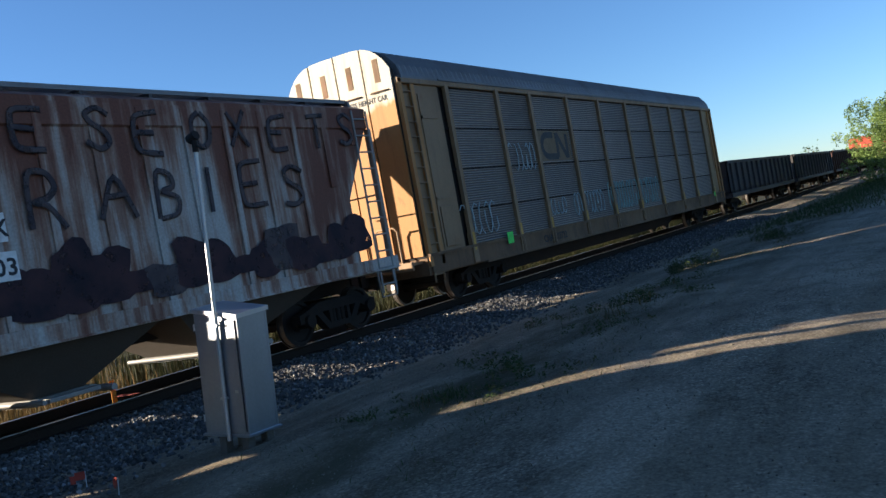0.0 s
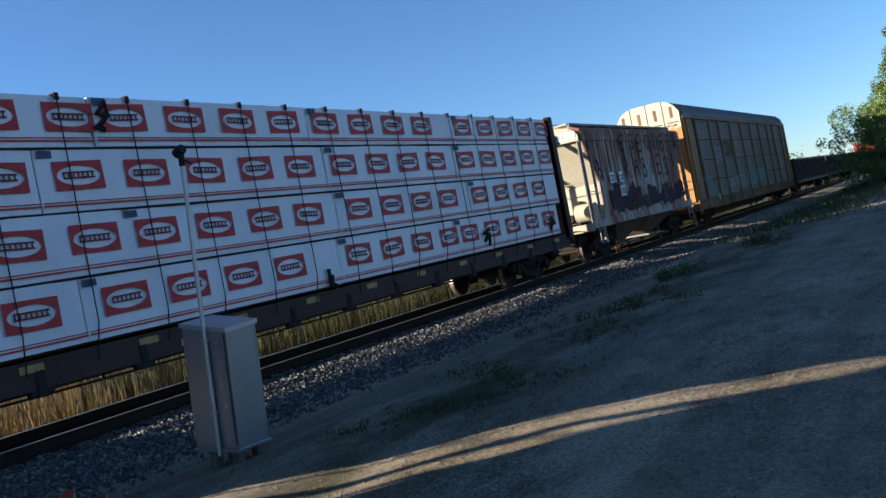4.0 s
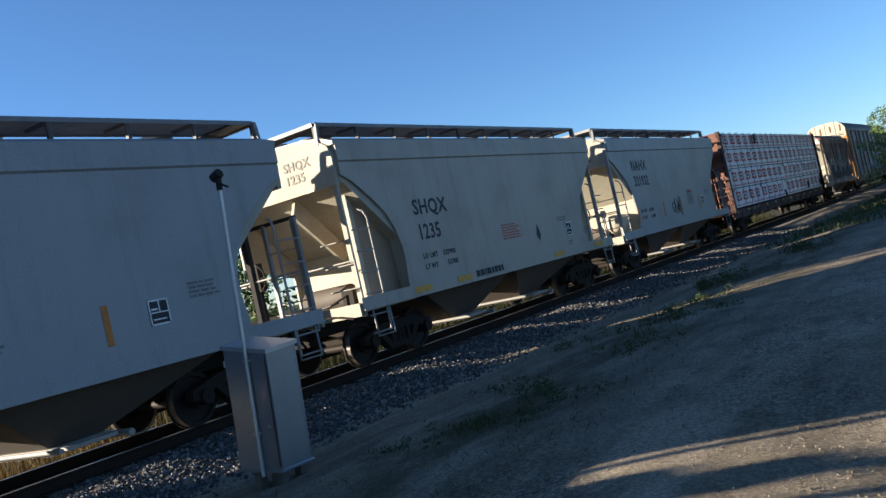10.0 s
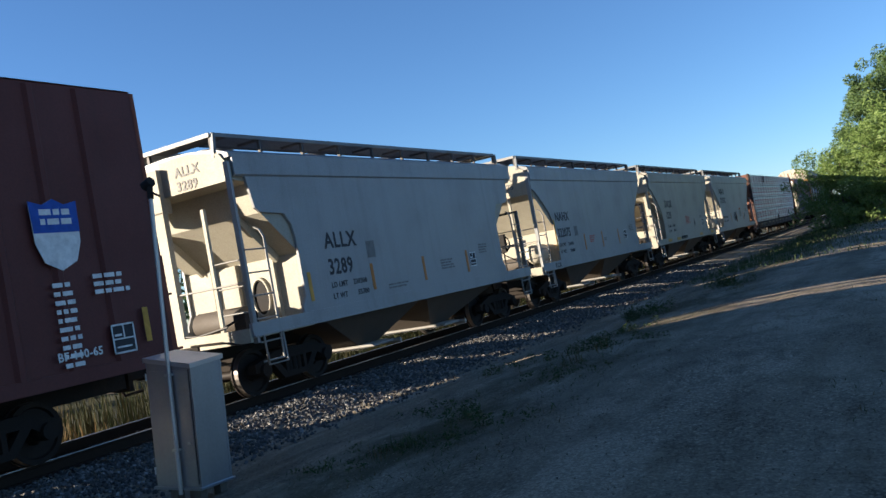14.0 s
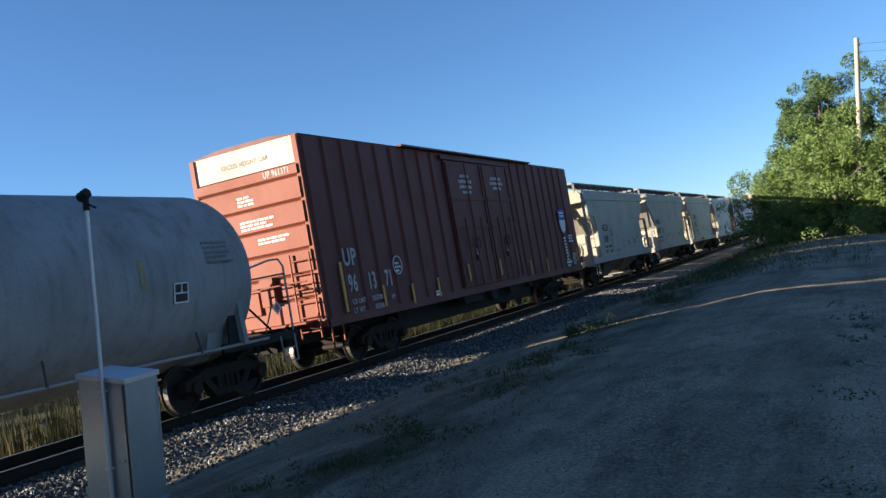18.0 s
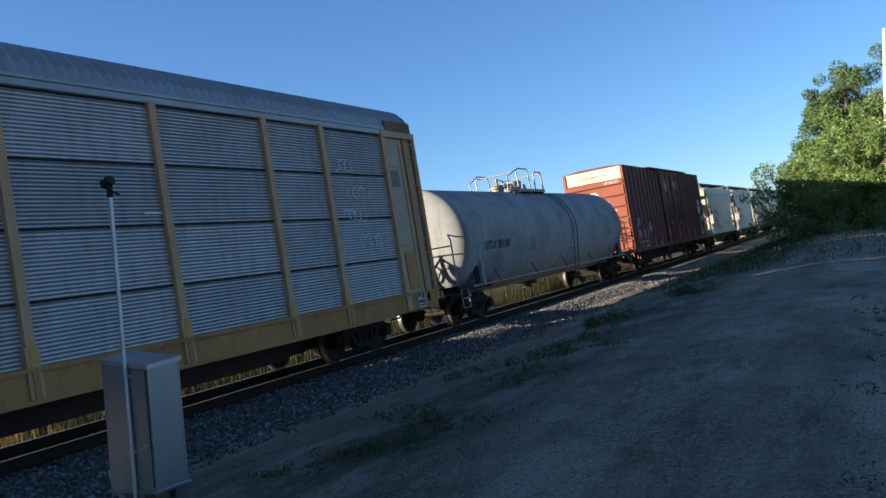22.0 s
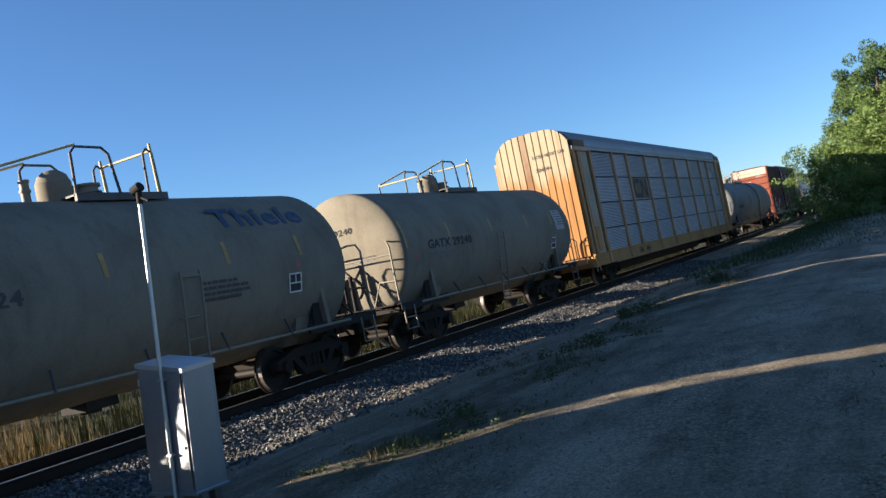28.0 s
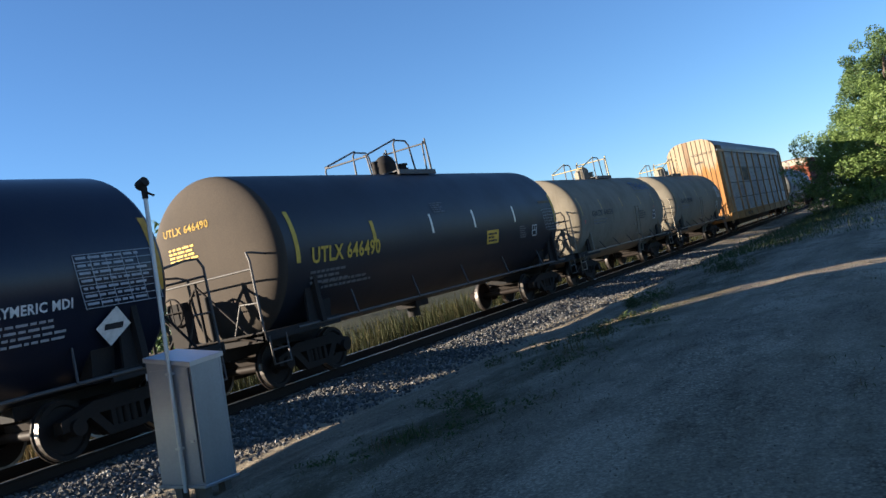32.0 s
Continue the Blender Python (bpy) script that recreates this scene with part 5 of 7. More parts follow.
def hand_letter(car, ch, y, z, x, w, h, seed):
    """A letter drawn freehand with a spray can."""
    rnd, s = random.Random(seed * 7 + ord(ch)), Shape()
    for line in STROKES[ch]:
        pts = [Vector((0, y + w * a + rnd.uniform(-0.02, 0.02), z + h * b + rnd.uniform(-0.03, 0.03))) for a, b in line]
        fine = [p.lerp(q, k / 4) for p, q in zip(pts, pts[1:]) for k in range(4)] + [pts[-1]]
        for _ in range(2):
            fine = [fine[0]] + [(a + b * 2 + c) / 4 for a, b, c in zip(fine, fine[1:], fine[2:])] + [fine[-1]]
        s.tube(fine, 0.045, 6)
    s.v = [(x + v[0] * 0.06, v[1], v[2]) for v in s.v]
    part("graffiti_letter", s, "thinspray", car)


def build_graffiti_hopper():
    """Older ribbed hopper with straight sloping ends."""
    he, W, TOP, D = 5.48, 1.5, 4.20, -0.17  # D: lettering stands a little off the middle
    car, x = covered_hopper(8.52, he, "rusthop", "rust-streaked ribbed hopper car covered in graffiti", "slant", posts=((-1.1, 3.95), (0.62, 4.2), (1.45, 3.86)))
    body = set(car.children)
    b = part("number_board", Shape().box(-0.05, 1.36, -he - 0.045, -he - 0.035, 3.97, 4.19), "white", car, "white painted number board")
    part("lettering", words("CSLX 303", 0.2, "ink"), None, b, at=end_at(0.08, 4.02, -he - 0.048))
    body |= {b}
    for k in range(13):
        y = -he + 0.55 + k * (2 * he - 1.1) / 12
        z0 = 1.3 if abs(y) < he - 1.9 else 2.25 + (abs(y) - he + 1.9) * 0.95
        part("side_rib", Shape().box(x - 0.004, x + 0.035, y - 0.06, y + 0.06, z0, TOP - 0.06, 0.008), "rusthop", car)
    xr = x + 0.042
    for word, ys, z, h in (("ESEOXETS", (-1.85, -0.82, 0.02, 1.05, 1.83, 2.78, 3.82, 4.68), 3.5, 0.58), ("RABIES", (-1.85, -0.76, 0.15, 0.96, 1.9, 2.88), 2.52, 0.72)):
        for k, (ch, y) in enumerate(zip(word, ys)):
            hand_letter(car, ch, y, z + 0.04 * math.sin(k * 2.1), xr, h * 0.8, h, k)
    rnd = random.Random(8)
    for k in range(17):                      # blocked-out patches of dark spray paint with lobed tops
        y = -3.35 + k * 0.5
        w = rnd.uniform(0.30, 0.42)
        zt = 1.98 + 0.22 * math.sin(k * 1.7) + (0.22 if k < 5 else 0.0)
        zb = 1.36 + rnd.choice((0.0, 0.0, 0.06, 0.14))
        rim_ = []
        for q in range(18):
            a = 2 * math.pi * q / 18
            m_ = max(abs(math.cos(a)), abs(math.sin(a))) ** 0.7
            wob = 1 + 0.16 * math.sin(3 * a + k) + rnd.uniform(-0.05, 0.05)
            rim_.append((y + w * math.cos(a) / m_ * wob, (zt + zb) / 2 + (zt - zb) / 2 * math.sin(a) / m_ * (wob if math.sin(a) > 0 else 1.0)))
        shade_ = "thinspray" if k in (7, 12) else "spray"
        part("graffiti_patch", Shape().prism(rim_, "x", x + 0.036 + 0.0006 * (k % 5), x + 0.0375 + 0.0006 * (k % 5)), shade_, car)
    for y, z, r_ in ((-4.35, 3.05, 0.2), (-4.2, 2.8, 0.17), (-4.05, 2.62, 0.12)):
        part("spray_tag", Shape().tube([(x + 0.006, y + r_ * math.cos(q * 1.3) * (0.6 + 0.08 * q), z + r_ * math.sin(q * 1.3)) for q in range(8)], 0.014, 4), "graf", car)
    for y, w, t in ((-3.5, 0.45, "CS"), (-2.57, 0.41, "LX"), (-2.62, 0.53, "303")):
        z = 2.40 if t != "303" else 1.92
        p = part("number_board", Shape().box(xr + 0.004, xr + 0.008, y, y + w, z, z + 0.36), "white", car, "white painted patch")
        part("lettering", words(t, 0.3, "ink"), None, p, at=side_at(y + 0.05, z + 0.07, xr + 0.011))
    for y in (-1.7, -0.3, 2.45, -3.4):
        tape(car, xr + 0.012, y, 1.62, 0.5, 0.09)
    for y, z, t in ((0.3, 1.36, "GM"), (1.0, 1.38, "CYC"), (4.2, 1.7, "CHC"), (4.3, 1.48, "AM")):
        sign(car, t, y, z, xr + 0.01, 0.2, "redink", name="spray_tag")
    for ob in set(car.children) - body:
        if ob.name.split(".")[0] != "side_rib":
            ob.matrix_local = pose(0, D, 0) @ ob.matrix_local


def build_boxcar():
    car = car_thing("boxcar", "brown-red excess-height boxcar, its ribbed end coloured bright orange-red for sunlight", "boxcar", -84.08)
    H, W, TOP, BOT = 9.52, 1.46, 5.13, 0.98
    part("body", Shape().box(-W, W, -H, H, BOT, TOP, 0.02), "boxred", car)
    roof = Shape().prism([(-W - 0.02, TOP), (W + 0.02, TOP), (0.7, TOP + 0.09), (-0.7, TOP + 0.09)], "y", -H, H)
    for k in range(15):
        roof.box(-0.9, 0.9, -H + 0.6 + k * 1.28 - 0.03, -H + 0.6 + k * 1.28 + 0.03, TOP + 0.02, TOP + 0.06)
    part("roof", roof, "boxred", car)
    rib = Shape().prism([(-0.085, 0), (0.085, 0), (0.04, 0.055), (-0.04, 0.055)], "z", BOT + 0.16, TOP - 0.05)
    rib.v = [(y, x, z) for x, y, z in rib.v]
    rib.f = [q[::-1] for q in rib.f]
    ribm = rib.mesh("side_rib", M["boxred"])
    d0, d1 = -2.45, 2.5                      # double doors
    ys = [-H + 0.12 + k * 0.78 for k in range(24)]
    for y in ys:
        if y < d0 - 0.1 or y > d1 + 0.1:
            part("side_rib", ribm, None, car, at=pose(W, y, 0))
    part("door_header", Shape().box(W, W + 0.16, d0 - 2.6, d1 + 2.4, TOP - 0.02, TOP + 0.03).box(W, W + 0.1, d0 - 0.2, d1 + 0.2, TOP - 0.22, TOP - 0.1), "boxred", car)
    for y0, y1 in ((d0, 0.2), (0.24, d1)):
        dr = part("plug_door", Shape().box(W, W + 0.075, y0, y1, BOT + 0.2, TOP - 0.24, 0.012), "boxred", car, "plug door with lock rods")
        fr = Shape()
        for z in (BOT + 0.95, BOT + 1.9, BOT + 2.75):
            fr.box(W + 0.075, W + 0.11, y0 + 0.05, y1 - 0.05, z, z + 0.09)
        for y in (y0 + 0.04, y1 - 0.13):
            fr.box(W + 0.075, W + 0.11, y, y + 0.09, BOT + 0.25, TOP - 0.3)
        part("door_frame", fr, "boxred", dr)
        for f in (0.28, 0.5, 0.72):
            y = y0 + (y1 - y0) * f
            part("lock_rod", Shape().tube([(W + 0.13, y, BOT + 0.22), (W + 0.13, y, TOP - 0.3 if f == 0.5 else BOT + 2.2)], 0.022), "boxred", dr)
        part("lock_handle", Shape().box(W + 0.11, W + 0.18, (y0 + y1) / 2 - 0.2, (y0 + y1) / 2 + 0.2, BOT + 0.95, BOT + 1.1), "boxred", dr)
        lines_ = ("-IMPORTANT-", "CLOSE THIS DOOR", "BEFORE CLOSING", "MAIN DOOR") if y0 < 0 else ("CLOSE AND LOCK", "BOTH DOORS BEFORE", "MOVING CAR")
        for q, t in enumerate(lines_):
            me = cached(("w", t, 0.13, "white"), lambda: words(t, 0.13, "white"))
            part("lettering", me, None, dr, at=side_at((y0 + y1) / 2 - 0.033 * len(t), TOP - 0.72 - q * 0.16, W + 0.08) @ Matrix.Diagonal((0.8, 1, 1, 1)))
        hub = [(W + 0.15, (y0 + y1) / 2 + 0.2 * math.cos(q * 0.5236), BOT + 1.45 + 0.2 * math.sin(q * 0.5236)) for q in range(13)]
        part("lock_wheel", Shape().tube(hub, 0.02).tube([hub[0], hub[6]], 0.015).tube([hub[3], hub[9]], 0.015), "boxred", dr)
        part("stencil", bars((y0 + y1) / 2 - 0.12, BOT + 1.25, W + 0.112, 0.2, 3, 0.04, 0.03, 6), "white", dr)
    part("side_sill", Shape().box(-W - 0.05, -W + 0.05, -H, H, BOT - 0.02, BOT + 0.17), "boxred", car)
    sill = Shape().box(W - 0.05, W + 0.05, -H, H, BOT - 0.02, BOT + 0.17)
    part("side_sill", sill, "boxred", car)
    for y, l, zb in ((-2.3, 1.5, 0.74), (-0.2, 0.7, 0.66), (1.4, 1.1, 0.72), (3.3, 0.5, 0.78)):
        part("underframe_bracket", Shape().prism([(y, BOT - 0.02), (y + l, BOT - 0.02), (y + l - 0.12, zb), (y + 0.12, zb)], "x", W - 0.3, W - 0.1), "black", car)
    # unseen middle of the sill made wide and deep to shade the ballast
    part("centre_sill", Shape().box(-0.7, 0.7, -H + 4.4, H - 4.4, 0.42, 1.0).box(-0.3, 0.3, -H, H, 0.66, 1.0).box(-0.9, 0.2, 1.2, 2.2, 0.5, 0.95).tube([(0.4, -2.5, 0.7), (0.4, -1.2, 0.7)], 0.2, 10), "black", car)
    for k in (1, -1):
        y = k * H
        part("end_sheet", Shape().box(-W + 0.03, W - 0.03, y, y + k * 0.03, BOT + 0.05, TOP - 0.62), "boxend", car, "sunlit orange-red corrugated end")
        part("end_band", Shape().box(-W + 0.03, W - 0.03, y, y + k * 0.035, TOP - 0.6, TOP - 0.02), "whiteend", car, "cream band along the top of the end")
        for j in range(7):                   # flat panels with a shaded lip under each
            zb, zt = TOP - 0.895 - 0.52 * j, TOP - 0.625 if j == 0 else TOP - 0.38 - 0.52 * j
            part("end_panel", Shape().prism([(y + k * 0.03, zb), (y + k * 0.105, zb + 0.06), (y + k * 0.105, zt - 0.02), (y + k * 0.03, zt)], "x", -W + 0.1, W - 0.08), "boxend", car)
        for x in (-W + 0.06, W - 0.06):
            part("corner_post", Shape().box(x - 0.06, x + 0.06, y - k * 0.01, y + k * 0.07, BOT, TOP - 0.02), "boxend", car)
        ladder(car, ((W - 0.6, y + k * 0.16, BOT - 0.2), (W - 0.6, y + k * 0.16, 2.6)), 0.5, (1, 0, 0), 6, "boxend", 0.022)
        ladder(car, ((-W + 0.1, y + k * 0.16, BOT - 0.2), (-W + 0.1, y + k * 0.16, 2.6)), 0.5, (1, 0, 0), 6, "boxend", 0.022)
        part("crossover_platform", Shape().box(-1.2, 1.2, y + k * 0.05, y + k * 0.45, 1.12, 1.16).tube([(-1.3, y + k * 0.3, 2.0), (1.3, y + k * 0.3, 2.0)], 0.018), "boxend", car)
        part("step", Shape().tube([(W + 0.02, y - k * 0.05, 1.0), (W + 0.02, y - k * 0.05, 0.5), (W + 0.02, y - k * 0.5, 0.5), (W + 0.02, y - k * 0.5, 1.0)], 0.022), "boxend", car)
        coupler(car, y + k * 0.1, k)
    part("hand_brake", Shape().box(0.0, 0.35, -H - 0.2, -H - 0.05, 1.6, 2.2).box(-0.8, -0.1, -H - 0.16, -H - 0.05, 1.45, 1.95), "boxend", car)
    for k in (6.6, -6.6):
        truck(car, k)
    x = W + 0.006
    sign(car, "UP", -8.65, 2.21, x + 0.055, 0.54, "fadedwhite", 0.85)
    for t, y in (("96", -8.58), ("13", -7.72), ("71", -6.92)):
        sign(car, t, y, 1.62, x + 0.055, 0.54, "fadedwhite", 0.68)
    sign(car, "LD LMT", -8.53, 1.34, x + 0.055, 0.16, "fadedwhite")
    sign(car, "LT WT", -8.53, 1.14, x + 0.055, 0.16, "fadedwhite")
    sign(car, "203700", -7.68, 1.34, x + 0.055, 0.16, "fadedwhite")
    sign(car, "82300", -7.58, 1.14, x + 0.055, 0.16, "fadedwhite")
    sign(car, "XP", -6.75, 1.3, x + 0.055, 0.14, "fadedwhite")
    ring = Shape()
    for k in range(20):
        a, b = k * math.pi / 10, (k + 1) * math.pi / 10
        ring.tube([(x + 0.06, -6.2 + 0.22 * math.cos(a), 2.08 + 0.22 * math.sin(a)), (x + 0.06, -6.2 + 0.22 * math.cos(b), 2.08 + 0.22 * math.sin(b))], 0.012, 4)
    part("round_mark", ring, "white", car)
    part("stencil", bars(-6.33, 2.1, x + 0.056, 0.28, 3, 0.05, 0.04, 7), "white", car)
    sy, sz = 7.45, 2.5
    shield = [(sy, sz + 0.38), (sy - 0.02, sz + 0.95), (sy + 0.18, sz + 0.9), (sy + 0.35, sz + 0.98), (sy + 0.52, sz + 0.9), (sy + 0.72, sz + 0.95), (sy + 0.7, sz + 0.38), (sy + 0.6, sz + 0.12), (sy + 0.35, sz), (sy + 0.1, sz + 0.12)]
    sh = part("painted_shield", Shape().prism(shield, "x", x + 0.056, x + 0.062), "white", car, "white shield with a blue top")
    part("shield_top", Shape().prism([p for p in shield[1:6]] + [(sy + 0.71, sz + 0.52), (sy, sz + 0.52)], "x", x + 0.063, x + 0.067), "blue", sh)
    part("stencil", bars(sy + 0.12, sz + 0.76, x + 0.069, 0.48, 2, 0.08, 0.05, 1), "white", sh)
    part("stencil", bars(sy + 0.15, 2.28, x + 0.056, 0.34, 10, 0.06, 0.06, 12), "white", car)
    part("stencil", bars(sy + 0.8, 2.35, x + 0.056, 0.6, 3, 0.06, 0.05, 13), "white", car)
    sign(car, "BF-110-65", sy + 0.05, 1.3, x + 0.056, 0.16, "white")
    data_plate(car, x + 0.056, sy + 0.95, 1.25, 0.4)
    tape(car, x + 0.057, -8.79, 1.75, 1.1, 0.1)
    for y, z in ((-7.07, 1.4), (-5.6, 1.32), (-4.08, 1.36), (-2.05, 1.6), (0.45, 1.6), (3.4, 1.4), (5.2, 1.4), (9.05, 1.6)):
        tape(car, x + 0.115 if d0 < y < d1 else x + 0.057, y, z, 0.5, 0.1)
    part("stencil", bars(-H + 5.2, 1.22, x + 0.056, 0.35, 2, 0.06, 0.02, 15), "white", car)
    me = words("EXCESS HEIGHT CAR", 0.15, "fadedink")
    part("lettering", me, None, car, at=end_at(-0.62, TOP - 0.40, -H - 0.038) @ Matrix.Diagonal((0.85, 1, 1, 1)))
    part("lettering", words("UP 961371", 0.2, "fadedwhite"), None, car, at=end_at(0.5, TOP - 0.8, -H - 0.108) @ Matrix.Diagonal((0.72, 1, 1, 1)))
    for x0, z0, w, n in ((-0.28, TOP - 1.12, 0.42, 3), (-0.3, TOP - 1.66, 0.9, 3), (0.1, TOP - 2.1, 0.9, 2)):
        b = bars(x0, z0, 0, w, n, 0.045, 0.035, n)
        part("stencil", Shape().add([(a, -H - 0.107 - d, c) for d, a, c in b.v], b.f), "white", car)


def autorack(u, half, label, panel, roof_mat, top, posts, marks, ribbed=True, coat="yellow", sill_coat="sill"):
    car = car_thing("autorack", label, "autorack car", u)
    W = 1.48
    z0, z1 = 1.06, top - 0.12
    part("floor_sill", Shape().box(-W, W, -half, half, 0.72, 1.16, 0.02), sill_coat, car)
    for k in (1, -1):
        part("side_sill", Shape().box(k * W, k * (W + 0.05), -half + 0.1, half - 0.1, 0.75, 1.14), sill_coat, car, "dirty brown side sill")
        part("sill_flange", Shape().box(k * W, k * (W + 0.1), -half, half, 1.12, 1.18), sill_coat, car)
        part("sill_flange", Shape().box(k * W, k * (W + 0.1), -half + 2.4, half - 2.4, 0.70, 0.76), sill_coat, car)
    e = half - posts[-1]                     # closed end bay
    for a, b in zip(posts, posts[1:]):
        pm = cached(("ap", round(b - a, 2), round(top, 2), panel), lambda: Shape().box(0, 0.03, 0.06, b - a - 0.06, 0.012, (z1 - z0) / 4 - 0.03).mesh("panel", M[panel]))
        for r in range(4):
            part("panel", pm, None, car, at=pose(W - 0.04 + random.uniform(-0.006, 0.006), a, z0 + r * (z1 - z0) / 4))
    part("far_side", Shape().box(-W, -W + 0.03, -half + e, half - e, z0, z1), panel, car)
    # black sheet added behind the panels as the shade in their gaps
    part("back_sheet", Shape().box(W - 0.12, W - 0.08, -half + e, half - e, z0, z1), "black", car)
    post = cached(("post", round(top, 2), coat), lambda: Shape().box(-0.02, 0.075, -0.075, 0.075, z0 - 0.05, z1 + 0.05, 0.012).box(-0.02, 0.085, -0.11, 0.11, z0 - 0.30, z0 + 0.4, 0.012).mesh("side_post", M[coat]))
    for y in posts:
        part("side_post", post, None, car, at=pose(W, y, 0))
    for r in range(1, 4):
        part("panel_rail", Shape().box(W - 0.05, W + 0.004, -half + e, half - e, z0 + r * (z1 - z0) / 4 - 0.022, z0 + r * (z1 - z0) / 4 + 0.012), "black", car)
    part("top_rail", Shape().box(W - 0.06, W + 0.06, -half, half, z1, z1 + 0.12, 0.015), roof_mat if ribbed else coat, car)
    part("top_rail", Shape().box(-W + 0.06, -W - 0.06, -half, half, z1, z1 + 0.12, 0.015), coat, car)
    # corrugated roof
    n = int(half * 2 / 0.055)
    sec = [(W + 0.05, 0.0), (W + 0.05, 0.05), (W - 0.03, 0.30), (W - 0.26, 0.58), (0.75, 0.76), (0, 0.82), (-0.75, 0.76), (-W + 0.26, 0.58), (-W + 0.03, 0.30), (-W - 0.05, 0.05), (-W - 0.05, 0.0)]
    m_ = len(sec)
    vs, fs = [], []
    for k in range(n + 1):
        o = 0.022 * math.sin(2 * math.pi * k / 4)
        for i, (x, z) in enumerate(sec):
            d_ = o if 1 < i < m_ - 2 else 0.0
            vs.append((x + d_ * (0.6 if x > 0.3 else -0.6 if x < -0.3 else 0.0), -half + 0.2 + (2 * half - 0.4) * k / n, z1 + 0.11 + z + d_))
    fs = [(k * m_ + i, k * m_ + i + 1, (k + 1) * m_ + i + 1, (k + 1) * m_ + i) for k in range(n) for i in range(m_ - 1)]
    fs += [tuple(range(m_)), tuple(range(n * m_, n * m_ + m_))[::-1]]
    part("eave_strip", Shape().box(W + 0.052, W + 0.075, -half + e, half - e, z1 + 0.125, z1 + 0.175), roof_mat, car)
    part("roof", Shape().add(vs, fs), roof_mat, car)
    for k in (1, -1):
        y = k * half
        top_at = lambda q: z1 + 0.92 - 0.68 * (abs(q) / W) ** 4.5
        outline = [(-W + 0.03, 1.1), (W - 0.03, 1.1)] + [(q * (W - 0.03) / 12, top_at(q * (W - 0.03) / 12)) for q in range(12, -13, -1)]
        part("end_door", Shape().prism(outline, "y", y - k * 0.04, y + k * 0.015), "black", car, "dark seams of the folding end doors")
        m = 11 if ribbed else 4
        gap = 0.02
        wd = (2 * W - 0.06) / m
        for j in range(m):
            xa, xb = -W + 0.03 + j * wd + gap, -W + 0.03 + (j + 1) * wd - gap
            leaf_ = [(xa, 1.15), (xb, 1.15)] + [(xb + (xa - xb) * q / 5, top_at(xb + (xa - xb) * q / 5)) for q in range(6)]
            part("door_leaf", Shape().prism(leaf_, "y", y + k * 0.012, y + k * 0.055), ("rustleaf" if j == 4 else "fadeend") if ribbed else "whitetop", car, "folding leaf, faded orange below and white above")
            if not ribbed:
                xc = (xa + xb) / 2
                part("hand_slot", Shape().box(xc - 0.07, xc + 0.07, y + k * 0.055, y + k * 0.062, z1 + 0.1, z1 + 0.6), "sill", car)
                part("grab_iron", Shape().tube([(xc - 0.25, y + k * 0.055, z1 - 0.1), (xc - 0.2, y + k * 0.1, z1 - 0.1), (xc + 0.2, y + k * 0.1, z1 - 0.1), (xc + 0.25, y + k * 0.055, z1 - 0.1)], 0.014), "sill", car)
            elif j in (3, 6, 9):
                part("hinge", Shape().tube([(xa - gap, y + k * 0.058, z1 - 1.9), (xa - gap, y + k * 0.058, z1 - 1.75)], 0.018), "sill", car)
        # closed corner bay with its ladder
        part("corner_sheet", Shape().box(W - 0.06, W + 0.0, y - k * 0.55, y - k * e, z0, z1).box(W - 0.06, W - 0.03, y - k * 0.02, y - k * 0.56, z0, z1), "baysheet" if ribbed else coat, car)
        if ribbed:
            part("bay_header", Shape().box(W - 0.02, W + 0.085, y - k * 0.1, y - k * (e + 0.05), z1 - 0.05, z1 + 0.1, 0.01), coat, car)
            part("roof_notch", Shape().box(W - 0.3, W + 0.06, y - k * 0.16, y - k * (e - 0.2), z1 + 0.12, z1 + 0.36), "sill", car, "rusty filler plate under the roof end")
        for x0_, x1_, d0_, d1_, zt in ((W - 0.12, W + 0.06, 0.02, 0.14, z1 + 0.12), (W - 0.04, W + 0.05, 0.5, 0.62, z1), (-W - 0.06, -W + 0.12, 0.02, 0.14, z1 + 0.1)):
            part("corner_post", Shape().box(x0_, x1_, y - k * d0_, y - k * d1_, 0.9, zt, 0.012), "endyellow", car)
        part("bay_frame", Shape().box(W, W + 0.02, y - k * 0.75, y - k * (e - 0.2), z1 - 0.75, z1 - 0.68).box(W, W + 0.02, y - k * 0.75, y - k * (e - 0.2), 2.3, 2.36).box(W, W + 0.02, y - k * 0.75, y - k * 0.82, 1.2, z1 - 0.2), coat, car)
        part("placard_board", Shape().box(W + 0.002, W + 0.03, y - k * 0.85, y - k * (e - 0.25), 1.25, 2.15, 0.01), "endyellow" if ribbed else coat, car, "yellow board on the closed corner bay")
        ladder(car, ((W + 0.03, y - k * 0.14, 0.55), (W + 0.03, y - k * 0.14, z1)), 0.36, (0, -k, 0), 13, coat, 0.02)
        part("end_platform", Shape().box(-1.35, 1.35, y, y + k * 0.45, 1.0, 1.06).box(-1.4, 1.4, y + k * 0.42, y + k * 0.48, 0.9, 1.08), coat, car)
        for x in (-1.1, 0.55):
            part("grab_iron", Shape().tube([(x, y + k * 0.42, 1.05), (x, y + k * 0.42, 1.75), (x + 0.08, y + k * 0.42, 1.85), (x + 0.5, y + k * 0.42, 1.85), (x + 0.58, y + k * 0.42, 1.75), (x + 0.58, y + k * 0.42, 1.05)], 0.022), coat, car)
        coupler(car, y + k * 0.25, k)
        truck(car, k * (half - 3.0))
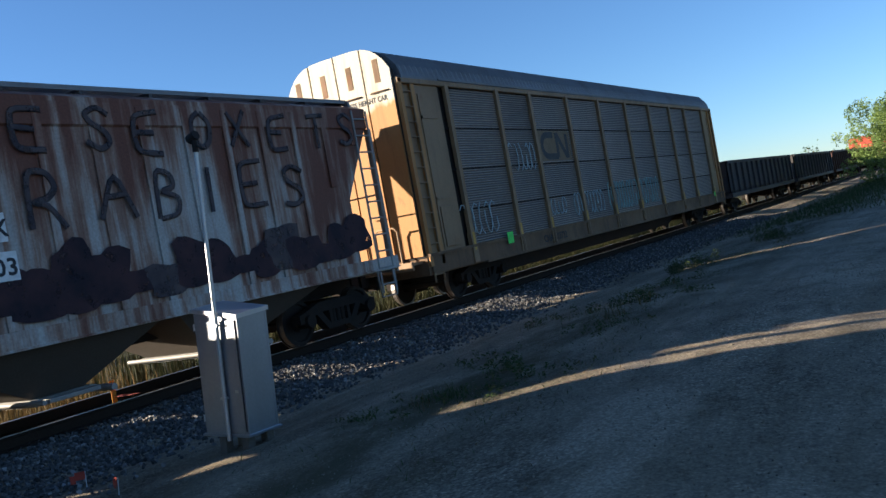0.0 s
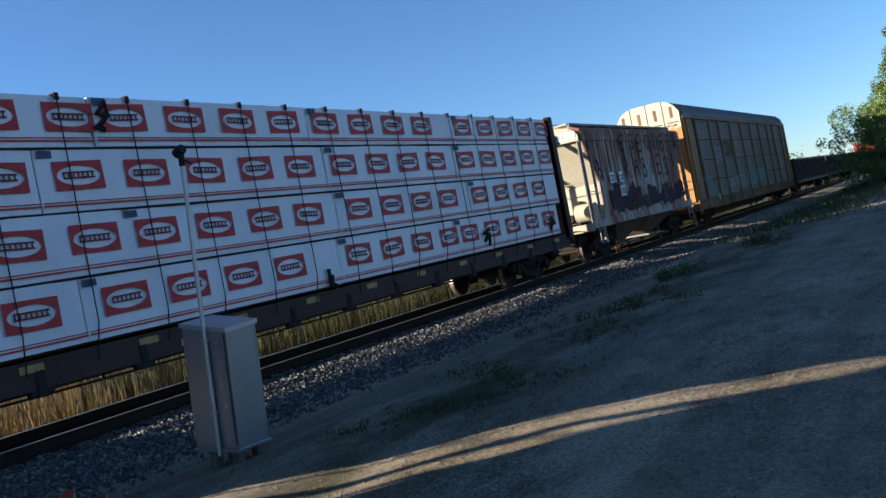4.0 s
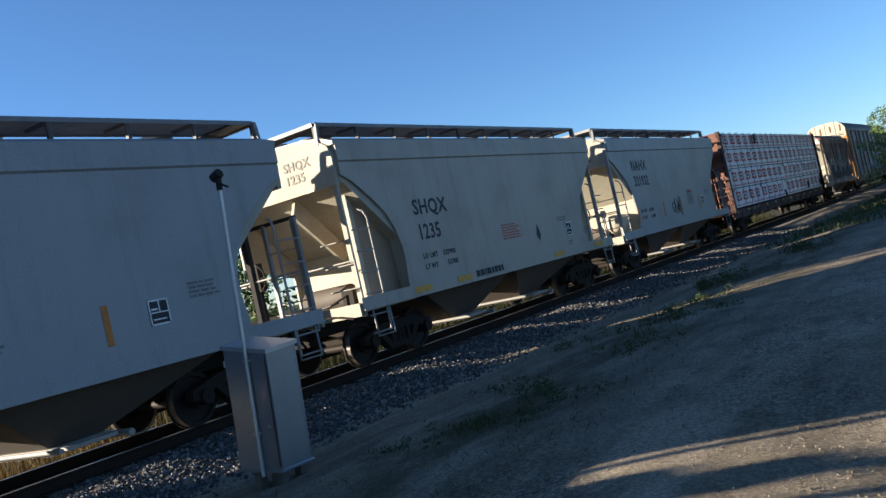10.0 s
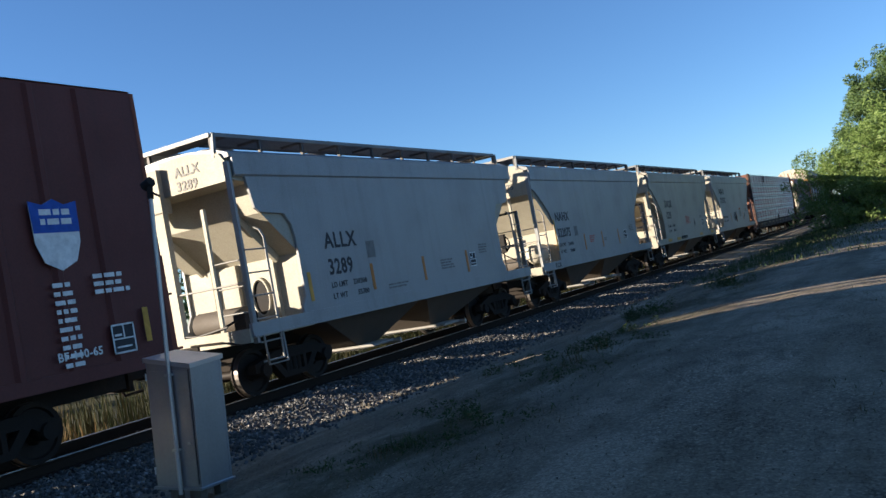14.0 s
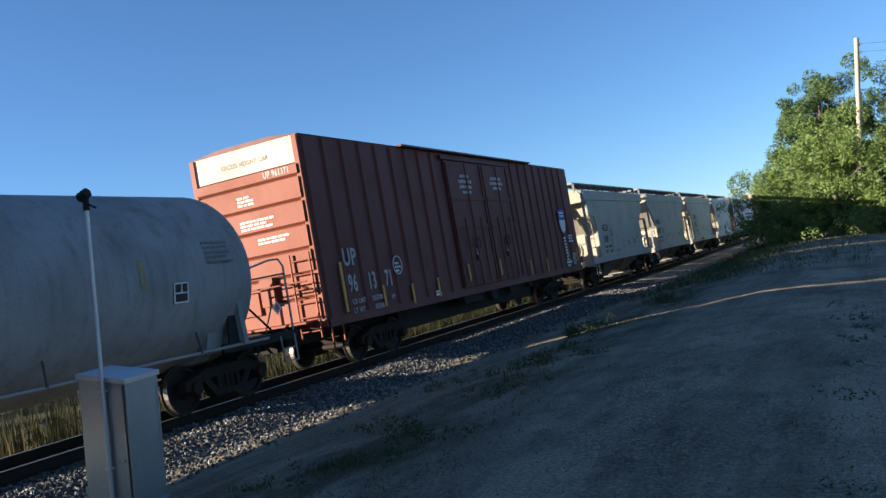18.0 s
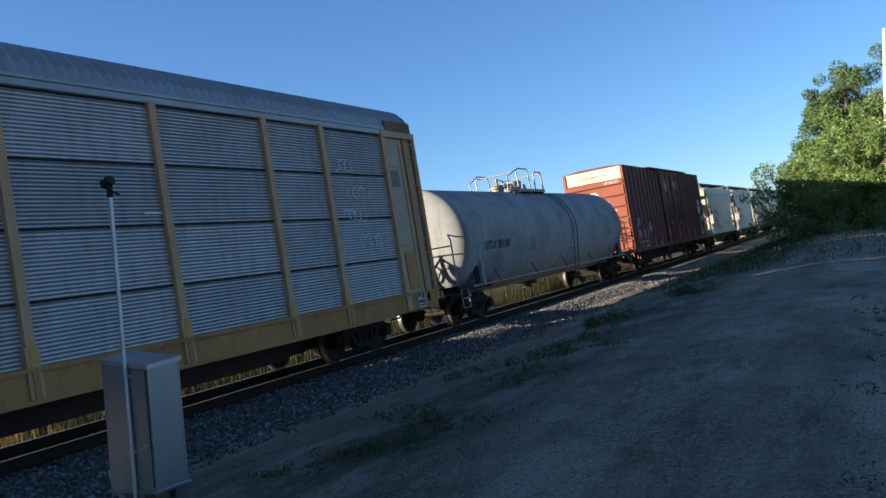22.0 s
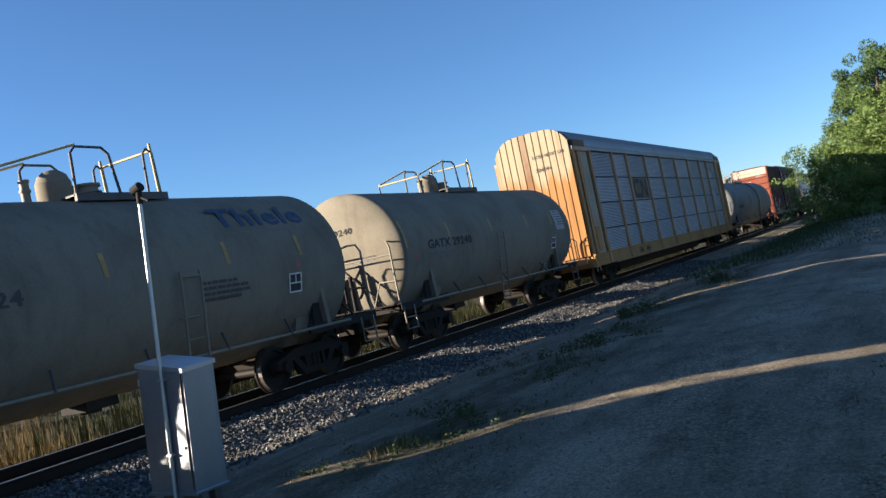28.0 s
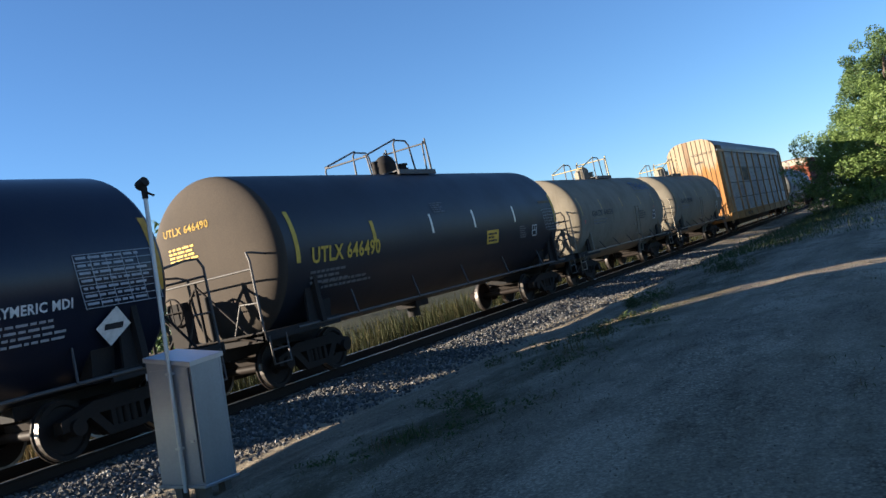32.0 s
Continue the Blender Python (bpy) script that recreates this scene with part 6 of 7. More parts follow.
    part("centre_sill", Shape().prism([(-half, 0.75), (half, 0.75), (half - 4.2, 0.5), (half - 5.0, 0.26), (-half + 5.0, 0.26), (-half + 4.2, 0.5)], "x", -0.3, 0.3), "black", car)
    x = W + 0.08
    marks(car, x)
    for y in posts[1:-1]:
        part("sill_gusset", Shape().box(W + 0.05, W + 0.1, y - 0.05, y + 0.05, 0.76, 1.12), sill_coat, car)
    for y in posts:
        tape(car, x + 0.008, y, z0 + 0.2, 0.42, 0.09)
    part("lettering", words("EXCESS HEIGHT CAR", 0.16, "ink"), None, car, at=end_at(0.0, z1 - 0.05 if ribbed else z1 - 0.3, -half - 0.06) @ Matrix.Diagonal((0.78, 1, 1, 1)))
    if ribbed:
        part("lettering", words("704094", 0.2, "ink"), None, car, at=end_at(0.05, z1 - 0.55, -half - 0.062))
    return car


def worn_initials(car, y, z, x, w, h, back, ink):
    """A painted panel with a round open loop joined to a zigzag, as plain shapes."""
    p = part("painted_mark", Shape().box(x - 0.088, x - 0.083, y, y + w, z, z + h), back, car, "faded painted mark")
    t = 0.105 * h
    depth = [0.0]

    def stroke(pts):
        q = [Vector((a * w, b * h)) for a, b in pts]
        left, right = [], []
        for k, c in enumerate(q):
            d = (q[min(k + 1, len(q) - 1)] - q[max(k - 1, 0)]).normalized() * t
            left.append((y + c.x - d.y, z + c.y + d.x))
            right.append((y + c.x + d.y, z + c.y - d.x))
        depth[0] += 0.0015
        part("stroke", Shape().prism(left + right[::-1], "x", x - 0.0825 + depth[0], x - 0.0815 + depth[0]), ink, p)
    loop = [(0.26 + 0.17 * math.cos(a * math.pi / 8), 0.5 + 0.36 * math.sin(a * math.pi / 8)) for a in range(4, 13)]
    stroke([(0.47, 0.86), (0.36, 0.86)] + loop + [(0.36, 0.14), (0.56, 0.14)])
    stroke([(0.56, 0.1), (0.57, 0.5), (0.57, 0.93)])
    stroke([(0.585, 0.9), (0.72, 0.5), (0.86, 0.1)])
    stroke([(0.875, 0.07), (0.885, 0.5), (0.89, 0.9)])


def scrawl(car, x, y, z, w, h, mat, seed, n=7, thick=0.015):
    rnd, s = random.Random(seed), Shape()
    for k in range(n):
        cy = y + (k + 0.5) * w / n
        a0 = rnd.uniform(0, 6.28)
        pts = [(x, cy + w / n * 0.55 * math.cos(a0 + q * 0.75), z + h / 2 + h * 0.48 * math.sin(a0 + q * 0.75 * rnd.choice((1, 1, 0.9)))) for q in range(rnd.randint(5, 9))]
        s.tube(pts, thick, 4)
    part("graffiti_letters", s, mat, car)


def build_autoracks():
    def marks1(car, x):
        worn_initials(car, -6.05, 3.02, x, 2.1, 0.85, "worn", "ink")
        for y, z, w, h, m, sd in ((-8.0, 2.8, 1.5, 0.75, "grafw", 1), (-10.9, 1.35, 1.7, 0.8, "grafw", 2), (-4.4, 1.35, 2.3, 0.7, "grafw", 3), (-1.6, 1.3, 5.0, 0.95, "grafg", 4), (-6.0, 1.5, 1.0, 0.5, "grafw", 7)):
            scrawl(car, x - 0.06, y, z, w, h, m, sd, int(w * 4))
        part("tag_card", Shape().box(x + 0.02, x + 0.024, -9.0, -8.7, 1.02, 1.3), "green", car, "bright green card")
        part("tag_card", Shape().box(x + 0.02, x + 0.024, 10.6, 10.75, 1.05, 1.25), "green", car, "bright green card")
        sign(car, "CNA 712722", -6.9, 0.84, x - 0.02, 0.26, "ink")
        sign(car, "NA", -0.9, 4.25, x, 0.01, "ink")
    a1 = autorack(27.9, 12.55, "dark weathered galvanised autorack with graffiti and yellow ends", "panel_dark", "roofdark", 4.98, (-10.6, -8.15, -6.25, -3.75, -1.25, 1.25, 3.75, 6.25, 8.3, 10.9), marks1, False)

    def marks2(car, x):
        worn_initials(car, -6.64, 3.07, x, 2.4, 0.9, "worn", "ink")
        sign(car, "CNA 704094", -7.75, 0.82, x - 0.02, 0.3, "ink")
        data_plate(car, x - 0.02, half2 - 1.15, 0.8, 0.34)
        for y, z in ((9.0, 4.2), (9.4, 3.6), (9.1, 3.1), (9.6, 2.5)):
            scrawl(car, x - 0.08, y + 0.6, z - 0.15, 0.9, 0.28, "white", int(z * 10), 4, 0.012)
        for y, z in ((-10.8, 3.1), (-5.2, 2.4), (-9.5, 1.9), (-2.0, 3.2), (4.0, 3.2)):
            part("bare_streak", Shape().box(x - 0.065, x - 0.06, y, y + 0.6, z, z + 0.03), "wreflect", car)
        part("print_frame", Shape().box(x - 0.075, x - 0.072, half2 - 1.5, half2 - 1.0, 3.75, 4.15), "fadedink", car)
    half2 = 13.42
    autorack(-127.67, half2, "pale galvanised autorack with sunlit yellow ribbed end doors", "panel_pale", "roofgal", 5.12, (-11.6, -8.85, -6.88, -4.03, -1.25, 1.6, 4.46, 7.32, 9.25, 11.82), marks2, True, "paleyellow", "yellowsill")


def build_centerbeam():
    car = car_thing("centerbeam_flatcar", "brown centerbeam flatcar loaded with wrapped lumber", "flatcar", -9.9)
    H, W, TOP = 10.9, 1.46, 4.55
    part("deck", Shape().box(-1.35, 1.35, -H, H, 0.92, 1.06, 0.015), "black", car)
    for k in (1, -1):
        part("side_sill", Shape().box(k * 1.28, k * 1.36, -H, H, 0.70, 1.08), "beamdark", car)
    cross = cached("cbx", lambda: Shape().box(1.2, 1.38, -0.06, 0.06, 0.60, 0.94).tube([(1.32, -0.16, 0.66), (1.32, 0.16, 0.66)], 0.06, 8).mesh("winch", M["black"]))
    for j in range(13):
        part("winch", cross, None, car, at=pose(0, -H + 1.2 + j * 1.62, 0))
    part("center_beam", Shape().box(-0.06, 0.06, -H, H, 1.06, TOP), "beam", car)
    part("centre_sill", Shape().prism([(-H, 0.93), (H, 0.93), (H - 3.2, 0.58), (-H + 3.2, 0.58)], "x", -0.3, 0.3), "black", car)
    part("brake_line", Shape().tube([(-0.6, -H + 3.4, 0.46), (-0.6, 0, 0.43), (-0.6, H - 3.4, 0.46)], 0.022), "black", car)
    for j in range(6):
        part("line_hanger", cached("hanger", lambda: Shape().box(-0.62, -0.58, -0.03, 0.03, 0.44, 0.93).mesh("line_hanger", M["black"])), None, car, at=pose(0, -H + 4.0 + j * 2.76, 0))
    for j in range(12):
        part("sill_plate", cached("sillplate", lambda: Shape().box(0, 0.006, 0, 0.34, 0, 0.1).mesh("sill_plate", M["oldreflect"])), None, car, at=pose(1.361, -H + 0.5 + j * 1.84, 0.93))
    for k in (1, -1):
        y = k * H
        bulk = part("bulkhead", Shape().box(-W, W, y - k * 0.16, y - k * 0.02, 1.0, TOP, 0.01), "beam", car, "brown ribbed end bulkhead")
        for x in (-W, W):
            part("bulkhead_post", Shape().box(x - 0.12 if x > 0 else x, x if x < 0 else x + 0.02, y - k * 0.16, y + k * 0.12, 0.95, TOP + 0.02, 0.012), "beamdark", bulk)
        for x in (-0.7, 0, 0.7):
            part("bulkhead_stiffener", Shape().prism([(y, 1.0), (y + k * 0.34, 1.0), (y + k * 0.12, TOP), (y, TOP)], "x", x - 0.07, x + 0.07), "beam", bulk)
        for j in range(6):
            z = 1.35 + j * 0.56
            part("bulkhead_rib", Shape().box(-W + 0.05, W - 0.05, y - k * 0.02, y + k * 0.13, z, z + 0.17, 0.015), "beam", bulk)
        ladder(car, ((W - 0.55, y + k * 0.3, 0.6), (W - 0.55, y + k * 0.3, 2.6)), 0.45, (1, 0, 0), 6, "beam", 0.02)
        part("end_platform", Shape().box(-1.3, 1.3, y, y + k * 0.5, 0.96, 1.0), "beam", car)
        coupler(car, y + k * 0.2, k)
        truck(car, k * (H - 2.3))
    rnd = random.Random(12)
    emblem = Shape()                         # red oblong round a white oval
    n = 24
    box_ = []
    for k in range(n):
        a = 2 * math.pi * k / n
        c_, s_ = math.cos(a), math.sin(a)
        m_ = max(abs(c_), abs(s_))
        box_.append((0.004, 0.39 * c_ / m_, 0.20 * s_ / m_))
    oval = [(0.004, 0.345 * math.cos(2 * math.pi * k / n), 0.135 * math.sin(2 * math.pi * k / n)) for k in range(n)]
    emblem.add(box_ + oval, [(k, (k + 1) % n, n + (k + 1) % n, n + k) for k in range(n)])
    emm = emblem.mesh("printed_emblem", M["logo"])
    inkm = Shape().box(0.002, 0.005, -0.25, 0.25, -0.045, -0.02).box(0.002, 0.005, -0.25, 0.25, 0.03, 0.055)
    for k in range(7):
        inkm.box(0.002, 0.005, -0.25 + k * 0.075, -0.225 + k * 0.075, -0.045, 0.055)
    inkm = inkm.mesh("printed_word", M["logoink"])
    edges = (1.12, 2.0, 2.88, 3.76, 4.5)     # tiers of packs
    tagm = Shape().box(0.0, 0.004, 0.0, 0.22, -0.1, 0.0).mesh("blue_label", M["blueink"])
    for r in range(4):
        y = -H + 0.30
        lens = ([4.9, 5.6, 4.4, 6.0], [5.8, 4.9, 5.2, 6.0], [4.6, 6.0, 4.9, 6.0], [5.6, 4.7, 5.4, 6.0])[r]
        for n, l in enumerate(lens):
            l = min(l, H - 0.30 - y)
            z0, z1 = edges[r] + 0.035, edges[r + 1]
            off = rnd.uniform(-0.02, 0.02)
            vs, fs = [], []                  # slack wrap with folds
            ny = max(4, int(l / 0.22))
            for i in range(ny + 1):
                for j in range(5):
                    yy, zz = y + 0.01 + (l - 0.02) * i / ny, z0 + (z1 - z0) * j / 4
                    fold = 0.022 * noise.noise((yy * 0.9, zz * 1.6 + r, n)) + 0.012 * noise.noise((yy * 3.1, zz * 4, n + r))
                    vs.append((W - 0.035 + off + (fold if 0 < i < ny else -0.015), yy, zz))
            fs = [(i * 5 + j, (i + 1) * 5 + j, (i + 1) * 5 + j + 1, i * 5 + j + 1) for i in range(ny) for j in range(4)]
            s = Shape().add(vs, fs, True)
            s.box(0.09, W - 0.075 + off, y + 0.01, y + l - 0.01, z0, z1)
            b = part("lumber_pack", s, "wrap", car, "lumber pack in white printed wrap")
            xs = W - 0.012 + off
            yy = y + rnd.uniform(0.5, 0.75)
            while yy < y + l - 0.3:
                at = pose(xs, yy, (z0 + z1) / 2 + 0.06, rnd.uniform(-2, 2))
                part("printed_emblem", emm, None, b, at=at)
                part("printed_word", inkm, None, b, at=at)
                yy += 1.16
            part("printed_line", Shape().box(xs, xs + 0.003, y + 0.02, y + l - 0.02, z0 + 0.07, z0 + 0.095).box(xs, xs + 0.003, y + 0.02, y + l - 0.02, z0 + 0.115, z0 + 0.13), "logo", b)
            part("blue_label", tagm, None, b, at=pose(xs + 0.002, y + 0.04, z1 - 0.02))
            y += l
        if r:
            part("batten", Shape().box(0.1, W - 0.03, -H + 0.3, H - 0.3, edges[r] - 0.004, edges[r] + 0.03), "black", car)
    for j in range(19):
        y = -H + 0.75 + j * 1.16
        lean_ = rnd.uniform(-0.06, 0.06)
        part("tie_down_cable", Shape().tube([(1.37, y + lean_ * 2, 0.9), (W + 0.012, y + lean_, 1.4), (W + 0.012, y, TOP - 0.09), (W - 0.15, y, TOP - 0.03), (0.05, y, TOP - 0.03)], 0.009, 4), "black", car)
        part("corner_guard", cached("guard", lambda: Shape().box(W - 0.10, W + 0.02, -0.035, 0.035, TOP - 0.04, TOP - 0.02).box(W + 0.008, W + 0.022, -0.035, 0.035, TOP - 0.12, TOP - 0.02).mesh("corner_guard", M["black"])), None, car, at=pose(0, y, 0))
    for y, z in ((-4.9, TOP - 0.35), (5.7, 1.45), (9.6, 1.5), (-0.5, 1.25)):
        vs = [(W + 0.01 + 0.02 * rnd.random(), y + rnd.uniform(-0.16, 0.16), z + rnd.uniform(-0.25, 0.25)) for q in range(7)]
        part("torn_wrap", Shape().tube(vs, 0.04, 5), "black", car, "torn flap of black wrap")
    for t, y in (("SOO", -H + 2.6), ):
        sign(car, t, y, 0.9, 1.365, 0.15, "fadedink")
    part("lettering_bars", bars(-H + 3.2, 0.91, 1.366, 0.7, 1, 0.12, 0.02, 3), "fadedink", car)
    part("bulkhead_figures", Shape().box(0.3, 0.9, -H - 0.14, -H - 0.135, TOP - 0.5, TOP - 0.34), "white", car)


HEAD, KNUCKLE = 0.115, 0.5                  # depth of a tank head, tightness of its rim


def tank_car(u, half, r, zc, mat, label, head_mat=None, rail_mat="pipe", dome_mat=None, dome_y=0.0, seams=(), ladder_y=0.0, band=None, steps="full", ends=None, low_hoop=0.0, head=HEAD):
    """Tank between half-lengths, on a stub-sill frame with end platforms; ends: where the shell meets its heads; low_hoop: reach of the sloping guard bar."""
    car = car_thing("tank_car", label, "tank car", u)
    hd = r * head
    low_mat = {'wrail': 'wrail', 'yrail': 'brail'}.get(rail_mat, 'pipe')
    ya, yb = ends or (-half + hd, half - hd)
    prof = [(ya + (yb - ya) * k / 14, r) for k in range(15)]
    part("shell", Shape().turned(prof, 0, zc, 56), mat, car)
    for k in (1, -1):
        hp = [((yb if k > 0 else ya) + k * hd * math.sin(radians(a)), max(0.0001, r * max(0.0, math.cos(radians(a))) ** KNUCKLE)) for a in (0, 8, 16, 24, 32, 40, 48, 56, 64, 72, 79, 84, 88, 89.7, 90)]
        s = Shape().turned(hp, 0, zc, 56)
        if k < 0:
            s.f = [q[::-1] for q in s.f]
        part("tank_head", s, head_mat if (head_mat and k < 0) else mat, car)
    for y in seams:
        part("weld_band", Shape().turned([(y - 0.05, r), (y - 0.04, r + 0.012), (y + 0.04, r + 0.012), (y + 0.05, r)], 0, zc, 56), band or mat, car)
    e = half + 0.62                          # end sill
    for k in (1, -1):
        part("stub_sill", Shape().box(-0.3, 0.3, k * e, k * (half - 2.4), 0.68, 1.05), "black", car)
    for k in (1, -1):
        y = k * (half - 1.5)
        part("saddle", Shape().prism([(-1.25, zc - r * 0.62), (-0.8, zc - r + 0.1), (0.8, zc - r + 0.1), (1.25, zc - r * 0.62), (1.15, 0.95), (-1.15, 0.95)], "y", y - 0.2, y + 0.2), mat if mat not in ("tankk", "tankd") else "black", car)
        y = k * (half - 1.02)
        part("side_saddle", Shape().prism([(y - 0.34, 1.02), (y - 0.06, 1.02), (y - 0.06, zc - r * 0.12), (y - 0.22, zc - r * 0.2)], "x", r * 0.84, r * 0.84 + 0.05), "black", car)
        part("saddle_post", Shape().prism([(y - 0.06, 1.02), (y + 0.06, 1.02), (y - 0.02, zc - r * 0.1), (y - 0.12, zc - r * 0.1)], "x", r * 0.84, r * 0.84 + 0.16), mat if mat not in ("tankk", "tankd") else "black", car)
        part("end_platform", Shape().box(-1.45, 1.45, k * (half - 1.1), k * e, 1.02, 1.07).box(-1.48, 1.48, k * (e - 0.04), k * e, 0.92, 1.1).box(1.40, 1.46, k * (half - 1.6), k * e, 0.92, 1.08), "black", car)
        hr = Shape()
        for x in (1.42, -1.42):
            hr.tube([(x, k * (e - 0.05), 1.05), (x, k * (e - 0.05), 2.35), (x * 0.95, k * (e - 0.08), 2.5), (x * 0.9, k * (e - 0.3), 2.5), (x, k * (half - 0.9), 2.3)], 0.022)
        hr.tube([(1.42, k * (e - 0.05), 2.2), (0.5, k * (e - 0.05), 2.2), (-1.42, k * (e - 0.05), 2.2)], 0.02)
        hr.tube([(1.42, k * (e - 0.05), 1.6), (1.0, k * (e - 0.05), 1.62), (0.75, k * (e - 0.05), 1.1)], 0.018)
        part("end_handrail", hr, low_mat, car)
        for x in (-1.0, 1.0):
            part("brace_rod", Shape().tube([(0, k * (e - 0.1), 2.12), (x, k * (e - 0.12), 1.08)], 0.022), "black", car)
        part("brace_rod", Shape().tube([(0, k * (e - 0.1), 2.2), (0, k * (e - 0.1), 1.08)], 0.03), "black", car)
        part("step", Shape().tube([(1.46, k * (e - 0.1), 1.0), (1.47, k * (e - 0.1), 0.5), (1.47, k * (e - 0.55), 0.5), (1.46, k * (e - 0.55), 1.0)], 0.02).tube([(1.46, k * (e - 0.1), 0.75), (1.46, k * (e - 0.55), 0.75)], 0.016), low_mat, car)
        coupler(car, k * e, k)
        truck(car, k * (half - 1.15))
    part("brake_stand", Shape().box(-0.75, -0.35, -e + 0.02, -e + 0.25, 1.1, 1.9), "black", car)
    part("vent_post", Shape().tube([(0.2, -e + 0.1, 1.05), (0.2, -e + 0.1, 1.9)], 0.05), "black", car)
    brake = Shape()
    ringp = [(-0.55 + 0.26 * math.cos(a * 0.5236), -e - 0.04, 1.75 + 0.26 * math.sin(a * 0.5236)) for a in range(13)]
    brake.tube(ringp, 0.02)
    for a in range(0, 12, 3):
        brake.tube([(-0.55, -e - 0.04, 1.75), ringp[a]], 0.012, 5)
    part("brake_wheel", brake, "black", car)
    # walkway rail along the near and far sides
    for k in (1, -1):
        part("side_rail", Shape().tube([(k * 1.46, -half + 0.3, 1.02), (k * 1.46, half - 0.3, 1.02)], 0.03), low_mat, car)
    for j in range(5):
        y = -half + 2.2 + j * (2 * half - 4.4) / 4
        part("rail_bracket", Shape().tube([(1.5, y, 1.02), (r * 0.8, y + 0.15, zc - r * 0.6)], 0.02), "pipe", car)
    # manway platform, dome, valves and guard rails
    top = zc + r
    dm = dome_mat or mat
    if low_hoop:
        ry = dome_y + (0.7 if rail_mat == "yrail" else 0.4)   # guard rails stand ahead of the dome
        vm = "brail" if rail_mat == "yrail" else "black"
        part("manway_platform", Shape().box(-0.62, 0.62, ry - 0.75, ry + 1.1, top - 0.02, top + 0.01).box(0.60, 0.66, ry - 0.75, ry + 1.1, top - 0.1, top + 0.02), "pipe", car)
        part("dome", Shape().drum(0.05, dome_y + 0.05, top - 0.05, top + 0.30, 0.27, 20).drum(0.05, dome_y + 0.05, top + 0.30, top + 0.42, 0.27, 20, 0.22).drum(0.05, dome_y + 0.05, top + 0.42, top + 0.49, 0.22, 20, 0.13).drum(0.05, dome_y + 0.05, top + 0.49, top + 0.52, 0.13, 20, 0.02), dm, car)
        for x, y, hh, rr in ((0.1, dome_y - 0.5, 0.30, 0.07), (0.1, dome_y + 0.6, 0.22, 0.2), (-0.3, dome_y + 0.35, 0.3, 0.08)):
            part("valve", Shape().drum(x, y, top - 0.06, top + hh, rr, 12).drum(x, y, top + hh * 0.5, top + hh * 0.62, rr * 1.25, 12).drum(x, y, top + hh, top + hh + 0.04, rr * 1.2, 12), vm, car)
        for x in (-0.62, 0.62):
            part("low_post", Shape().tube([(x, ry - low_hoop + 0.08, top - 0.25), (x, ry - low_hoop, top + 0.26), (x * 0.96, ry - low_hoop + 0.01, top + 0.35), (x * 0.85, ry - low_hoop + 0.01, top + 0.37)], 0.022), "pipe", car)
            part("guard_hoop", Shape().tube([(x, ry - 0.72, top + 0.0), (x, ry - 0.7, top + 0.66), (x, ry - 0.6, top + 0.76), (x, ry - 0.1, top + 0.76), (x, ry + 0.02, top + 0.66), (x, ry + 0.13, top + 0.0)], 0.024), "pipe", car)
            part("guard_hoop", Shape().tube([(x, ry + 0.72, top + 0.0), (x, ry + 0.74, top + 0.68), (x, ry + 0.82, top + 0.77), (x, ry + 0.94, top + 0.7), (x, ry + 0.98, top + 0.0)], 0.022), "pipe", car)
            part("guard_bar", Shape().tube([(x, ry - low_hoop + 0.01, top + 0.37), (x, ry - 0.6, top + 0.79)], 0.022), rail_mat, car)
            part("guard_post", Shape().tube([(x, ry + 0.95, top + 0.0), (x, ry + 0.92, top + 0.86)], 0.024), rail_mat, car)
        for y, z in ((ry + 0.94, 0.74), (ry - low_hoop + 0.01, 0.34)):
            part("guard_bar", Shape().tube([(-0.62, y, top + z), (0.62, y, top + z)], 0.022), rail_mat, car)
    else:
        part("manway_platform", Shape().box(-0.8, 0.8, dome_y - 1.3, dome_y + 1.3, top - 0.05, top - 0.02).box(0.79, 0.83, dome_y - 1.3, dome_y + 1.3, top - 0.1, top), low_mat, car)
        for y in (-1.2, 0.0, 1.2):
            part("platform_bracket", Shape().prism([(0.2, top - 0.05), (0.8, top - 0.05), (0.8, top - 0.14), (0.62, top - 0.19)], "y", dome_y + y - 0.03, dome_y + y + 0.03), low_mat, car)
        part("dome", Shape().drum(0.1, dome_y + 0.12, top - 0.05, top + 0.34, 0.26, 24).drum(0.1, dome_y + 0.12, top + 0.34, top + 0.38, 0.275, 24).drum(0.1, dome_y + 0.12, top + 0.38, top + 0.41, 0.275, 24, 0.2), dm, car, "round pale valve housing")
        part("manway", Shape().drum(0.2, dome_y - 0.62, top - 0.05, top + 0.07, 0.36, 24).drum(0.2, dome_y - 0.62, top + 0.07, top + 0.11, 0.40, 24, 0.36), low_mat, car, "dark bolted manway cover")
        for a in range(6):
            part("cover_bolt", cached("cbolt", lambda: Shape().tube([(0, 0, 0), (0, 0, 0.13)], 0.018, 6).box(-0.035, 0.035, -0.02, 0.02, 0.09, 0.12).mesh("cover_bolt", M["pipe"])), None, car, at=pose(0.2 + 0.37 * math.cos(a * 1.0472), dome_y - 0.62 + 0.37 * math.sin(a * 1.0472), top + 0.06))
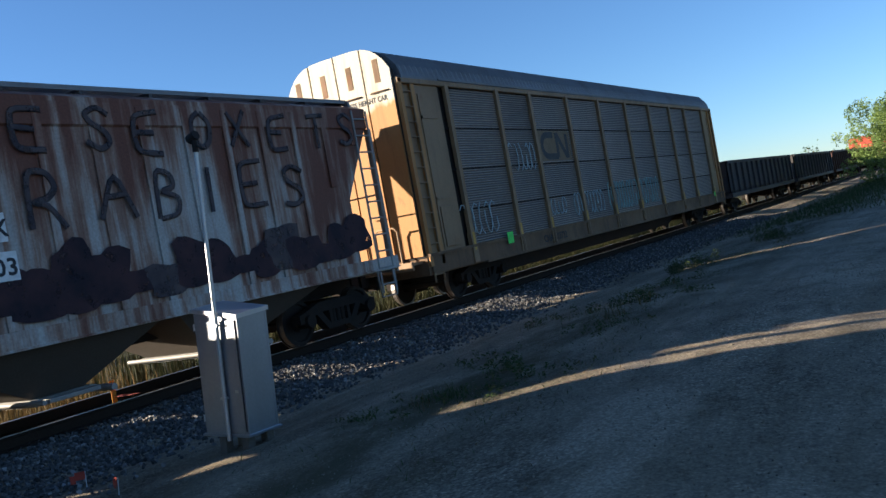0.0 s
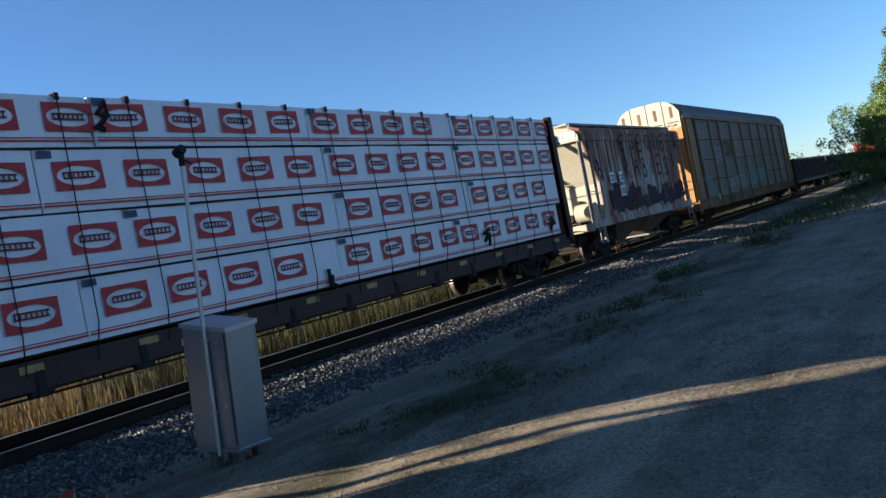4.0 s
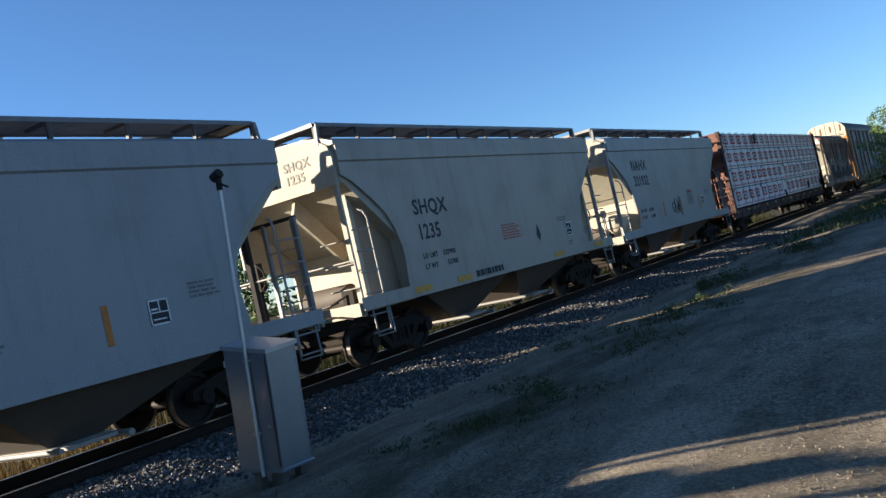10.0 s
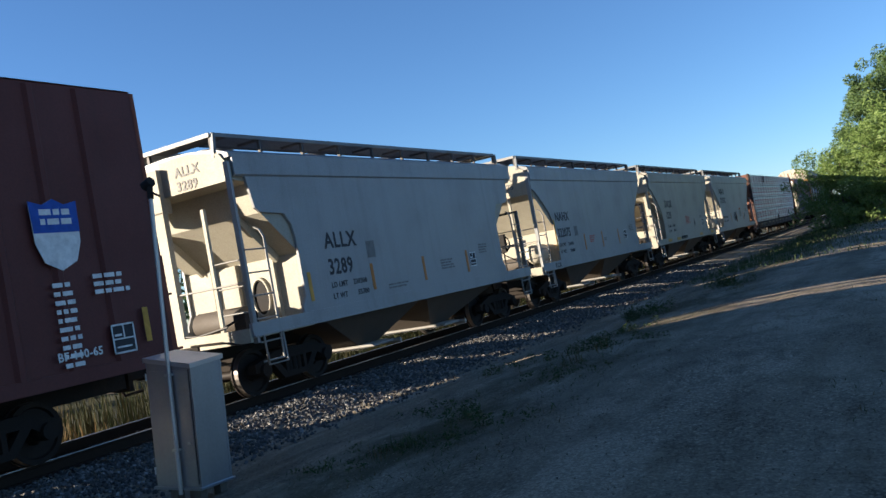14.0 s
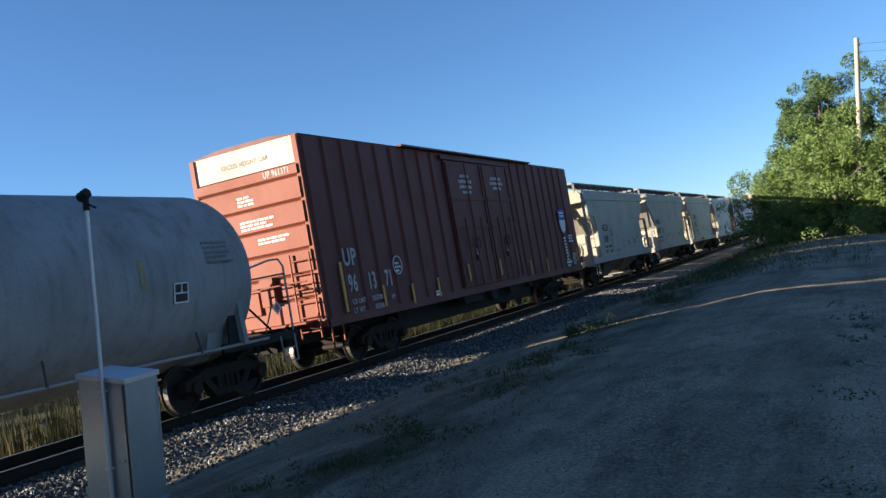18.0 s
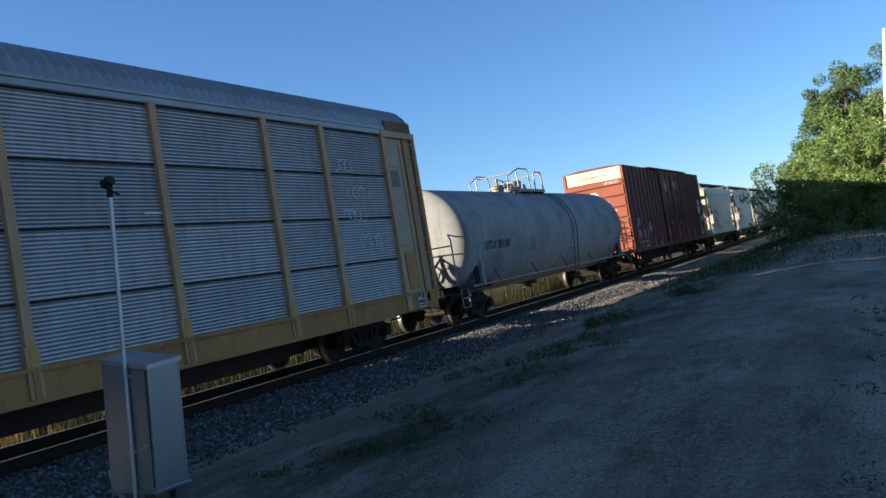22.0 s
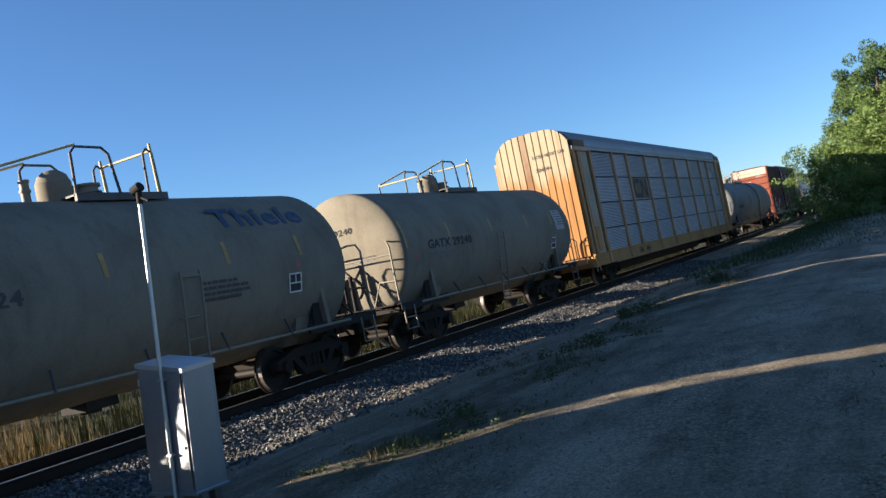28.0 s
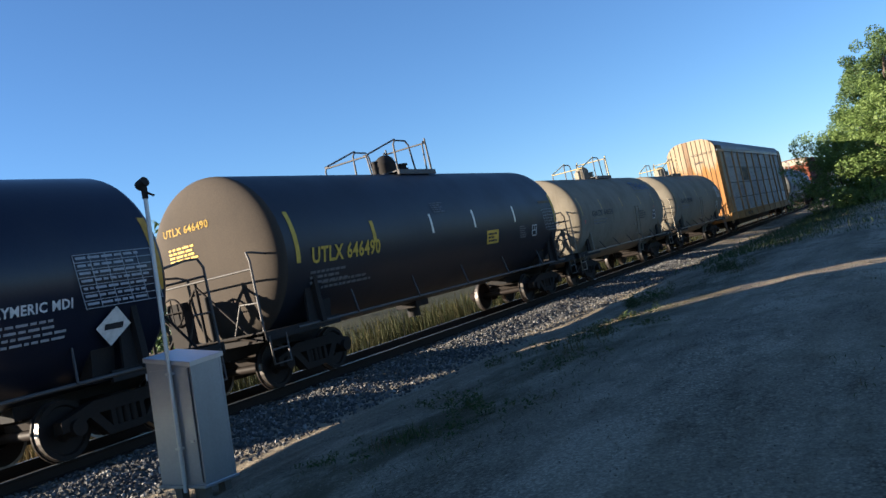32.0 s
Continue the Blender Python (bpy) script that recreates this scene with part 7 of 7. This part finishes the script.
        for x, y, hh, rr, vm_ in ((-0.15, dome_y - 0.2, 0.32, 0.11, dm), (0.15, dome_y + 0.86, 0.26, 0.10, dm), (0.2, dome_y - 1.72, 0.16, 0.21, "brail")):
            part("valve", Shape().drum(x, y, top - 0.08, top + hh, rr, 14).drum(x, y, top + hh * 0.55, top + hh * 0.75, rr * 1.3, 14).drum(x, y, top + hh, top + hh + 0.05, rr * 1.15, 14, rr * 0.8), vm_, car)
        part("relief_pipe", Shape().tube([(0.2, dome_y - 1.72, top + 0.15), (0.2, dome_y - 1.72, top + 0.44)], 0.05, 10), "brail", car)
        for x in (-0.78, 0.78):
            for ya, yb, hh in ((-1.25, -0.1, 0.72), (0.42, 1.22, 0.64)):
                part("guard_hoop", Shape().tube([(x, dome_y + ya + 0.05, top - 0.04), (x, dome_y + ya, top + hh - 0.1), (x, dome_y + ya + 0.1, top + hh), (x, dome_y + yb - 0.12, top + hh), (x, dome_y + yb - 0.02, top + hh - 0.12), (x, dome_y + yb + 0.05, top - 0.04)], 0.026), low_mat, car)
            part("guard_post", Shape().tube([(x, dome_y + 1.28, top - 0.05), (x, dome_y + 1.18, top + 0.62)], 0.028), rail_mat, car)
            part("guard_bar", Shape().tube([(x * 0.98, dome_y - 1.2, top + 0.68), (x * 0.92, dome_y - 1.95, top + 0.44), (x * 0.84, dome_y - 1.97, top - 0.2)], 0.022), rail_mat, car)
        for y, z in ((dome_y + 1.19, 0.58), (dome_y - 1.25, 0.60)):
            part("guard_bar", Shape().tube([(-0.78, y, top + z), (0.78, y, top + z)], 0.022), rail_mat, car)
    lad = Shape()
    first = {"full": 35, "low": 86, "none": 200}[steps]
    for dy in (0, 0.42):
        arc = [(math.sin(radians(a)) * (r + 0.09), dome_y + ladder_y + dy, zc + math.cos(radians(a)) * (r + 0.09)) for a in range(first, 96, 6)] + [(1.5, dome_y + ladder_y + dy, 0.55)]
        lad.tube(arc, 0.02)
    for a in range(first + 3, 96, 15):
        p = (math.sin(radians(a)) * (r + 0.09), zc + math.cos(radians(a)) * (r + 0.09))
        lad.tube([(p[0], dome_y + ladder_y, p[1]), (p[0], dome_y + ladder_y + 0.42, p[1])], 0.016, 5)
    for z in (0.6, 0.95, 1.3, 1.65, 2.0):
        lad.tube([(1.5, dome_y + ladder_y, z), (1.5, dome_y + ladder_y + 0.42, z)], 0.016, 5)
    if steps != "none":
        part("side_ladder", lad, "pipe" if steps == "full" else low_mat, car)
    part("bottom_outlet", Shape().drum(0, dome_y, 0.5, zc - r + 0.1, 0.16, 12).box(-0.3, 0.3, dome_y - 0.3, dome_y + 0.3, zc - r - 0.12, zc - r + 0.05), "black", car)
    return car


def on_tank(car, text, y, ang, r, zc, size, material, squeeze=1.0, name="lettering"):
    """Lettering laid on the near side of a tank at an angle below the top."""
    a = radians(ang)
    n = Vector((math.sin(a), 0, math.cos(a)))
    up = Vector((-math.cos(a), 0, math.sin(a)))
    p = n * (r + 0.006)
    m = Matrix(((0, up.x, n.x, p.x), (1, up.y, n.y, y), (0, up.z, n.z, zc + p.z), (0, 0, 0, 1)))
    me = text if not isinstance(text, str) else cached(("w", text, size, material), lambda: words(text, size, material))
    return part(name, me, None, car, at=m @ Matrix.Diagonal((squeeze, 1, 1, 1)))


def on_head(car, text, x, z, joint, r, zc, size, material, stretch=1.0, head=HEAD):
    """Lettering laid on the curved trailing head of a tank."""
    me = words(text, size, material) if isinstance(text, str) else text
    hd = r * head
    for v in me.vertices:
        a, b = v.co.x * stretch + x, v.co.y + z
        v.co = (a, joint - hd * math.sqrt(max(0.0, 1 - ((a * a + b * b) / (r * r)) ** (1 / KNUCKLE))) - 0.008, zc + b)
    part("lettering", me, None, car)


def head_bars(car, x, z, joint, r, zc, w, rows, material, seed=1, head=HEAD):
    b = bars(0, 0, 0, w, rows, 0.04, 0.035, seed)
    b.v = [(q[1], q[2], 0) for q in b.v]
    on_head(car, b.mesh("small_print", M[material]), x, z, joint, r, zc, 0, material, head=head)


def tank_bars(car, y, ang, r, zc, w, rows, material, h=0.035, gap=0.03, seed=0):
    b = bars(0, 0, 0, w, rows, h, gap, seed)
    b.v = [(q[1], q[2], q[0] + 0.002) for q in b.v]
    on_tank(car, b.mesh("small_print", M[material]), y, ang, r, zc, 0, material, name="small_print")


def tank_patch(car, y, ang, r, zc, w, h, material, name="reflector_strip", lift=0.0):
    """A strip bent to the tank."""
    s, n = Shape(), 8
    da = math.degrees(h / r)
    vs = []
    for k in range(n + 1):
        a = radians(ang - da / 2 + da * k / n)
        vs += [(math.sin(a) * (r + 0.006 + lift), y, zc + math.cos(a) * (r + 0.006 + lift)), (math.sin(a) * (r + 0.006 + lift), y + w, zc + math.cos(a) * (r + 0.006 + lift))]
    s.add(vs, [(2 * k, 2 * k + 2, 2 * k + 3, 2 * k + 1) for k in range(n)], True)
    part(name, s, material, car)


def tank_plate(car, y, ang, r, zc, s=0.36):
    tank_patch(car, y, ang, r, zc, s, s, "ink", "data_plate", 0.002)
    f = Shape()
    for a, b, c, d in ((0, 1, 0, 0.07), (0, 1, 0.93, 1.0), (0, 0.07, 0, 1), (0.93, 1, 0, 1), (0, 1, 0.46, 0.52), (0.5, 0.56, 0.5, 1.0)):
        f.box(a * s, b * s, (c - 0.5) * s, (d - 0.5) * s, 0.006, 0.009)
    on_tank(car, f.mesh("printed_lines", M["white"]), y, ang, r, zc, 0, "white", name="printed_lines")


def build_tanks():
    # long white-grey tank
    r, zc = 1.62, 2.35
    c = tank_car(-103.85, 8.45, r, zc, "tank1", "long white-grey tank car streaked with dirt", None, "wrail", "tank1", -0.45, (-0.1, 0.75), 1.15, ends=(-8.22, 7.7), head=0.17)
    on_tank(c, "UTLX 201187", -7.2, 103, r, zc, 0.34, "greyink", 0.9)
    for k, (y, h) in enumerate(((-7.4, 1.0), (-4.2, 0.45), (-1.2, 0.45), (1.9, 0.4), (5.0, 0.5))):
        tank_patch(c, y, 88, r, zc, 0.12, h, "paletape")
    tank_bars(c, -6.9, 112, r, zc, 1.2, 2, "fadedink")
    tank_bars(c, -3.6, 98, r, zc, 0.6, 5, "fadedink", 0.05, 0.04, 3)
    tank_plate(c, 5.7, 100, r, zc, 0.34)
    tank_bars(c, 6.6, 72, r, zc, 0.7, 5, "fadedink", 0.05, 0.04, 4)
    pl = [(0.14 * math.cos(k * math.pi / 2), 0.14 * math.sin(k * math.pi / 2)) for k in range(4)]
    part("placard", Shape().prism([(8.55 + a, 1.55 + b) for a, b in pl], "x", 1.46, 1.466), "white", c, "white diamond placard with a red edge")
    part("placard_edge", Shape().prism([(8.55 + a * 0.7, 1.55 + b * 0.7) for a, b in pl], "x", 1.467, 1.47), "redink", c)
    # two beige tanks
    for u, half, mk, extra in ((-148.5, 5.1, "GATX 29240", False), (-161.4, 5.5, "GATX 64624", True)):
        r, zc = 1.58, 2.25
        dome_y = 0.0 if extra else -0.85
        lo, hi = (-5.32, 5.2) if extra else (-5.2, 5.4)
        c = tank_car(u, half, r, zc, "tank2", "dusty beige-grey tank car" + (" with large faded blue lettering" if extra else " with a white data panel"), None, "yrail", "tank2", dome_y, (), 0.72 if extra else 0.35, steps="low", ends=(lo, hi), low_hoop=2.15)
        me = words(mk, 0.29, "greyink" if extra else "ink")
        on_tank(c, me, -4.22, 92, r, zc, 0, "ink", 2.3 / max(v.co.x for v in me.vertices))
        tank_bars(c, -4.2, 98, r, zc, 1.5, 2, "fadedink", 0.06, 0.05)
        for y, h in ((-5.22, 0.66), (-3.08, 0.4), (-0.6, 0.38), (1.9, 0.4), (3.85, 0.4)):
            tank_patch(c, y, 77, r, zc, 0.09, h, "oldreflect")
        tank_plate(c, 3.42 if extra else 3.65, 102 if extra else 105, r, zc, 0.36)
        tank_patch(c, -5.1 if extra else -4.9, 97, r, zc, 0.12, 0.12, "redink", "red_sticker")
        if extra:
            me = words("Thiele", 0.58, "blueink")
            on_tank(c, me, 2.05, 59, r, zc, 0, "blueink", 2.4 / max(v.co.x for v in me.vertices))
            tank_patch(c, 1.9, 64, r, zc, 2.6, 0.02, "fadedink", "painted_line")
            tank_bars(c, 1.25, 95, r, zc, 1.1, 4, "greyink", 0.05, 0.04, 4)
            tank_patch(c, 3.7, 90, r, zc, 0.1, 0.1, "redink", "red_sticker")
        else:
            tank_patch(c, 4.2, 79, r, zc, 0.72, 0.66, "fadedwhite", "data_panel")
            tank_bars(c, 4.27, 70, r, zc, 0.58, 6, "fadedink", 0.04, 0.05, 4)
        on_head(c, mk, -1.12, 0.62, lo, r, zc, 0.2, "greyink", 1.25)
        head_bars(c, -0.75, 0.45, lo, r, zc, 0.5, 3, "fadedink", 2)
        head_bars(c, 0.2, -0.02, lo, r, zc, 0.7, 3, "fadedink", 3)
    # black tank
    r, zc = 1.64, 2.49
    c = tank_car(-175.55, 7.05, r, zc, "tankk", "matt black tank car with a lighter, browner trailing head", "brownhead", "pipe", "black", -0.4, (), 0.9, steps="none", ends=(-6.85, 6.35), low_hoop=2.0, head=0.17)
    me = words("UTLX 646490", 0.42, "yelink")
    on_tank(c, me, -6.15, 103, r, zc, 0, "yelink", 2.36 / max(v.co.x for v in me.vertices))
    tank_bars(c, -6.2, 110, r, zc, 1.3, 3, "fadedink", 0.05, 0.05)
    tank_bars(c, -5.8, 118, r, zc, 1.7, 2, "fadedink", 0.05, 0.05, 2)
    tank_patch(c, -6.6, 84, r, zc, 0.12, 1.0, "yelink")
    tank_patch(c, -4.0, 87, r, zc, 0.12, 0.47, "yelink")
    for y in (-1.5, 0.7, 3.2):
        tank_patch(c, y, 86, r, zc, 0.09, 0.46, "wreflect")
    tank_patch(c, 1.38, 105, r, zc, 0.72, 0.36, "yelink", "yellow_placard")
    tank_bars(c, 1.46, 103, r, zc, 0.5, 3, "ink", 0.05, 0.04, 2)
    tank_plate(c, 4.4, 105, r, zc, 0.32)
    tank_bars(c, 3.5, 100, r, zc, 0.42, 6, "fadedink", 0.03, 0.03, 6)
    tank_bars(c, -1.2, 69, r, zc, 0.6, 5, "fadedink", 0.03, 0.03, 9)
    on_head(c, "UTLX 646490", -1.05, 0.70, -6.85, r, zc, 0.2, "yelink", head=0.17)
    head_bars(c, -0.95, 0.42, -6.85, r, zc, 0.8, 4, "yelink", 4, 0.17)
    tank_patch(c, 6.2, 84, r, zc, 0.1, 0.9, "yelink")
    tank_bars(c, 5.25, 78, r, zc, 0.9, 1, "worn", 0.08, 0.03, 3)
    table = Shape()
    for k in range(6):
        table.box(k * 0.2 - 0.004, k * 0.2 + 0.004, -0.62, 0.04, 0.002, 0.005)
    for k in range(8):
        table.box(0, 1.0, 0.03 - k * 0.092, 0.038 - k * 0.092, 0.002, 0.005)
    on_tank(c, table.mesh("printed_grid", M["greyprint"]), 5.3, 86, r, zc, 0, "white", name="printed_grid")
    # last tank, blue-black
    c = tank_car(-191.9, 7.05, r, zc, "tankd", "glossy blue-black tank car with white printing", None, "pipe", "tankd", 0.0, (), 0.3, steps="none", ends=(-6.73, 6.55), head=0.17)
    on_tank(c, "POLYMERIC MDI", 3.55, 106, r, zc, 0.19, "white", 0.95)
    tank_bars(c, 3.72, 111, r, zc, 1.2, 4, "greyprint", 0.035, 0.05, 4)
    tank_bars(c, 5.09, 84, r, zc, 1.3, 7, "greyprint", 0.035, 0.073, 5)
    grid = Shape()
    for k in range(6):
        grid.box(k * 0.27 - 0.005, k * 0.27 + 0.005, -0.7, 0.06, 0.002, 0.005)
    for k in range(8):
        grid.box(0, 1.35, 0.06 - k * 0.108, 0.07 - k * 0.108, 0.002, 0.005)
    on_tank(c, grid.mesh("printed_grid", M["greyprint"]), 5.05, 84, r, zc, 0, "white", name="printed_grid")
    tank_patch(c, 6.42, 84, r, zc, 0.13, 1.15, "reflect")
    pl = [(0.3 * math.cos(k * math.pi / 2), 0.3 * math.sin(k * math.pi / 2)) for k in range(4)]
    on_tank(c, Shape().prism(pl, "z", 0.05, 0.06).mesh("placard", M["white"]), 5.6, 118, r, zc, 0, "white", name="placard")
    on_tank(c, Shape().box(-0.16, 0.16, -0.04, 0.05, 0.062, 0.066).mesh("placard_bars", M["ink"]), 5.6, 118, r, zc, 0, "ink", name="placard_bars")


def gondola(u, half, mat, label, top=2.55):
    car = car_thing("gondola", label, "gondola car", u)
    W = 1.48
    s = Shape()
    for k in (1, -1):
        s.box(k * (W - 0.06), k * W, -half, half, 1.0, top).box(-W, W, k * half, k * (half - 0.06), 1.0, top)
    s.box(-W, W, -half, half, 1.0, 1.08)
    part("body", s, mat, car)
    part("top_chord", Shape().box(W - 0.08, W + 0.06, -half, half, top - 0.14, top, 0.01).box(-W - 0.06, -W + 0.08, -half, half, top - 0.14, top, 0.01), mat, car)
    rib = cached(("grib", mat), lambda: Shape().box(0, 0.11, -0.08, 0.08, 1.0, top - 0.14, 0.015).mesh("side_rib", M[mat]))
    for j in range(14):
        part("side_rib", rib, None, car, at=pose(W, -half + 0.5 + j * (2 * half - 1.0) / 13, 0))
    part("side_sill", Shape().box(-W - 0.05, W + 0.05, -half, half, 0.78, 1.0, 0.02), mat, car)
    for k in (1, -1):
        coupler(car, k * half, k)
        truck(car, k * (half - 2.0))
    return car


def build_front():
    gondola(49.9, 8.0, "gond", "dark blue-black ribbed gondola car")
    gondola(67.2, 8.0, "gond", "black ribbed gondola car")
    gondola(84.5, 8.0, "gond2", "brown ribbed gondola car")
    gondola(101.8, 8.0, "gond2", "brown ribbed gondola car further ahead")
    for u in (118.0, 133.5):
        car = car_thing("container_car", "red container carried on a flat car", "container car", u)
        part("flat_deck", Shape().box(-1.4, 1.4, -7.4, 7.4, 0.8, 1.15, 0.02), "black", car)
        part("container", Shape().box(-1.25, 1.25, -6.9, 6.9, 1.2, 3.95, 0.02), "redbox", car, "red corrugated container")
        for j in range(40):
            part("corrugation", cached("corr", lambda: Shape().box(0, 0.04, -0.09, 0.09, 1.3, 3.85).mesh("corrugation", M["redbox"])), None, car, at=pose(1.25, -6.7 + j * 0.34, 0))
        coupler(car, 7.4, 1), coupler(car, -7.4, -1)
        truck(car, 5.6), truck(car, -5.6)


build_tanks()
build_autoracks()
build_boxcar()
build_hoppers()
build_graffiti_hopper()
build_centerbeam()
build_front()


def build_bird():
    """Small dark bird that flies over the train."""
    b = thing("bird", "small dark bird gliding over the train", "bird", pose(-32, 22, 11))
    part("body", Shape().turned([(-0.06, 0.002), (-0.03, 0.016), (0.0, 0.02), (0.035, 0.015), (0.05, 0.014), (0.062, 0.005), (0.07, 0.001)], 0, 0, 10), "plume", b)
    for k in (1, -1):
        part("wing", Shape().add([(0, 0.028, 0.006), (k * 0.055, 0.025, 0.026), (k * 0.12, -0.02, 0.03), (k * 0.055, -0.018, 0.023), (0, -0.022, 0.005)], [(0, 1, 2, 3, 4)]), "plume", b)
    part("tail", Shape().add([(-0.007, -0.055, 0.0), (0.007, -0.055, 0.0), (0.016, -0.1, 0.0), (-0.016, -0.1, 0.0)], [(0, 1, 2, 3)]), "plume", b)
    return b


BIRD = build_bird()
# seconds and place of the bird
FLIGHT = [(28.8, -30.5, 24.0, 11.1), (29.3, -28.7, 25.9, 11.8), (29.7, -26.4, 28.1, 12.3), (30.1, -23.0, 30.6, 12.9), (30.3, -21.0, 31.9, 13.5)]


def run_at(t):
    for (a, sa), (b, sb) in zip(RUN, RUN[1:]):
        if t <= b:
            return sa + (sb - sa) * (t - a) / (b - a)
    return RUN[-1][1]


def motions():
    for car, u in CARS:
        walk(car, [(t, pose(XT, u + s, 0)) for t, s in RUN])
    way = [(0, -120, -75, 8.0)] + FLIGHT + [(32, -3, 43, 19)]
    walk(BIRD, [(t, pose(x, y, z, 0, 0, -48)) for t, x, y, z in way])
    steps = [(k / 10, math.degrees(run_at(k / 10) / 0.42)) for k in range(321)]
    for w, dy in WHEELSETS:                  # wheels roll without slip
        walk(w, [(t, pose(0, dy, 0.42, -a)) for t, a in steps])


motions()
